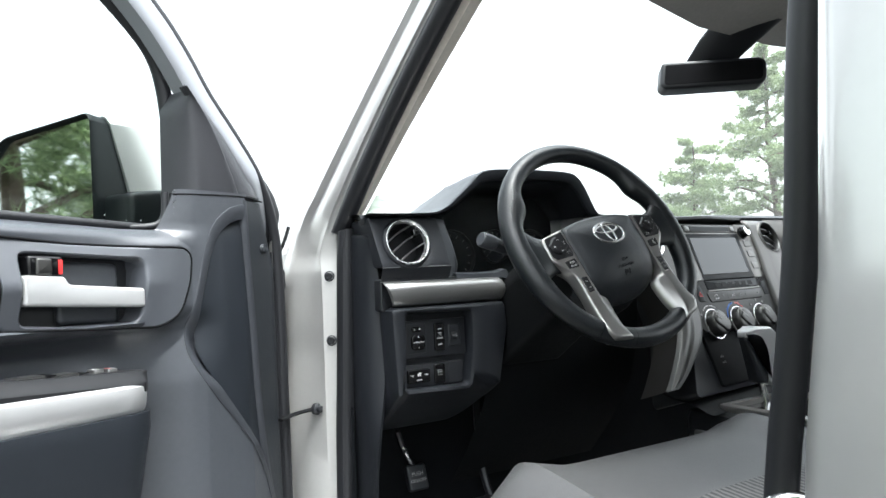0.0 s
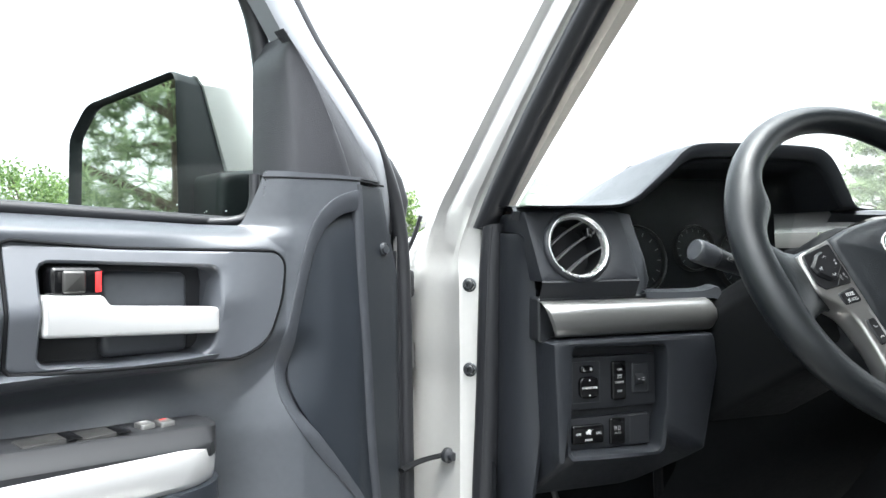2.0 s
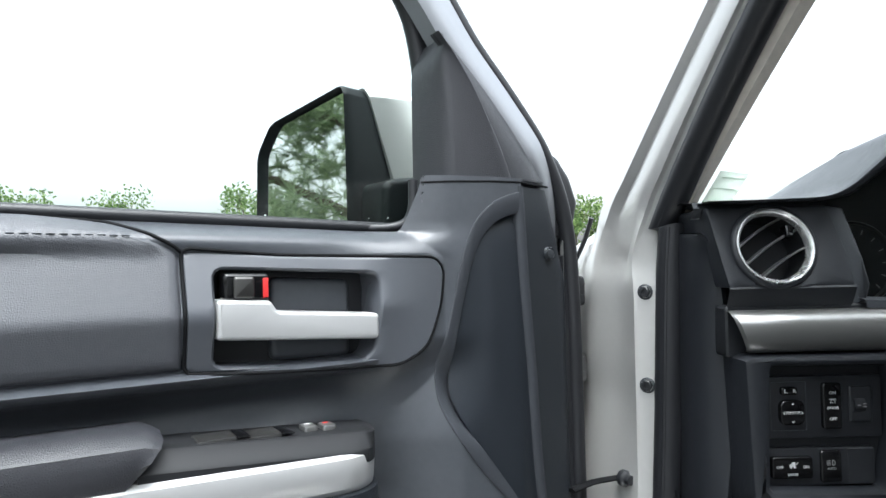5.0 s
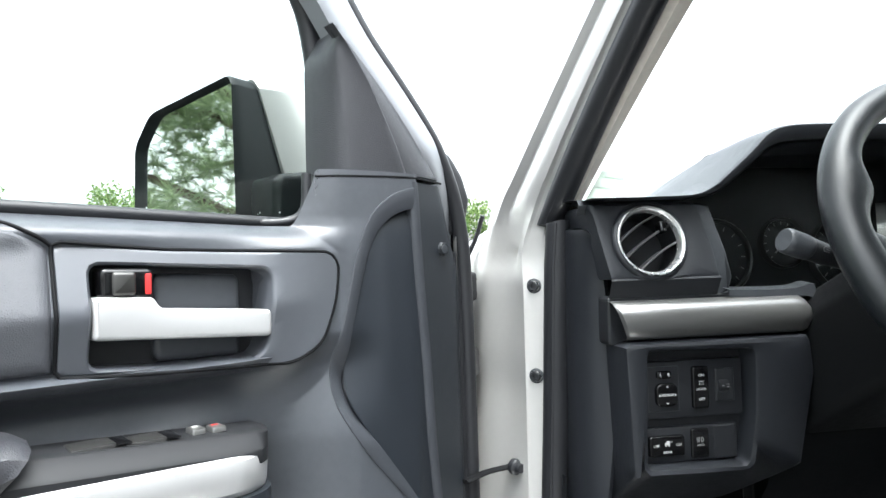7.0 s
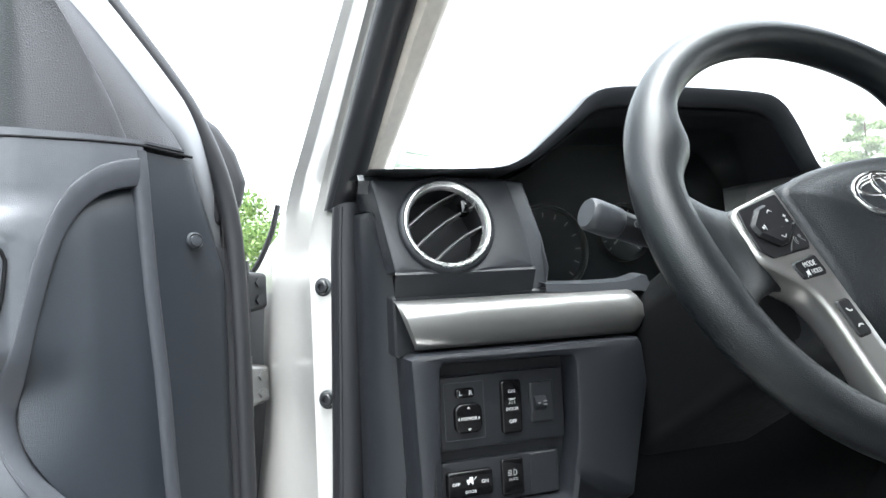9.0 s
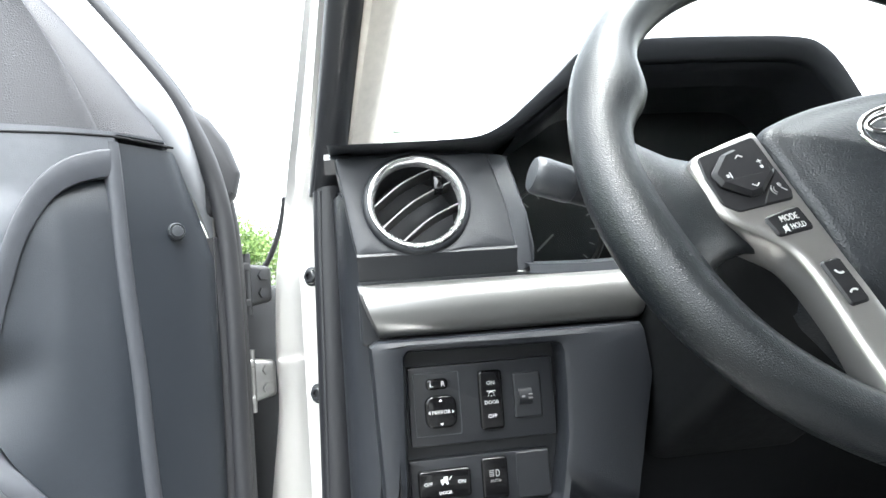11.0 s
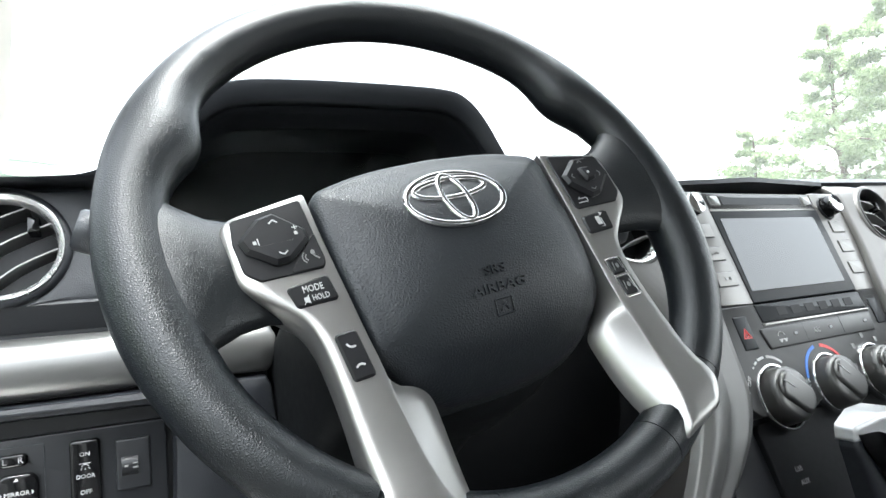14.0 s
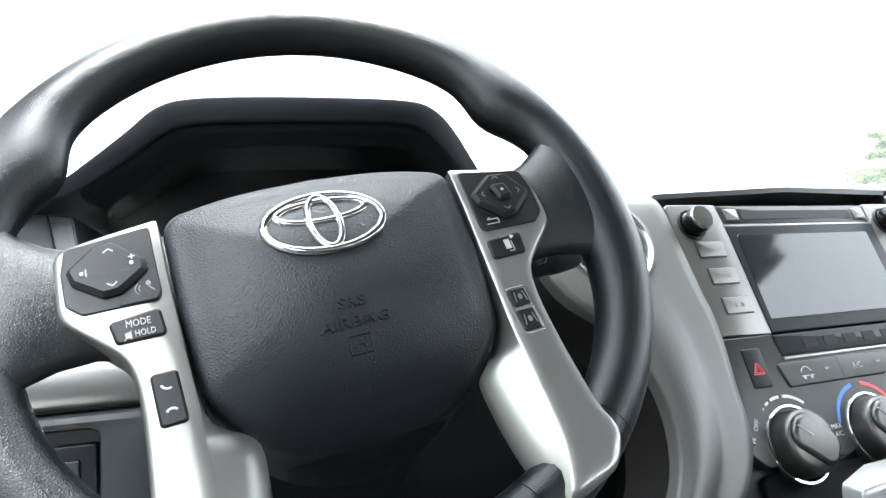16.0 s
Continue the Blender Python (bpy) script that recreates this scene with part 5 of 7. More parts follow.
def rim_arc(d0, d1, n):
    loops = []
    for i in range(n + 1):
        d = d0 + (d1 - d0) * i / n
        g = grip(d)
        tr, tc = 0.0158 + g, 0.0165 + 0.3 * g
        loop = []
        for j in range(20):
            t = 2 * math.pi * j / 20
            r = RR - 0.9 * g + tr * math.cos(t)
            loop.append((r * math.cos(radians(d)), r * math.sin(radians(d)), tc * math.sin(t)))
        loops.append(loop)
    return rings(bmesh.new(), loops)


part("rim", rim_arc(-52, 232, 110), M_WHEEL, wheel, "black grained rim")
part("lower_rim", rim_arc(-108, -72, 24), M_WHEEL, wheel, "black grained lower rim")
for s in (-1, 1):
    # rim section carried by the silver spoke's end
    part("rim_joint", rim_arc(-90 + s * 18.2, -90 + s * 37.8, 14), M_WHEEL, wheel)
    # side spoke, black, from rim to the key bezel
    secs = []
    for x, v0, v1, c, t in ((0.168, -0.060, 0.062, 0.002, 0.0115), (0.158, -0.052, 0.048, 0.0035, 0.0112), (0.148, -0.045, 0.037, 0.0030, 0.0108), (0.136, -0.040, 0.029, 0.0005, 0.010), (0.120, -0.037, 0.025, -0.004, 0.010), (0.08, -0.045, 0.03, -0.010, 0.012)):
        secs.append([(s * x, (v0 + v1) / 2 + (v1 - v0) / 2 * math.cos(q), c + t * math.sin(q)) for q in (2 * math.pi * j / 24 for j in range(24))])
    part("side_spoke", rings(bmesh.new(), secs), M_WHEEL, wheel, "black grained side spoke")

# airbag cover
cover = rounded([(-0.0815, 0.0285), (-0.045, 0.0375), (0.0, 0.0395), (0.045, 0.0375), (0.0815, 0.0285), (0.0805, -0.02), (0.0770, -0.072), (0.0600, -0.106), (0.0420, -0.122), (0.0, -0.127), (-0.0420, -0.122), (-0.0600, -0.106), (-0.0770, -0.072), (-0.0805, -0.02)], [0.013, 0.2, 0.2, 0.2, 0.013, 0.3, 0.04, 0.06, 0.04, 0.15, 0.04, 0.06, 0.04, 0.3], 7)
cover = resample(ccw([(a, b if b > -0.072 else -0.072 + 0.64 * (b + 0.072)) for a, b in cover]), 140)
CTOP, CDOME = 0.0130, 0.0130


def tuck(bm):
    """Lower half of the cover falls away from the driver."""
    for v in bm.verts:
        v.co.z -= 3.8 * max(0.0, -0.03 - v.co.y) ** 2 + 14.0 * max(0.0, -0.078 - v.co.y) ** 2
    return bm



pad_w = part("airbag_cover", tuck(plate(cover, -0.045, CTOP, 0.0085, 5, dome=CDOME, steps=14)), M_PAD, wheel, "black grained airbag cover", angle=70)
part("hub_back", plate(ellipse(0, -0.03, 0.085, 0.085, 40), -0.075, -0.03, 0.015, 4), M_LOWSHADE, wheel)


COVER_TOP = inset(cover, 0.0085)


def cover_height(a, b):
    top = COVER_TOP
    cx, cy = sum(p[0] for p in top) / len(top), sum(p[1] for p in top) / len(top)
    at = math.atan2(b - cy, a - cx)
    edge = min(top, key=lambda p: abs((math.atan2(p[1] - cy, p[0] - cx) - at + math.pi) % (2 * math.pi) - math.pi))
    s = math.hypot(a - cx, b - cy) / math.hypot(edge[0] - cx, edge[1] - cy)
    return CTOP + CDOME * max(0, 1 - s * s) ** 0.8 - 3.8 * max(0.0, -0.03 - b) ** 2


# badge: three plain chrome ovals in a shallow dish
def oval_ring(a, b, rx, ry, w, c, turn=0.0, n=64, wy=0.85):
    return sweep([(p, q, c + 0.001) for p, q in ellipse(a, b, rx - w / 2, ry - w * wy / 2, n, turn)], w / 2, 12, closed=True)


EA, EB, EC = -0.0018, -0.0010, 0.0205
LEAN = pose(0, 0, 0, 11, 0, 0)


def badge(bm):
    bm.transform(Matrix.Translation((EA, EB, EC)) @ LEAN.inverted())
    return bm


em = part("badge", badge(oval_ring(0, 0, 0.0340, 0.0224, 0.0050, 0.001)), M_BADGE, pad_w, "chrome oval badge")
part("badge_oval", badge(oval_ring(0, 0, 0.0102, 0.0200, 0.0046, 0.0014, wy=0.6)), M_BADGE, em)
part("badge_oval", badge(oval_ring(0, 0.0080, 0.0265, 0.0092, 0.0050, 0.0008, wy=0.7)), M_BADGE, em)
part("badge_dish", badge(plate(ellipse(0, 0, 0.0352, 0.0240, 64), -0.010, -0.0012, 0.0012, 2)), M_PAD, em)
def on_cover(bm):
    for v in bm.verts:
        v.co.z += cover_height(v.co.x, v.co.y)
    return bm


for text, b, size, q in (("SRS", -0.0505, 0.0072, 1.3), ("AIRBAG", -0.0600, 0.0072, 1.42)):
    part("moulded_lettering", on_cover(words(text, size, Matrix.Translation((-0.002, b, 0.0007)), 0.0007, squeeze=q)), M_PAD, pad_w)
part("moulded_symbol", on_cover(flatprint([bar(-0.0075, -0.0660, -0.0075, -0.0740, 0.0008), bar(0.0035, -0.0660, 0.0035, -0.0740, 0.0008), bar(-0.0075, -0.0660, 0.0035, -0.0660, 0.0008), bar(-0.0075, -0.0740, 0.0035, -0.0740, 0.0008), arc(-0.002, -0.072, 0.0018, 0.0028, 0, 180, 8), ellipse(-0.002, -0.0685, 0.0012, 0.0012, 8)], Matrix.Translation((0, 0, 0.0002)), 0.0007)), M_PAD, pad_w)


# silver spokes with their keys
def mirrored(pts, s):
    return [(s * a, b) for a, b in pts]


def key_w(name, pts, c, parent, material=None, h=0.003, label="", b=0.0012, dome=0.0, steps=0):
    return part(name, plate(pts, c - 0.006, c + h, b, 1, dome=dome, steps=steps), material or M_KEY, parent, label)


def spoke(s):
    # rows down the spoke: inner face edge, outer face edge, face height, inner facet (across, depth), outer wall depth
    rows = (((0.0835, 0.0282), (0.1270, 0.0198), 0.0098, (0.001, 0.020), 0.016), ((0.0832, 0.0240), (0.1312, 0.0145), 0.0108, (0.001, 0.020), 0.018), ((0.0828, 0.0), (0.1318, -0.004), 0.0110, (0.001, 0.020), 0.020), ((0.0820, -0.020), (0.1312, -0.0165), 0.0110, (0.001, 0.020), 0.022), ((0.0815, -0.030), (0.1265, -0.0245), 0.0110, (0.001, 0.020), 0.022), ((0.0810, -0.040), (0.1155, -0.0355), 0.0110, (0.001, 0.020), 0.021),
            ((0.0806, -0.050), (0.1065, -0.0460), 0.0110, (0.001, 0.020), 0.020), ((0.0800, -0.062), (0.1030, -0.0590), 0.0110, (0.001, 0.020), 0.019), ((0.0792, -0.075), (0.1022, -0.0740), 0.0112, (0.002, 0.020), 0.018), ((0.0790, -0.0855), (0.1024, -0.0870), 0.0114, (0.0090, 0.020), 0.017), ((0.0790, -0.0940), (0.1028, -0.0980), 0.0118, (0.0160, 0.0124), 0.017), ((0.0788, -0.1030), (0.1032, -0.1080), 0.0124, (0.0223, 0.0130), 0.018), ((0.0784, -0.115), (0.1036, -0.1200), 0.0134, (0.0222, 0.0136), 0.020),
            ((0.0776, -0.130), (0.1042, -0.1320), 0.0154, (0.0196, 0.0149), 0.022), ((0.0760, -0.143), (0.1055, -0.1400), 0.0175, (0.0162, 0.0143), 0.025), ((0.0735, -0.152), (0.1055, -0.1480), 0.0190, (0.0123, 0.0124), 0.026), ((0.0708, -0.160), (0.1020, -0.1550), 0.0195, (0.0084, 0.0093), 0.026), ((0.0675, -0.168), (0.0960, -0.1625), 0.0192, (0.0043, 0.0062), 0.026), ((0.0655, -0.172), (0.0905, -0.1655), 0.0135, (0.0055, 0.010), 0.010), ((0.0645, -0.1750), (0.0855, -0.1665), 0.0050, (0.0050, 0.008), 0.008), ((0.0640, -0.1740), (0.0840, -0.1650), -0.0040, (0.0050, 0.006), 0.006))
    secs_ = []
    for (ia, ib), (oa, ob_), c, (fa_, fd), wd in rows:
        i_, o_ = Vector((ia, ib)), Vector((oa, ob_))
        w_ = (o_ - i_).normalized()
        n_ = (o_ - i_).length
        q = []
        for d, h in ((-fa_ - 0.0005, c - fd - 0.008), (-fa_, c - fd), (-fa_ * 0.55, c - fd * 0.5), (-0.0004, c - 0.0010), (0.0010, c - 0.0001), (n_ * 0.25, c + 0.0002), (n_ * 0.5, c + 0.0003), (n_ * 0.75, c + 0.0002), (n_ - 0.0026, c - 0.0001), (n_ - 0.0008, c - 0.0012), (n_ + 0.0004, c - 0.0030), (n_ + 0.0010, c - wd), (n_ - 0.004, c - wd - 0.006)):
            p = i_ + w_ * d
            q.append((s * p.x, p.y, h))
        secs_.append(q)
    lines_ = [smooth(list(c_), 3) for c_ in zip(*secs_)]
    sp = part("spoke", strip(lines_[:4], strip(lines_[3:])), M_SATIN, wheel, "satin silver spoke with black keys", angle=85)
    F = 0.0113
    # four-way pad in its surround
    sur = ccw(rounded(mirrored([(0.0868, 0.0240), (0.1262, 0.0178), (0.1285, 0.004), (0.1277, -0.0138), (0.1210, -0.0202), (0.0875, -0.0200), (0.0858, -0.0165)], s), [0.002, 0.003, 0.004, 0.005, 0.004, 0.003, 0.003], 4))
    su_ = key_w("key_surround", sur, F, sp, M_KEY, 0.0008, "black key surround", 0.0006)
    top = F + 0.0046
    if s < 0:
        hexa = [(-0.1262, 0.0038), (-0.1135, 0.0152), (-0.1045, 0.0172), (-0.0905, 0.0040), (-0.0905, -0.0030), (-0.1030, -0.0130), (-0.1110, -0.0138), (-0.1238, -0.0040)]
        pad_ = key_w("four_way_key", ccw(rounded(hexa, [0.004, 0.003, 0.003, 0.003, 0.002, 0.003, 0.003, 0.002], 4)), F, su_, M_KEY, 0.0044, "black four-way volume key", 0.0022)
        part("symbol", flatprint([bar(-0.1085, 0.0098, -0.1062, 0.0116, 0.0007), bar(-0.1062, 0.0116, -0.1040, 0.0098, 0.0007), bar(-0.1085, -0.0078, -0.1062, -0.0096, 0.0007), bar(-0.1062, -0.0096, -0.1040, -0.0078, 0.0007),
              box2(-0.1195, -0.001, -0.1178, 0.001, 0.0002), bar(-0.1168, -0.0018, -0.1168, 0.0022, 0.0006), box2(-0.0975, 0.0005, -0.0958, 0.0025, 0.0002), bar(-0.0978, 0.0050, -0.0948, 0.0050, 0.0006), bar(-0.0963, 0.0036, -0.0963, 0.0064, 0.0006)], Matrix.Translation((0, 0, F + 0.0045)), 0.0002), M_WHITE, pad_)
        for bb_ in (0.0105, -0.0085):
            part("finger_dot", turned([(0.0034, -0.0004), (0.0028, 0.0003), (0.0, 0.0005)], 16, Matrix.Translation((-0.1062, bb_, F + 0.0040))), M_KEY, pad_)
        vk = key_w("voice_key", ccw(rounded([(-0.0864, 0.0022), (-0.0856, -0.0150), (-0.0880, -0.0196), (-0.1060, -0.0196)], [0.001, 0.003, 0.003, 0.001], 3)), F, su_, M_KEY, 0.0013, "black voice key", 0.0005)
        part("symbol", flatprint([arc(-0.0935, -0.0125, 0.0018, 0.0024, 120, 240, 6), arc(-0.0935, -0.0125, 0.0034, 0.0040, 125, 235, 6), ellipse(-0.0910, -0.0100, 0.0012, 0.0015, 10), bar(-0.0910, -0.0118, -0.0885, -0.0145, 0.0008)], Matrix.Translation((0, 0, F + 0.0014)), 0.0002), M_FAINT, vk)
        mk = key_w("mode_key", ccw(rounded([(-0.0878, -0.0238), (-0.0862, -0.0392), (-0.1085, -0.0392), (-0.1112, -0.0268)], 0.0025, 4)), F, sp, M_KEY, 0.0012, "black key lettered mode and hold")
        part("lettering", words("MODE", 0.0054, Matrix.Translation((-0.0980, -0.0303, F + 0.0016)), 0.0002, squeeze=0.72), M_WHITE, mk)
        part("lettering", words("HOLD", 0.0046, Matrix.Translation((-0.0955, -0.0358, F + 0.0016)), 0.0002, squeeze=0.72), M_WHITE, mk)
        part("symbol", flatprint([box2(-0.1042, -0.0372, -0.1028, -0.0344, 0.0002), [(-0.1028, -0.0372), (-0.1015, -0.0381), (-0.1015, -0.0335), (-0.1028, -0.0344)], bar(-0.1048, -0.0383, -0.1012, -0.0333, 0.0004)], Matrix.Translation((0, 0, F + 0.0013)), 0.0002), M_WHITE, mk)
        pk = key_w("phone_key", ccw(rounded([(-0.0850, -0.0574), (-0.0836, -0.0832), (-0.0958, -0.0836), (-0.0971, -0.0576)], 0.0022, 4)), F, sp, M_KEY, 0.0016, "black twin phone key", 0.0012)
        part("symbol", flatprint([arc(-0.0900, -0.0635, 0.0022, 0.0033, 190, 300, 8), arc(-0.0898, -0.0785, 0.0022, 0.0033, 40, 150, 8)], Matrix.Translation((0, 0, F + 0.0017)), 0.0002), M_WHITE, pk)
    else:
        hexa = [(0.1250, 0.0000), (0.1148, 0.0165), (0.1030, 0.0170), (0.0880, 0.0052), (0.0895, -0.0022), (0.1022, -0.0146), (0.1110, -0.0128)]
        pad_ = key_w("four_way_key", ccw(rounded(hexa, 0.003, 4)), F, su_, M_KEY, 0.0044, "black four-way menu key", 0.0022)
        ck = key_w("centre_key", ccw(rounded([(0.1000, 0.0080), (0.1100, 0.0075), (0.1120, -0.0025), (0.1030, -0.0040)], 0.002, 4)), F + 0.003, pad_, M_KEY, 0.0042, "small raised centre key", 0.0018)
        part("symbol", flatprint([ellipse(0.1060, 0.0022, 0.001, 0.001, 10)], Matrix.Translation((0, 0, F + 0.0073)), 0.0002), M_WHITE, ck)
        part("symbol", flatprint([bar(0.1045, 0.0122, 0.1065, 0.0138, 0.0006), bar(0.1065, 0.0138, 0.1085, 0.0122, 0.0006), bar(0.1165, 0.0035, 0.1182, 0.0015, 0.0006), bar(0.1182, 0.0015, 0.1165, -0.0005, 0.0006), bar(0.0955, 0.0045, 0.0938, 0.0028, 0.0006), bar(0.0938, 0.0028, 0.0955, 0.001, 0.0006), bar(0.1040, -0.0085, 0.1060, -0.0102, 0.0006), bar(0.1060, -0.0102, 0.1080, -0.0085, 0.0006)], Matrix.Translation((0, 0, F + 0.0045)), 0.0002), M_FAINT, pad_)
        part("symbol", flatprint([bar(0.0905, -0.0160, 0.0985, -0.0160, 0.0007), bar(0.0985, -0.0160, 0.0985, -0.0130, 0.0007), bar(0.0985, -0.0130, 0.0918, -0.0130, 0.0007), bar(0.0918, -0.0130, 0.0935, -0.0118, 0.0007)], Matrix.Translation((0, 0, F + 0.0009)), 0.0002), M_WHITE, su_)
        tk = key_w("trip_key", ccw(rounded([(0.0858, -0.0262), (0.0848, -0.0392), (0.1062, -0.0388), (0.1082, -0.0242)], 0.0025, 4)), F, sp, M_KEY, 0.0012, "black page key")
        part("symbol", flatprint([box2(0.0950, -0.0345, 0.0985, -0.0285, 0.0003), bar(0.0995, -0.0362, 0.0995, -0.030, 0.0004), bar(0.0965, -0.0362, 0.0995, -0.0362, 0.0004), [(0.100, -0.0285), (0.1025, -0.027), (0.100, -0.0255)]], Matrix.Translation((0, 0, F + 0.0013)), 0.0002), M_WHITE, tk)
        for b0, b1, k in ((-0.0592, -0.0700, 0.0), (-0.0716, -0.0850, 0.0)):
            lk_ = key_w("lane_key", ccw(rounded([(0.0838, b0), (0.0842, b1), (0.0950, b1), (0.0948, b0)], 0.0015, 3)), F, sp, M_KEY, 0.0012, "small black driver-aid key")
            bm_ = (b0 + b1) / 2
            part("symbol", flatprint([bar(0.0863, bm_ - 0.003, 0.0873, bm_ + 0.003, 0.0005), bar(0.0930, bm_ - 0.003, 0.0920, bm_ + 0.003, 0.0005), ellipse(0.0897, bm_, 0.0012, 0.0018, 10)], Matrix.Translation((0, 0, F + 0.0013)), 0.0002), M_FAINT, lk_)
        fr = ccw(rounded([(0.0826, -0.0580), (0.0830, -0.0862), (0.0963, -0.0862), (0.0960, -0.0580)], 0.002, 3))
        part("key_frame", frame_plate(fr, inset(fr, 0.0009), 0.006, F + 0.0010, 0.0003), M_CHROME, sp)
        part("key_divider", plate(bar(0.0835, -0.0708, 0.0952, -0.0708, 0.0008), 0.006, F + 0.0010, 0.0002, 1), M_CHROME, sp)


spoke(-1)
spoke(1)
part("paddle", plate(ccw(rounded([(0.083, -0.083), (0.0885, -0.055), (0.093, -0.06), (0.09, -0.088)], 0.002)), -0.035, -0.028, 0.001, 2), M_SATINDARK, wheel)

# ---- steering column and stalks ----
COL_M = frame3((-0.41, 0.014, 1.390), (1, 0, 0), (0, math.sin(radians(25)), math.cos(radians(25))))
col = thing("steering_column", COL_M, "black steering column shroud with stalks", "steering column")
secs = []
for c, w, t, b in ((-0.072, 0.055, 0.045, -0.075), (-0.09, 0.062, 0.05, -0.085), (-0.16, 0.07, 0.045, -0.095), (-0.28, 0.075, 0.04, -0.11)):
    secs.append([(p[0], p[1], c) for p in rounded([(-w, b), (w, b), (w * 1.05, t * 0.2), (w * 0.7, t), (-w * 0.7, t), (-w * 1.05, t * 0.2)], 0.018, 4)])
part("shroud", rings(bmesh.new(), secs), M_LOWSHADE, col)


def stalk(p0, p1, label, name):
    a, b = Vector(p0), Vector(p1)
    d = (b - a).normalized()
    n = (b - a).length
    s = part(name, sweep([a + d * n * k for k in (0, 0.3, 0.6, 0.64, 0.8)], [0.007, 0.008, 0.0092, 0.0104, 0.0110], 14), M_BLACK, col, label, local=False)
    part("grip", sweep([a + d * n * k for k in (0.8, 0.81, 0.85, 0.95, 0.985, 1.0)], [0.0108, 0.0118, 0.0122, 0.0124, 0.0120, 0.0104], 24), M_DASHTOP, s, "grey stalk end", local=False)
    mk = frame3(a + d * n * 0.72 + Vector((0, -0.0140, 0.001)), (d.x, d.y, d.z), (0, 0, 1))
    part("symbol", flatprint([bar(-0.002, 0.002 * q, 0.002, 0.002 * q, 0.0006) for q in (-1, 0, 1)] + [arc(0.003, 0, 0.002, 0.0028, -90, 90, 6)], mk), M_FAINT, s, local=False)


stalk((-0.475, 0.085, 1.355), (-0.6085, 0.075, 1.3975), "turn signal stalk with a grey end", "turn_stalk")
stalk((-0.345, 0.085, 1.355), (-0.225, 0.078, 1.385), "wiper stalk with a grey end", "wiper_stalk")


# ---- centre stack: across, up its face, towards the driver ----
STACK_M = frame3((-0.001, 0.152, 1.317), (0.9935, 0.1138, 0), (-0.0374, 0.3265, 0.9445))
stack = thing("centre_stack", STACK_M, "silver and grey centre stack with a touch screen and climate knobs", "centre stack")


def sp_(name, pts, c0, c1, material, parent=None, label="", b=0.0015, seg=3):
    return part(name, plate(pts, c0, c1, b, seg), material, parent or stack, label)


# backing
sp_("backing", rounded([(-0.085, 0.128), (0.275, 0.128), (0.262, -0.11), (0.235, -0.24), (-0.15, -0.24), (-0.088, -0.11)], 0.01), -0.12, -0.012, M_BLACK)
# strips beside the screen
lst = rounded([(-0.071, 0.122), (-0.008, 0.122), (-0.005, 0.10), (0.0, -0.012), (-0.058, -0.010), (-0.066, 0.05)], [0.006, 0.002, 0, 0.001, 0.001, 0])
rst = rounded([(0.203, 0.122), (0.262, 0.122), (0.259, 0.05), (0.248, -0.012), (0.203, -0.012)], [0.002, 0.006, 0, 0.001, 0.001])
ls = sp_("radio_side", lst, -0.02, 0.002, M_RADIOGREY, label="satin grey key strip beside the screen")
rs_ = sp_("radio_side", rst, -0.02, 0.002, M_RADIOGREY, label="satin grey key strip beside the screen")
for k, b in enumerate((0.074, 0.047, 0.018)):
    kk = sp_("radio_key", box2(-0.050 + 0.003 * k, b - 0.0078, -0.018 + 0.003 * k, b + 0.0078, 0.0012), -0.002, 0.0034, M_RADIOGREY, ls, "small flat grey radio key", 0.0006)
    sp_("key_gap", box2(-0.0508 + 0.003 * k, b - 0.0086, -0.0172 + 0.003 * k, b + 0.0086, 0.0014), -0.002, 0.0022, M_BLACK, ls, b=0.0001, seg=1)
    if k == 1:
        part("lettering", words("HOME", 0.0058, Matrix.Translation((-0.031, b, 0.0036)), 0.0001), M_FAINT, kk)
    if k == 2:
        part("symbol", flatprint([[(-0.031, b - 0.002), (-0.027, b), (-0.031, b + 0.002)], bar(-0.024, b - 0.002, -0.024, b + 0.002, 0.0008), bar(-0.022, b - 0.002, -0.022, b + 0.002, 0.0008)], Matrix.Translation((0, 0, 0.0036))), M_FAINT, kk)
    sp_("radio_key", box2(0.218 - 0.001 * k, b - 0.0078, 0.246 - 0.001 * k, b + 0.0078, 0.0012), -0.002, 0.0034, M_RADIOGREY, rs_, "small flat grey radio key", 0.0006)
    sp_("key_gap", box2(0.2172 - 0.001 * k, b - 0.0086, 0.2468 - 0.001 * k, b + 0.0086, 0.0014), -0.002, 0.0022, M_BLACK, rs_, b=0.0001, seg=1)
# black screen unit
unit = sp_("screen_bezel", rounded([(-0.006, 0.098), (0.204, 0.098), (0.2045, -0.011), (-0.001, -0.011)], 0.002), -0.02, 0.0026, M_PIANO, label="black screen surround")
sp_("screen", rounded([(0.004, 0.088), (0.188, 0.088), (0.188, 0.002), (0.004, 0.002)], 0.002), -0.004, 0.0032, mat("screen_glass", (0.012, 0.015, 0.018), 0.07, vary=0.1, scale=12, rvary=0.05, spec=0.45), unit, "dark touch screen reflecting the sky", 0.0003, 1)
slot = sp_("disc_strip", rounded([(-0.006, 0.121), (0.204, 0.121), (0.204, 0.100), (-0.006, 0.100)], 0.001), -0.02, 0.0012, M_STACKGREY, label="grey disc slot strip")
sp_("disc_slot", box2(0.022, 0.1055, 0.178, 0.1155, 0.001), -0.002, 0.0016, M_PIANO, slot, b=0.0002, seg=1)
for a in (0.0085, 0.191):
    sp_("strip_key", box2(a - 0.0085, 0.104, a + 0.0085, 0.117, 0.001), -0.002, 0.003, M_SATINDARK, slot)
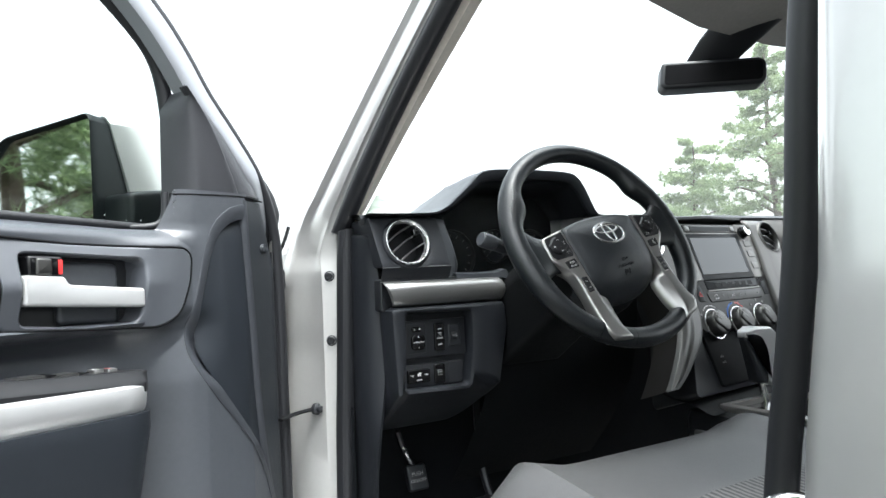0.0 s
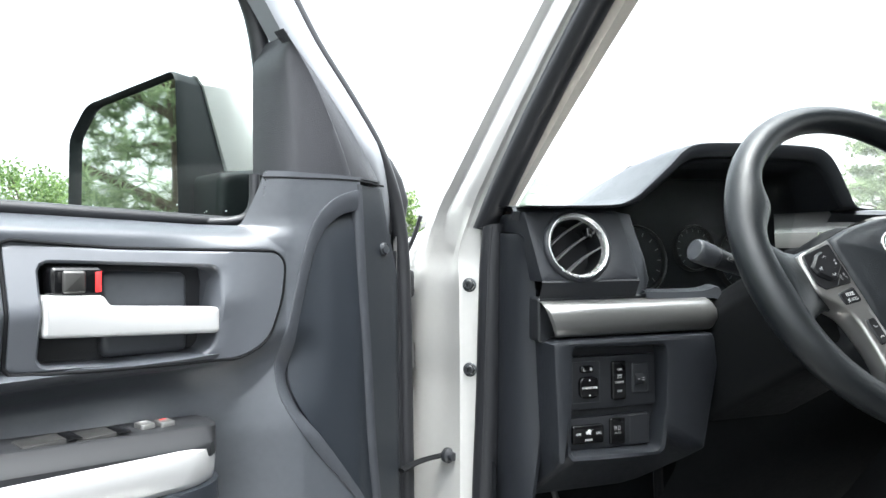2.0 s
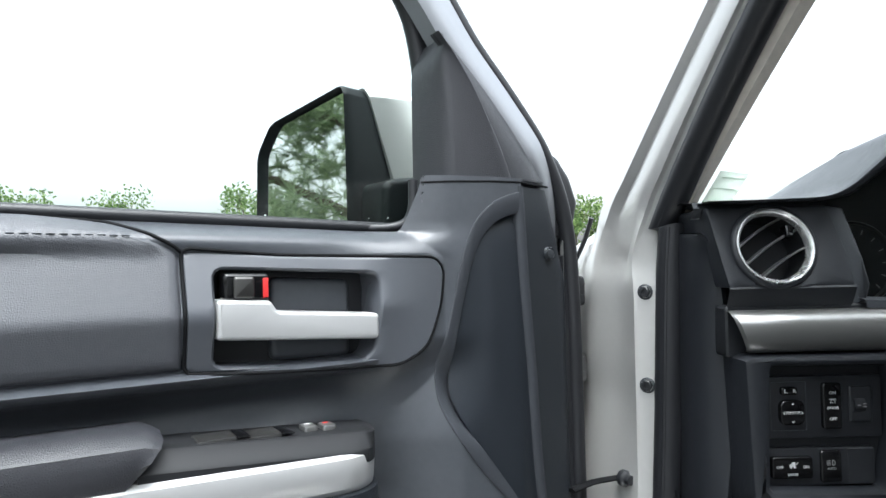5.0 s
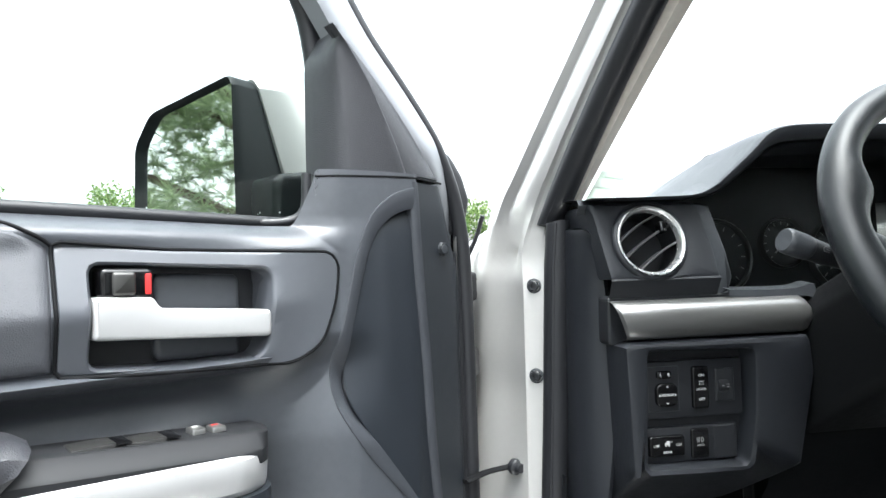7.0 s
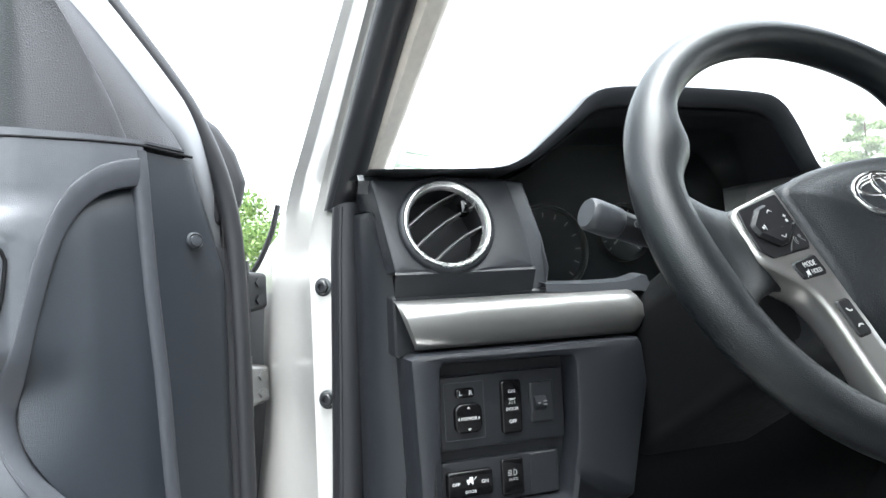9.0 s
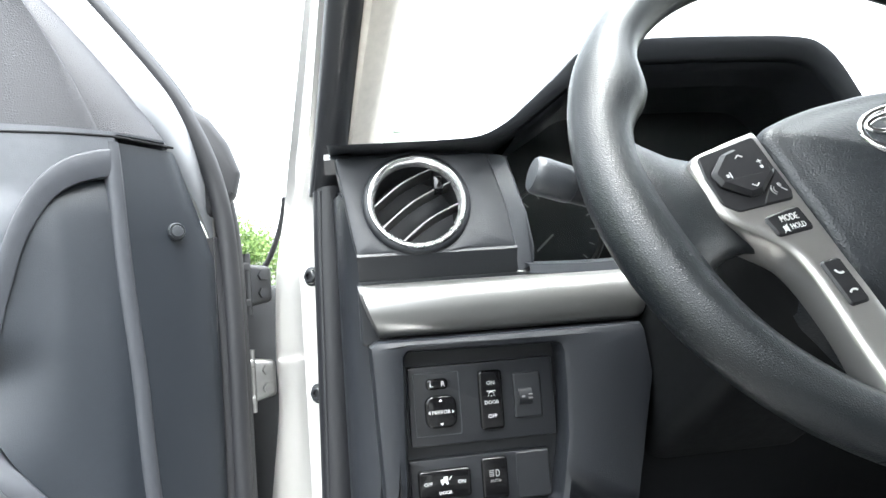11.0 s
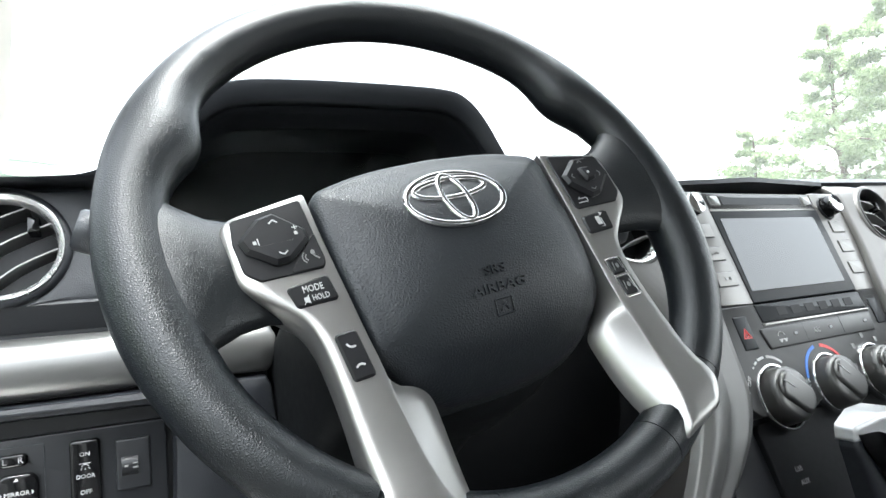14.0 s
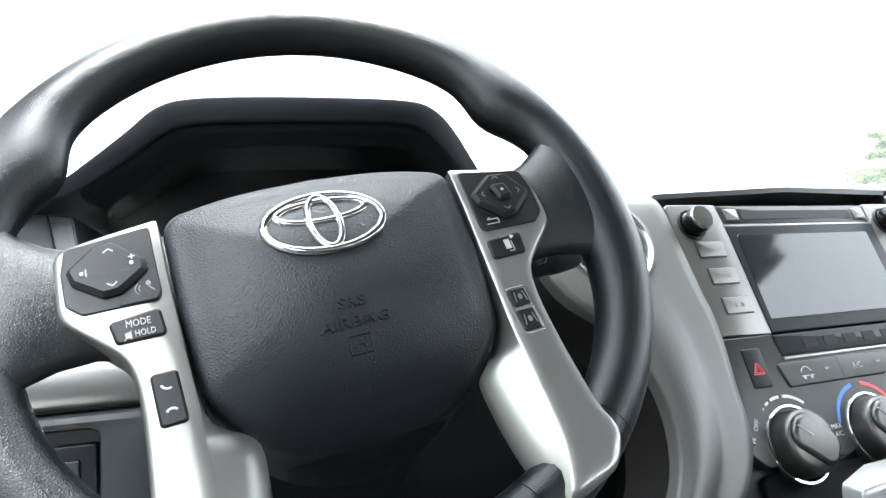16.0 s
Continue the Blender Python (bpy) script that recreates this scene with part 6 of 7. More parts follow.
part("strip_light", plate(box2(-0.006, 0.0975, 0.204, 0.0995, 0.0004), -0.004, 0.003, 0.0005, 2), M_SATIN, slot)


def knob(a, b, r, h, label, name, ridge=True, base=M_CHROME, cap=M_GLOSS, lean=0.0):
    m = Matrix.Translation((a, b, 0.0))
    k = part(name, turned([(r * 1.15, -0.004), (r * 1.15, 0.003), (r * 1.125, 0.0045), (r * 1.07, 0.0045), (r * 1.05, 0.003), (r * 1.04, -0.002)], 56, m), base, stack, label)
    part("knob_body", turned([(r * 0.98, -0.002), (r * 0.95, h * 0.55), (r * 0.92, h * 0.82), (r * 0.86, h * 0.95), (r * 0.76, h), (r * 0.4, h * 1.03), (0.0, h * 1.035)], 48, m), cap, k)
    return k, m


for a in (-0.046, 0.226):
    k, m = knob(a, 0.100, 0.0135, 0.018, "small black radio knob with a bright cap", "radio_knob", base=M_BLACK)
    part("bright_cap", turned([(0.0118, 0.0165), (0.0112, 0.0188), (0.0, 0.0194)], 32, m), M_CHROME, k)
# badge bar: plain bars on gloss black
bb = sp_("badge_bar", rounded([(-0.003, -0.0125), (0.2045, -0.0125), (0.2040, -0.0335), (0.0, -0.0325)], 0.001), -0.02, 0.0030, M_PIANO, label="black badge bar")
for i in range(6):
    part("badge_mark", plate(bar(0.031 + 0.0265 * i, -0.023, 0.048 + 0.0265 * i, -0.023, 0.0095), 0.0020, 0.0033, 0.0001, 1), M_MARK, bb)
part("badge_line", plate(bar(0.0, -0.0348, 0.206, -0.0352, 0.0022), -0.01, 0.0042, 0.0008, 2), M_SATIN, bb)
# climate fascia
fa = rounded([(-0.060, -0.0115), (-0.002, -0.0115), (-0.001, -0.036), (0.206, -0.036), (0.206, -0.0115), (0.249, -0.0115), (0.238, -0.085), (0.224, -0.118), (0.17, -0.107), (0.12, -0.124), (0.075, -0.107), (0.028, -0.124), (-0.02, -0.107), (-0.058, -0.122), (-0.074, -0.108), (-0.070, -0.075)], [0.001, 0.001, 0.001, 0.001, 0.001, 0.001, 0.01, 0.01, 0.03, 0.02, 0.03, 0.02, 0.03, 0.01, 0.006, 0.01], 4)
fas = sp_("climate_fascia", fa, -0.02, 0.002, M_STACKGREY, label="grey climate control fascia")
hz = sp_("hazard_key", box2(-0.0455, -0.0575, -0.0235, -0.0225, 0.0015), -0.004, 0.0030, M_PIANO, fas, "black hazard key with a red triangle")
part("hazard_triangle", flatprint([bar(-0.0405, -0.0455, -0.0285, -0.0455, 0.0009), bar(-0.0405, -0.0455, -0.0345, -0.0355, 0.0009), bar(-0.0285, -0.0455, -0.0345, -0.0355, 0.0009), bar(-0.0375, -0.044, -0.0315, -0.044, 0.0006), bar(-0.0375, -0.044, -0.0345, -0.0385, 0.0006), bar(-0.0315, -0.044, -0.0345, -0.0385, 0.0006)], Matrix.Translation((0, 0, 0.0032))), M_RED, hz)
sp_("passenger_lamp", box2(0.216, -0.0545, 0.236, -0.0225, 0.0015), -0.004, 0.0030, M_PIANO, fas)
row = sp_("climate_keys", rounded([(-0.012, -0.0385), (0.205, -0.0385), (0.200, -0.0605), (-0.006, -0.0605)], 0.003), -0.004, 0.0042, M_STACKGREY, fas, "row of flat climate keys")
for a0 in (0.062, 0.135):
    part("key_gap", plate(bar(a0, -0.060, a0, -0.039, 0.0008), 0.0, 0.0044, 0.0001, 1), M_BLACK, row)
part("lettering", words("A/C", 0.0075, Matrix.Translation((0.084, -0.0495, 0.0044)), 0.0001), M_WHITE, row)
part("symbol", flatprint([arc(0.018, -0.051, 0.006, 0.0068, 20, 160, 8), bar(0.011, -0.0525, 0.026, -0.0525, 0.0008), ellipse(0.014, -0.054, 0.0016, 0.0016, 10), ellipse(0.0225, -0.054, 0.0016, 0.0016, 10)], Matrix.Translation((0, 0, 0.0044))), M_WHITE, row)
for a in (0.044, 0.112, 0.185):
    part("key_lamp", flatprint([box2(a - 0.003, -0.050, a + 0.003, -0.047, 0.0005)], Matrix.Translation((0, 0, 0.0045))), M_GLOSS, row)
KN = ((-0.022, -0.106), (0.074, -0.106), (0.168, -0.106))
for i, (a, b) in enumerate(KN):
    k, m = knob(a, b, 0.0285, 0.0200, "smoky grey metallic climate knob in a chrome ring", "climate_knob", cap=M_SMOKE)
    turn = pose(a, b, 0.0, 0, 0, (-38, -45, -52)[i])
    # raised finger blade across the knob
    bm = plate(rounded([(-0.0235, -0.0150), (0.0235, -0.0150), (0.0235, 0.0150), (-0.0235, 0.0150)], 0.0120, 8), 0.006, 0.0240, 0.0042, 5)
    bm.transform(turn)
    part("finger_grip", bm, M_SMOKE, k, "smoky grey finger grip", angle=60)
    bm = plate(bar(-0.0225, 0.0, -0.006, 0.0, 0.0010), 0.023, 0.0246, 0.0002, 1)
    bm.transform(turn)
    part("pointer", bm, M_WHITE, k)
a, b = KN[0]
fm = Matrix.Translation((0, 0, 0.0023))
part("fan_marks", flatprint([arc(a, b, 0.0385, 0.0385 + w * 0.7, d0, d1, 5) for d0, d1, w in ((128, 124, 0.002), (120, 112, 0.003), (108, 92, 0.0035), (86, 52, 0.004))], fm), M_WHITE, fas)
part("lettering", words("OFF", 0.006, Matrix.Translation((a - 0.0365, b + 0.020, 0.0023)) @ pose(0, 0, 0, 0, 0, 55), 0.0001), M_WHITE, fas)
part("symbol", flatprint([ellipse(a - 0.046 + 0.0022 * math.cos(t), b + 0.009 + 0.0022 * math.sin(t), 0.0018, 0.001, 8, t) for t in (0.3, 1.9, 3.4, 5.0)], fm), M_WHITE, fas)
a, b = KN[1]
part("cold_mark", flatprint([arc(a, b, 0.0390, 0.0425, 165, 100, 12)], fm), M_BLUE, fas)
part("warm_mark", flatprint([arc(a, b, 0.0390, 0.0425, 84, 28, 12)], fm), M_RED, fas)
part("lettering", words("MAX", 0.0058, Matrix.Translation((a - 0.045, b + 0.008, 0.0023)), 0.0001), M_WHITE, fas)
part("lettering", words("A/C", 0.0058, Matrix.Translation((a - 0.045, b + 0.0015, 0.0023)), 0.0001), M_WHITE, fas)
a, b = KN[2]
part("vent_marks", flatprint([box2(a + 0.042 * math.cos(radians(q)) - 0.003, b + 0.042 * math.sin(radians(q)) - 0.003, a + 0.042 * math.cos(radians(q)) + 0.003, b + 0.042 * math.sin(radians(q)) + 0.003, 0.001) for q in (165, 130, 92, 56, 22)], fm), M_FAINT, fas)
# sockets low on the stack
us = sp_("socket_panel", rounded([(-0.065, -0.125), (0.21, -0.125), (0.20, -0.23), (-0.06, -0.23)], 0.008), -0.02, -0.006, M_LOWSHADE)
part("lettering", words("USB", 0.0065, Matrix.Translation((-0.030, -0.172, -0.0055)), 0.0001), M_FAINT, us)
part("lettering", words("AUX", 0.0065, Matrix.Translation((-0.028, -0.184, -0.0055)), 0.0001), M_FAINT, us)

# silver wings that sweep down either side
def wing(side, rows, label, hole_at):
    lines = []
    for outb, edge, inn, b, c0, c1 in rows:
        d = 1 if side > 0 else -1
        lines.append([(outb, b, c0 - 0.07), (outb, b, c0 - 0.012), (outb - d * 0.004, b, c0 - 0.003), (outb - d * 0.010, b, c0), ((outb + edge) / 2, b, (c0 + c1) / 2 + 0.004), (edge, b, c1), (inn + d * 0.002, b, c1 - 0.001), (inn, b, c1 - 0.004), (inn, b, c1 - 0.03)])
    lines = [[tuple(q) for q in col_] for col_ in zip(*[smooth(c, 4) for c in zip(*lines)])]
    curve = lambda q, t: tuple(2 * (t - 0.5) * (t - 1) * a_ + 4 * t * (1 - t) * b_ + 2 * t * (t - 0.5) * c_ for a_, b_, c_ in zip(q[3], q[4], q[5]))
    lines = [list(q[:3]) + [curve(q, t) for t in np.linspace(0, 1, 9)] + list(q[6:]) for q in lines]
    bm_ = strip([q[1:] for q in lines])
    bmesh.ops.subdivide_edges(bm_, edges=bm_.edges[:], cuts=3, use_grid_fill=True)
    va, vb = hole_at
    bmesh.ops.delete(bm_, geom=[f for f in bm_.faces if math.hypot(f.calc_center_median().x - va, f.calc_center_median().y - vb) < 0.0385], context="FACES")
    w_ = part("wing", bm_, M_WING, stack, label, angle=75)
    part("wing_side", strip([q[:2] for q in lines]), M_WINGSHADE, stack, "side of the wing, its silver darkened for shade")
    return w_


wing(-1, ((-0.218, -0.12, -0.075, 0.138, -0.02, -0.006), (-0.222, -0.12, -0.073, 0.122, -0.01, 0.004), (-0.222, -0.115, -0.070, 0.09, -0.004, 0.006), (-0.205, -0.11, -0.066, 0.04, 0.0, 0.007), (-0.162, -0.10, -0.062, 0.0, 0.004, 0.008), (-0.147, -0.10, -0.068, -0.05, 0.01, 0.010), (-0.156, -0.11, -0.076, -0.10, 0.016, 0.012), (-0.185, -0.14, -0.108, -0.14, 0.02, 0.014), (-0.238, -0.20, -0.180, -0.19, 0.024, 0.016), (-0.268, -0.245, -0.228, -0.216, 0.024, 0.016)), "broad satin silver wing of the centre stack", (-0.148, 0.080))
wing(1, ((0.405, 0.31, 0.268, 0.138, -0.02, -0.006), (0.410, 0.31, 0.266, 0.122, -0.01, 0.004), (0.410, 0.305, 0.263, 0.09, -0.004, 0.006), (0.39, 0.30, 0.26, 0.04, 0.0, 0.007), (0.362, 0.29, 0.252, 0.0, 0.002, 0.008), (0.338, 0.28, 0.247, -0.05, 0.006, 0.010), (0.326, 0.28, 0.242, -0.10, 0.010, 0.012), (0.33, 0.285, 0.25, -0.14, 0.014, 0.014), (0.35, 0.32, 0.285, -0.19, 0.018, 0.016), (0.37, 0.35, 0.31, -0.24, 0.02, 0.016)), "broad satin silver wing of the centre stack", (0.338, 0.088))
air_vent(STACK_M @ Matrix.Translation((0.338, 0.088, 0.004)) @ pose(0, 0, 0, 0, 0, -8), 0.037, (-0.5, 0.0, 0.5), "round centre vent set in a silver wing", -10, 0.03, M_STACKGREY, M_WING)
air_vent(STACK_M @ Matrix.Translation((-0.148, 0.080, 0.004)) @ pose(0, 0, 0, 0, -6, 8), 0.037, (-0.5, 0.0, 0.5), "round centre vent set in a silver wing", 10, 0.03, M_BRIGHT, M_WING)
# visor over the radio
part("radio_visor", strip([[(-0.086, 0.118, -0.02), (-0.07, 0.132, -0.006), (0.1, 0.138, 0.0), (0.262, 0.138, -0.006), (0.278, 0.12, -0.02)], [(-0.086, 0.124, -0.02), (-0.07, 0.137, -0.004), (0.1, 0.143, 0.002), (0.262, 0.143, -0.004), (0.278, 0.126, -0.02)], [(-0.11, 0.13, -0.10), (-0.09, 0.142, -0.10), (0.1, 0.148, -0.10), (0.28, 0.145, -0.10), (0.30, 0.13, -0.10)]]), M_DASHTOP, stack)
# black sheet set back under the visor, standing in for the shade there
part("visor_shade_backing", plate(rounded([(-0.068, 0.122), (0.262, 0.122), (0.255, 0.144), (-0.063, 0.142)], 0.004), -0.06, -0.035, 0.002, 1), M_BLACK, stack)

# ---- passenger's side of the dash ----
L = [[(x, y, z) for x in (0.38, 0.5, 0.7, 0.85)] for y, z in ((0.30, 1.462), (0.262, 1.452), (0.247, 1.43), (0.245, 1.40), (0.255, 1.37), (0.30, 1.362))]
wpart("passenger_pad", strip(L), M_WING, label="silver-grey passenger dash panel")
wpart("passenger_slot", plate(box2(0.36, 1.31, 0.85, 1.37, 0.004), -0.05, -0.03, 0.002, 1, dashwall(0.245)), M_BLACK)
wpart("passenger_band", strip([[(x, y, z) for x in (0.38, 0.6, 0.85)] for y, z in ((0.28, 1.345), (0.25, 1.342), (0.242, 1.33), (0.245, 1.31), (0.28, 1.305))]), M_SATINDARK)
wpart("glove_box_upper", plate(box2(0.38, 1.22, 0.84, 1.30, 0.01), -0.06, 0.0, 0.006, 3, dashwall(0.25)), M_DASH, label="dark upper glove box door")
wpart("glove_box_lower", plate(box2(0.38, 1.02, 0.84, 1.21, 0.01), -0.06, 0.0, 0.006, 3, dashwall(0.26)), M_DASH, label="dark lower glove box door")


# ---- console, shifter, seat, pedal, mirror ----
con = thing("floor_console", Matrix.Translation((0.08, -0.1, 0.76)), "black floor console with a silver gear plate", "console")
part("console_body", slab(-0.13, -0.62, 0.76, 0.30, 0.12, 1.062, 0.02), M_BLACK, con, local=False)
gp = ccw(box2(-0.105, -0.30, 0.115, 0.055, 0.012))
part("gear_frame", frame_plate(gp, inset(gp, 0.018), 1.058, 1.074, 0.004), M_SATIN, con, "satin silver frame round the shifter gate", local=False)
part("gear_gate", plate(inset(gp, 0.017), 1.055, 1.0645, 0.001, 1), M_GLOSS, con, local=False)
part("console_front", strip([[(x, y, z) for x in (-0.15, 0.08, 0.3)] for y, z in ((0.03, 1.062), (0.07, 1.075), (0.13, 1.082), (0.18, 1.10))]), M_LOWSHADE, con, local=False)
part("side_handle", plate(rounded([(-0.178, 0.98), (-0.165, 1.035), (-0.145, 1.03), (-0.15, 0.975)], 0.004), 0, 0.03, 0.004, 2, dashwall(0.06)), M_SATINDARK, con, local=False)
sh = thing("gear_shifter", Matrix.Translation((-0.03, 0.0, 1.066)), "automatic shifter with a satin silver cap and dark grip", "gear shifter")
part("lever", sweep(smooth([(-0.008, 0.03, 1.06), (-0.012, 0.034, 1.09), (-0.015, 0.037, 1.125)]), [0.008] * 9, 12), M_CHROME, sh, local=False)
blk = rounded([(-0.086, 1.206), (-0.080, 1.218), (-0.008, 1.219), (0.004, 1.114), (-0.042, 1.118)], [0.006, 0.006, 0.012, 0.008, 0.014], 4)


def taper(bm):
    """The grip narrows, seen from above, towards its free end."""
    for v in bm.verts:
        k = min(1, max(0, (v.co.x + 0.105) / 0.08))
        v.co.y = 0.012 + (v.co.y - 0.012) * (0.25 + 0.75 * k)
    return bm


part("grip", taper(plate(blk, -0.0385, -0.0045, 0.009, 5, dashwall(0.012))), M_DASH, sh, "dark grained grip", local=False, angle=60)
capp = rounded([(-0.089, 1.2100), (-0.088, 1.2225), (-0.050, 1.2275), (-0.008, 1.2255), (0.016, 1.208), (0.030, 1.12), (0.024, 1.110), (-0.008, 1.110), (-0.022, 1.12), (-0.028, 1.178), (-0.042, 1.2025), (-0.06, 1.2090)], [0.003, 0.005, 0.01, 0.014, 0.014, 0.006, 0.004, 0.005, 0.004, 0.01, 0.008, 0.004], 5)
part("cap", taper(plate(capp, -0.043, 0.0, 0.0058, 6, dashwall(0.012))), M_HANDLE, sh, "satin silver shifter cap", local=False, angle=70)
sh.matrix_basis = Matrix.Translation((-0.006, 0.0, 1.054))

seat = thing("driver_seat", Matrix.Translation((-0.41, -0.3, 0.76)), "grey vinyl driver's seat with a striped cloth centre", "seat")
secs = []
for i in range(19):
    u = -1 + 2 * i / 18
    x = -0.41 + (0.262 if u > 0 else 0.315) * u
    bol = 0.020 * math.exp(-((abs(u) - 0.80) / 0.16) ** 2) - 0.060 * max(0, (abs(u) - 0.72) / 0.28) ** 2.5
    back = (0.055 if u > 0 else 0.03) * max(0, (abs(u) - 0.6) / 0.4) ** 2.2
    prof = [(-0.61, 0.86), (-0.61, 1.035 + bol), (-0.43, 1.04 + bol), (-0.23, 1.058 + bol), (-0.13, 1.072 + bol), (-0.085, 1.074 + bol), (-0.045 - back, 1.062 + bol), (-0.022 - back, 1.035 + bol * 0.6), (-0.018 - back, 0.99), (-0.03 - back, 0.94), (-0.06, 0.87)]
    secs.append([(x, y, z) for y, z in smooth(prof, 3)])
cush = part("cushion", strip(secs), M_SEAT, seat, "grey vinyl cushion", local=False)


def stripes():
    m = mat("striped_cloth", (0.2, 0.195, 0.19), 0.9, grain=("noise", 900, 0.4, 0.0006))
    n, l = m.node_tree.nodes, m.node_tree.links
    wv, mx, tc = n.new("ShaderNodeTexWave"), n.new("ShaderNodeMix"), n.new("ShaderNodeTexCoord")
    wv.bands_direction = "X"
    wv.inputs["Scale"].default_value, wv.inputs["Distortion"].default_value, wv.inputs["Detail Scale"].default_value = 34, 1.5, 3
    mx.data_type = "RGBA"
    mx.inputs[6].default_value, mx.inputs[7].default_value = (0.06, 0.06, 0.061, 1), (0.2, 0.197, 0.193, 1)
    l.new(tc.outputs["Object"], wv.inputs["Vector"])
    l.new(wv.outputs[1], mx.inputs[0])
    l.new(mx.outputs[2], n["Principled BSDF"].inputs["Base Color"])
    return m


cl_lines = []
for i in range(13):
    x = -0.41 + 0.135 * (-1 + 2 * i / 12)
    cl_lines.append([(x, y, z + 0.006 - 0.008 * abs(-1 + 2 * i / 12) ** 6) for y, z in smooth([(-0.60, 1.038), (-0.48, 1.041), (-0.40, 1.044), (-0.32, 1.050), (-0.24, 1.058)], 5)])
part("cloth_insert", strip(cl_lines), stripes(), cush, "grey striped cloth insert", local=False)
secs = []
for i in range(13):
    u = -1 + 2 * i / 12
    x = -0.41 + 0.25 * u
    b = 0.03 * abs(u) ** 3
    secs.append([(x, y, z) for y, z in smooth([(-0.60, 0.92), (-0.575 + b, 1.02), (-0.62 + b, 1.25), (-0.68 + b, 1.48), (-0.72, 1.52), (-0.76, 1.48), (-0.74, 1.2), (-0.70, 0.92)], 3)])
part("backrest", strip(secs), M_SEAT, seat, "grey vinyl backrest", local=False)

pb = thing("parking_brake_pedal", Matrix.Translation((-0.575, 0.42, 0.93)), "grey foot parking brake pedal with white lettering", "pedal")
pm = frame3((-0.56, 0.43, 0.936), (1, 0, 0), (0, 0.35, 0.94))
bm = plate(box2(-0.022, -0.026, 0.022, 0.026, 0.006), -0.012, 0.0, 0.005, 3)
bm.transform(pm)
pp = part("pedal_pad", bm, M_DASHTOP, pb, local=False)
part("lettering", words("PUSH", 0.011, pm @ Matrix.Translation((0, 0.006, 0.0004)), 0.0002), M_WHITE, pp, local=False)
part("lettering", words("ON/OFF", 0.010, pm @ Matrix.Translation((0, -0.007, 0.0004)), 0.0002), M_WHITE, pp, local=False)
part("pedal_arm", sweep(smooth([(-0.56, 0.44, 0.945), (-0.575, 0.46, 0.99), (-0.592, 0.45, 1.03)]), 0.005, 8), M_STEEL, pb, local=False)
bp_ = thing("brake_pedal", Matrix.Translation((-0.42, 0.33, 0.84)), "black rubber brake pedal in the footwell", "pedal")
bm = plate(box2(-0.06, -0.03, 0.06, 0.03, 0.012), -0.014, 0.0, 0.006, 3)
bm.transform(frame3((-0.43, 0.34, 0.87), (1, 0, 0), (0, 0.5, 0.86)))
part("pedal_pad", bm, M_RUBBER, bp_, local=False)
part("pedal_arm", sweep(smooth([(-0.43, 0.35, 0.87), (-0.43, 0.39, 0.95), (-0.43, 0.40, 1.1)]), 0.008, 8), M_BLACK, bp_, local=False)

rv = thing("rear_view_mirror", Matrix.Translation((0.075, 0.05, 1.8)), "black rear-view mirror hung from the windscreen", "mirror")
RM = frame3((-0.0073, 0.085, 1.7358), (0.80, -0.60, 0.0), (0.08, 0.10, 1.0)) @ Matrix.Scale(0.93, 4)
hs = rounded([(-0.118, -0.030), (0.110, -0.034), (0.118, 0.028), (-0.108, 0.034)], [0.016, 0.02, 0.02, 0.012], 6)
bm = plate(hs, -0.035, 0.006, 0.007, 4)
bm.transform(RM)
hh_ = part("housing", bm, M_BLACK, rv, local=False)
bm = plate(inset(ccw(hs), 0.009), 0.004, 0.0068, 0.0005, 1)
bm.transform(RM)
# black glass: the reflection of the dark cab is put into its colour
part("mirror_glass", bm, mat("cab_dark_mirror_glass", (0.012, 0.012, 0.013), 0.12, 0.0, vary=0.02, rvary=0.01, spec=0.03), hh_, "mirror glass coloured dark for the cab it reflects", local=False)
secs = []
for y, z, w, t in ((0.098, 1.765, 0.052, 0.012), (0.06, 1.80, 0.060, 0.02), (0.01, 1.838, 0.068, 0.02), (-0.08, 1.878, 0.073, 0.02)):
    secs.append([(0.005 + (0.10 - y) * 0.30 + 0.8 * w * math.cos(q), y - 0.6 * w * math.cos(q) + t * 0.3 * math.sin(q), z + t * math.sin(q)) for q in (2 * math.pi * j / 20 for j in range(20))])
part("stalk_cover", rings(bmesh.new(), secs), M_BLACK, rv, "broad black mirror stalk cover", local=False)


# ---- trees ----
def needles(bm, rnd, c, r, n, length, wide):
    for _ in range(n):
        d = Vector((rnd.gauss(0, 1), rnd.gauss(0, 1), rnd.gauss(0.25, 0.8))).normalized()
        s = d.cross(Vector((rnd.gauss(0, 1), rnd.gauss(0, 1), rnd.gauss(0, 1)))).normalized() * wide
        a = c + d * r * rnd.uniform(0.0, 0.3)
        b = c + d * (r * 0.3 + length * rnd.uniform(0.6, 1.1))
        try:
            bm.faces.new([bm.verts.new(a - s), bm.verts.new(a + s), bm.verts.new(b)])
        except ValueError:
            pass


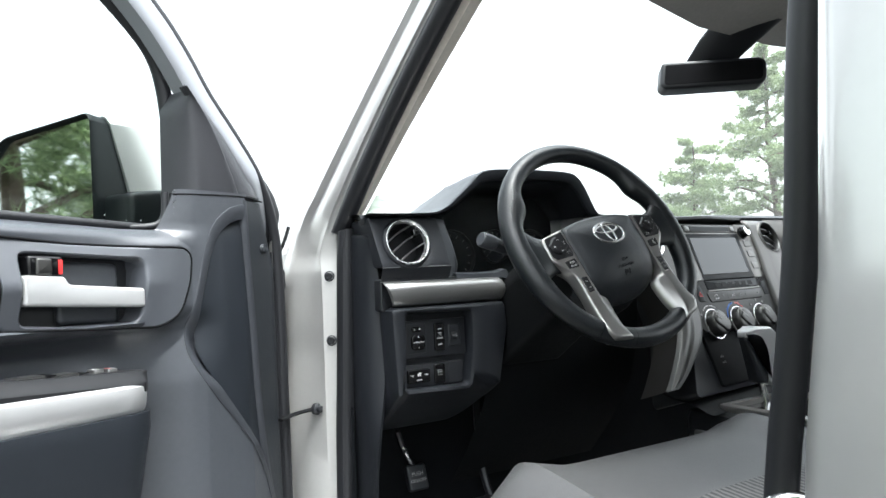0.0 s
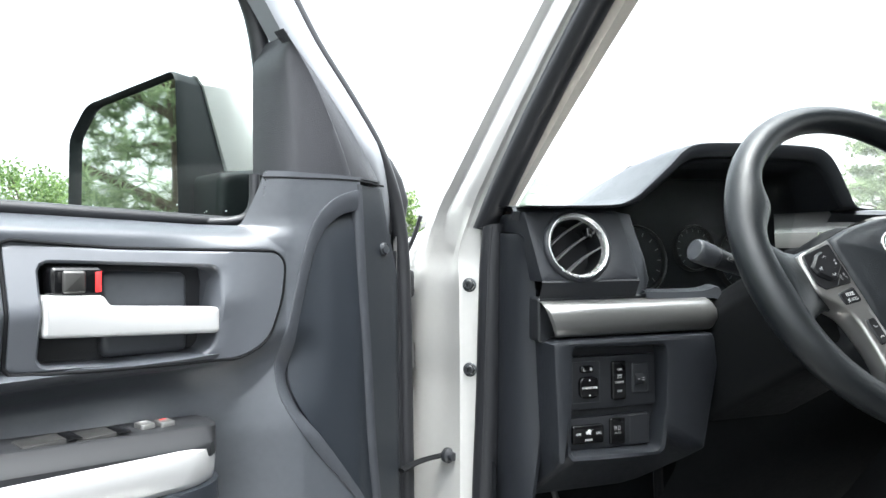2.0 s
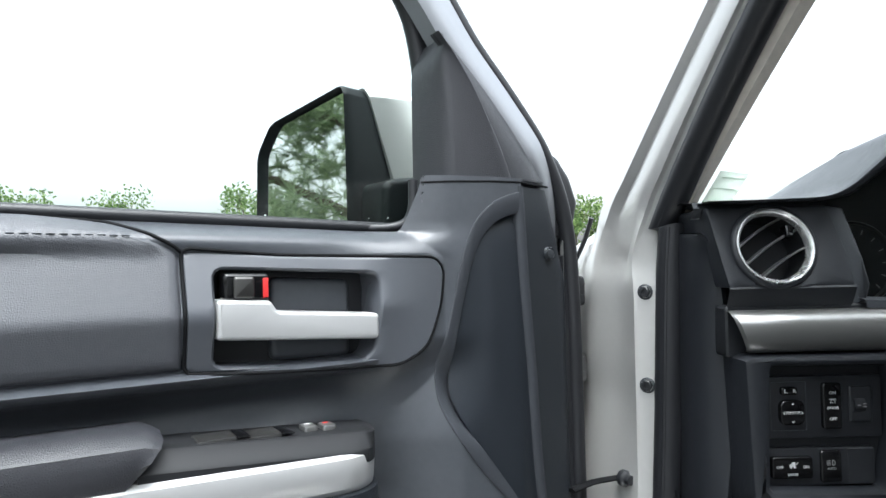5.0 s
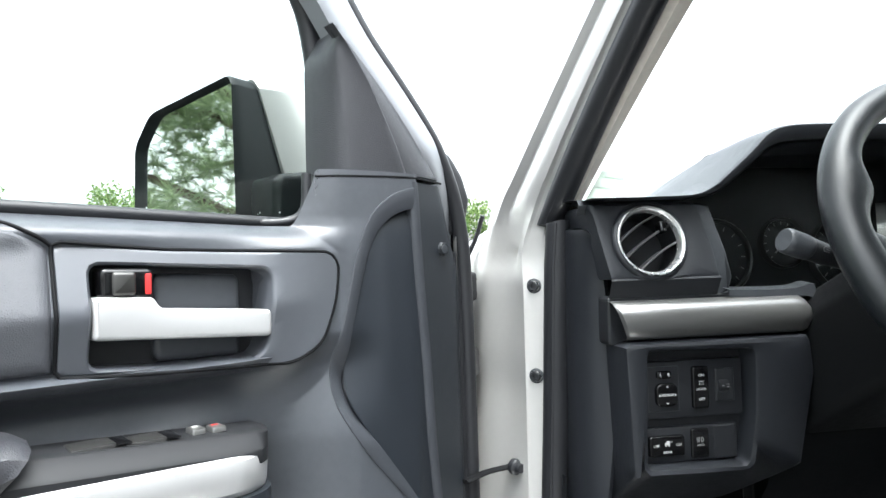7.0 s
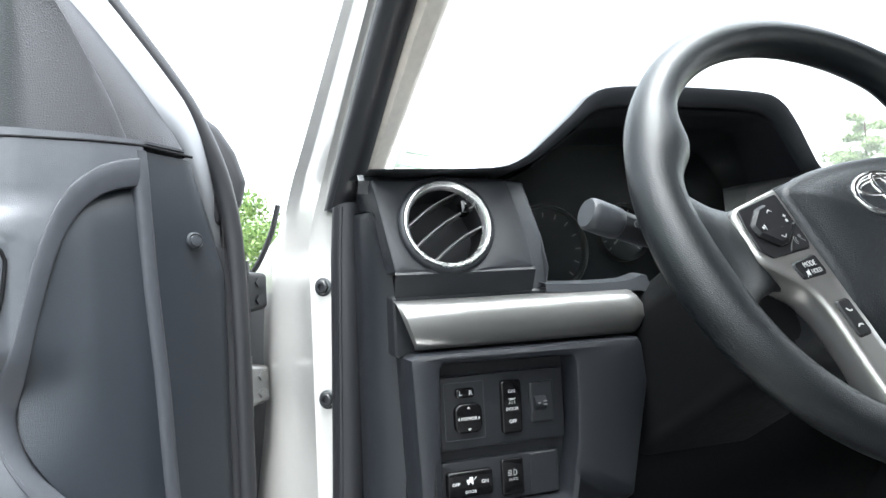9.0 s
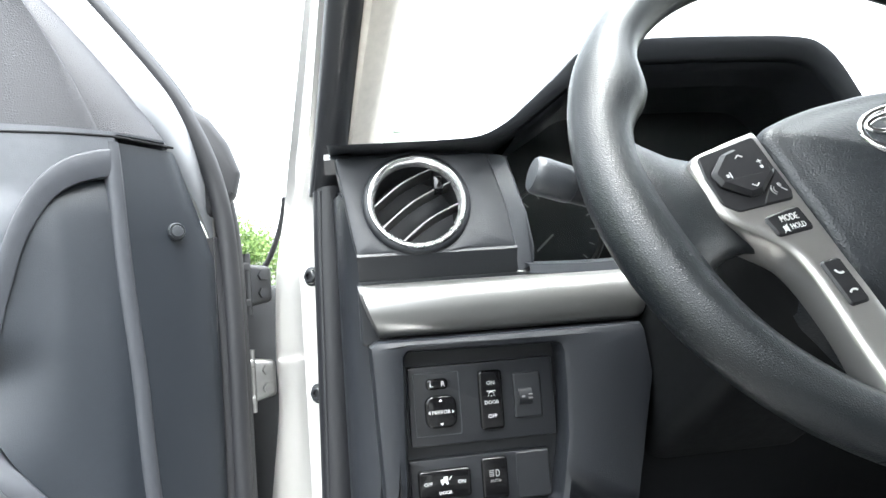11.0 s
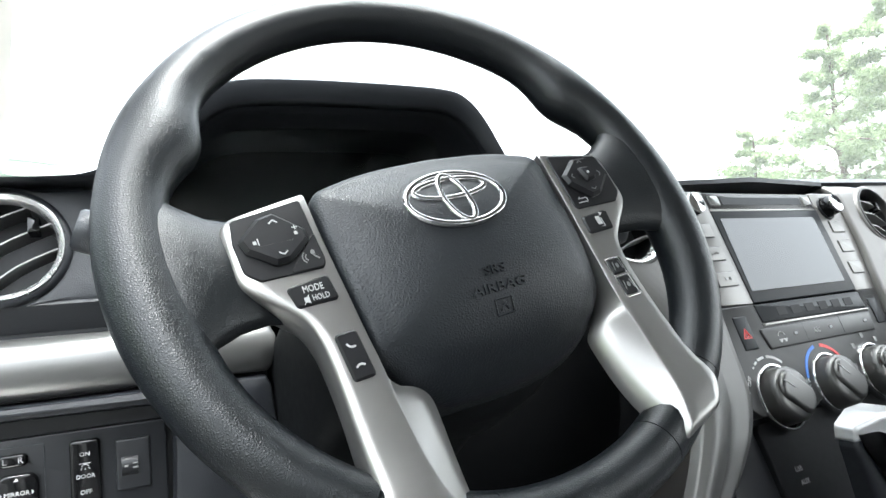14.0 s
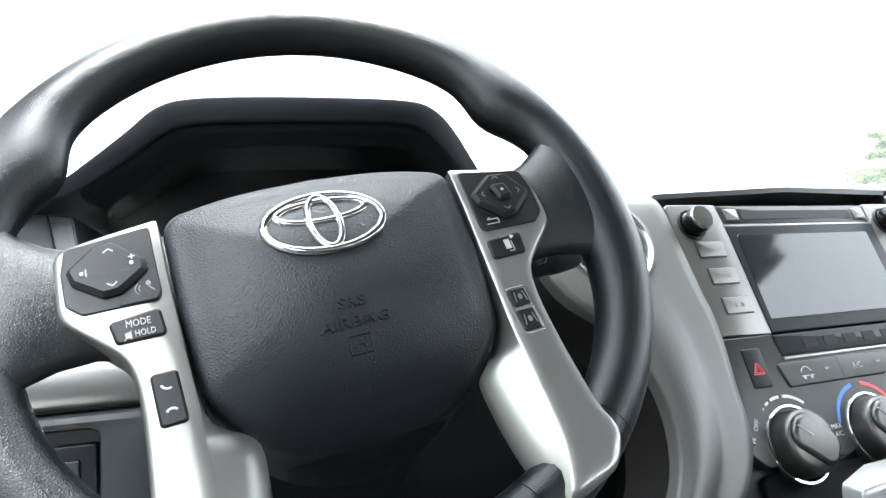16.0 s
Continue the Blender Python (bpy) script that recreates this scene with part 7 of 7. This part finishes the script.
def pine(x, y, h, seed, spread, label, low=0.3, clumps=420, length=0.3, gaps=0.0, wide=0.035):
    rnd = random.Random(seed)
    t = thing("pine_tree", Matrix.Translation((x, y, 0)), label, "tree", "pine trees")
    lean = Vector((rnd.uniform(-0.04, 0.04), rnd.uniform(-0.04, 0.04), 1))
    path = [lean * (h * k / 8) + Vector((0.05 * math.sin(k), 0.05 * math.cos(1.3 * k), 0)) for k in range(9)]
    bm = sweep(path, [h * 0.02 * (1 - 0.1 * k) for k in range(9)], 9, up=(0, 1, 0))
    tips = []
    n = 26
    for i in range(n):
        f = low + (0.98 - low) * i / (n - 1) + rnd.uniform(-0.02, 0.02)
        az = i * 2.4 + rnd.uniform(-0.4, 0.4)
        ln = spread * (1.05 - 0.85 * (f - low) / (1 - low)) * rnd.uniform(0.55, 1.1)
        p0 = lean * (h * min(f, 0.99))
        pts = [p0 + Vector((math.cos(az) * ln * k, math.sin(az) * ln * k, ln * (0.28 * k + 0.1 * math.sin(3 * k) - 0.12 * k * k))) for k in (0, 0.35, 0.7, 1.0)]
        r = h * 0.0065 * (1.15 - f)
        sweep(pts, [r * 1.6, r * 1.1, r * 0.7, r * 0.25], 5, bm=bm, up=(0, 0, 1))
        tips.append((pts, ln))
    part("trunk", bm, M_BARK, t)
    bm = bmesh.new()
    for _ in range(clumps):
        pts, ln = rnd.choice(tips)
        k = rnd.uniform(0.25, 1.05)
        p = pts[1].lerp(pts[3], (k - 0.35) / 0.65) if k > 0.35 else pts[0].lerp(pts[1], k / 0.35)
        p = p + Vector((rnd.gauss(0, 1), rnd.gauss(0, 1), rnd.gauss(0.2, 0.6))) * ln * 0.14
        needles(bm, rnd, p, 0.12 * length / 0.3, 24, length * rnd.uniform(0.7, 1.2), wide)
    me = finish(bm, "crown", 180)
    me.materials.append(M_PINE)
    c = new("crown", me)
    c.parent = t
    return t


def broadleaf(x, y, h, w, seed, label, leaves=2600, size=0.22, group="distant trees"):
    rnd = random.Random(seed)
    t = thing("tree", Matrix.Translation((x, y, 0)), label, "tree", group)
    bm = sweep([(0, 0, 0), (0.1, 0, h * 0.3), (0.0, 0.1, h * 0.75)], [h * 0.025, h * 0.02, h * 0.006], 8, up=(0, 1, 0))
    blobs = []
    for i in range(13):
        az, f = i * 2.4 + rnd.uniform(-0.3, 0.3), rnd.uniform(0.3, 0.95)
        r = w * 0.5 * math.sqrt(max(0.1, 1 - ((f - 0.55) / 0.5) ** 2)) * rnd.uniform(0.4, 1.0)
        c = Vector((math.cos(az) * r, math.sin(az) * r, h * f))
        sweep([(0, 0, h * f * 0.6), tuple(c * 0.6 + Vector((0, 0, h * f * 0.3))), tuple(c)], [h * 0.008, h * 0.005, h * 0.002], 5, bm=bm, up=(0, 0, 1))
        blobs.append((c, rnd.uniform(0.13, 0.24) * h))
    part("trunk", bm, M_BARK, t)
    bm = bmesh.new()
    for _ in range(leaves):
        c, r = rnd.choice(blobs)
        d = Vector((rnd.gauss(0, 1), rnd.gauss(0, 1), rnd.gauss(0, 0.8)))
        p = c + d.normalized() * r * rnd.uniform(0.4, 1.05)
        u = Vector((rnd.gauss(0, 1), rnd.gauss(0, 1), rnd.gauss(0, 1))).normalized() * size * rnd.uniform(0.6, 1.2)
        v = u.cross(Vector((rnd.gauss(0, 1), rnd.gauss(0, 1), rnd.gauss(0, 1)))).normalized() * size * 0.5
        bm.faces.new([bm.verts.new(p - u), bm.verts.new(p + v), bm.verts.new(p + u), bm.verts.new(p - v)])
    me = finish(bm, "crown", 180)
    me.materials.append(M_LEAF)
    c = new("crown", me)
    c.parent = t
    return t


def at_bearing(deg, dist):
    return math.sin(radians(deg)) * dist - 0.8, math.cos(radians(deg)) * dist - 0.4


pine(*at_bearing(57.5, 27), 9.7, 3, 3.2, "tall open-crowned pine with long limbs", 0.25, 1300, 0.24, wide=0.02)
pine(*at_bearing(51.5, 30), 6.8, 5, 3.0, "shorter bushy pine beside a taller one", 0.2, 1400, 0.24, wide=0.02)
pine(*at_bearing(62, 24), 9.0, 8, 3.4, "tall pine with dense green limbs", 0.2, 1500, 0.24, wide=0.02)
pine(*at_bearing(68, 28), 10.0, 9, 3.4, "tall pine at the edge of the car park", 0.2, 1100, 0.24, wide=0.02)
pine(-6.4, 0.3, 6.2, 12, 3.0, "large pine with hanging branches beside the truck", 0.08, 4600, 0.17, wide=0.006)
pine(-8.2, -0.6, 7.0, 15, 3.2, "leaning pine with thin long-needled branches", 0.1, 2600, 0.18, wide=0.007)
pine(-9.0, -2.6, 8.0, 13, 3.6, "large pine with bare lower limbs", 0.12, 2200, 0.2, wide=0.008)
for i, (b, d, h, w) in enumerate(((-33.5, 70, 9.3, 7), (-25.5, 72, 9.0, 5.5), (-19, 90, 8.4, 7), (-16.2, 66, 9.2, 6.5), (-13, 80, 9.4, 8), (-9.5, 60, 9.0, 7), (-1, 55, 8.3, 7), (4, 45, 7.4, 7), (8, 46, 6.8, 7), (12, 60, 7.2, 7), (-6, 58, 8.0, 8))):
    broadleaf(*at_bearing(b, d), h, w, 30 + i, "round broadleaf tree far across the car park")
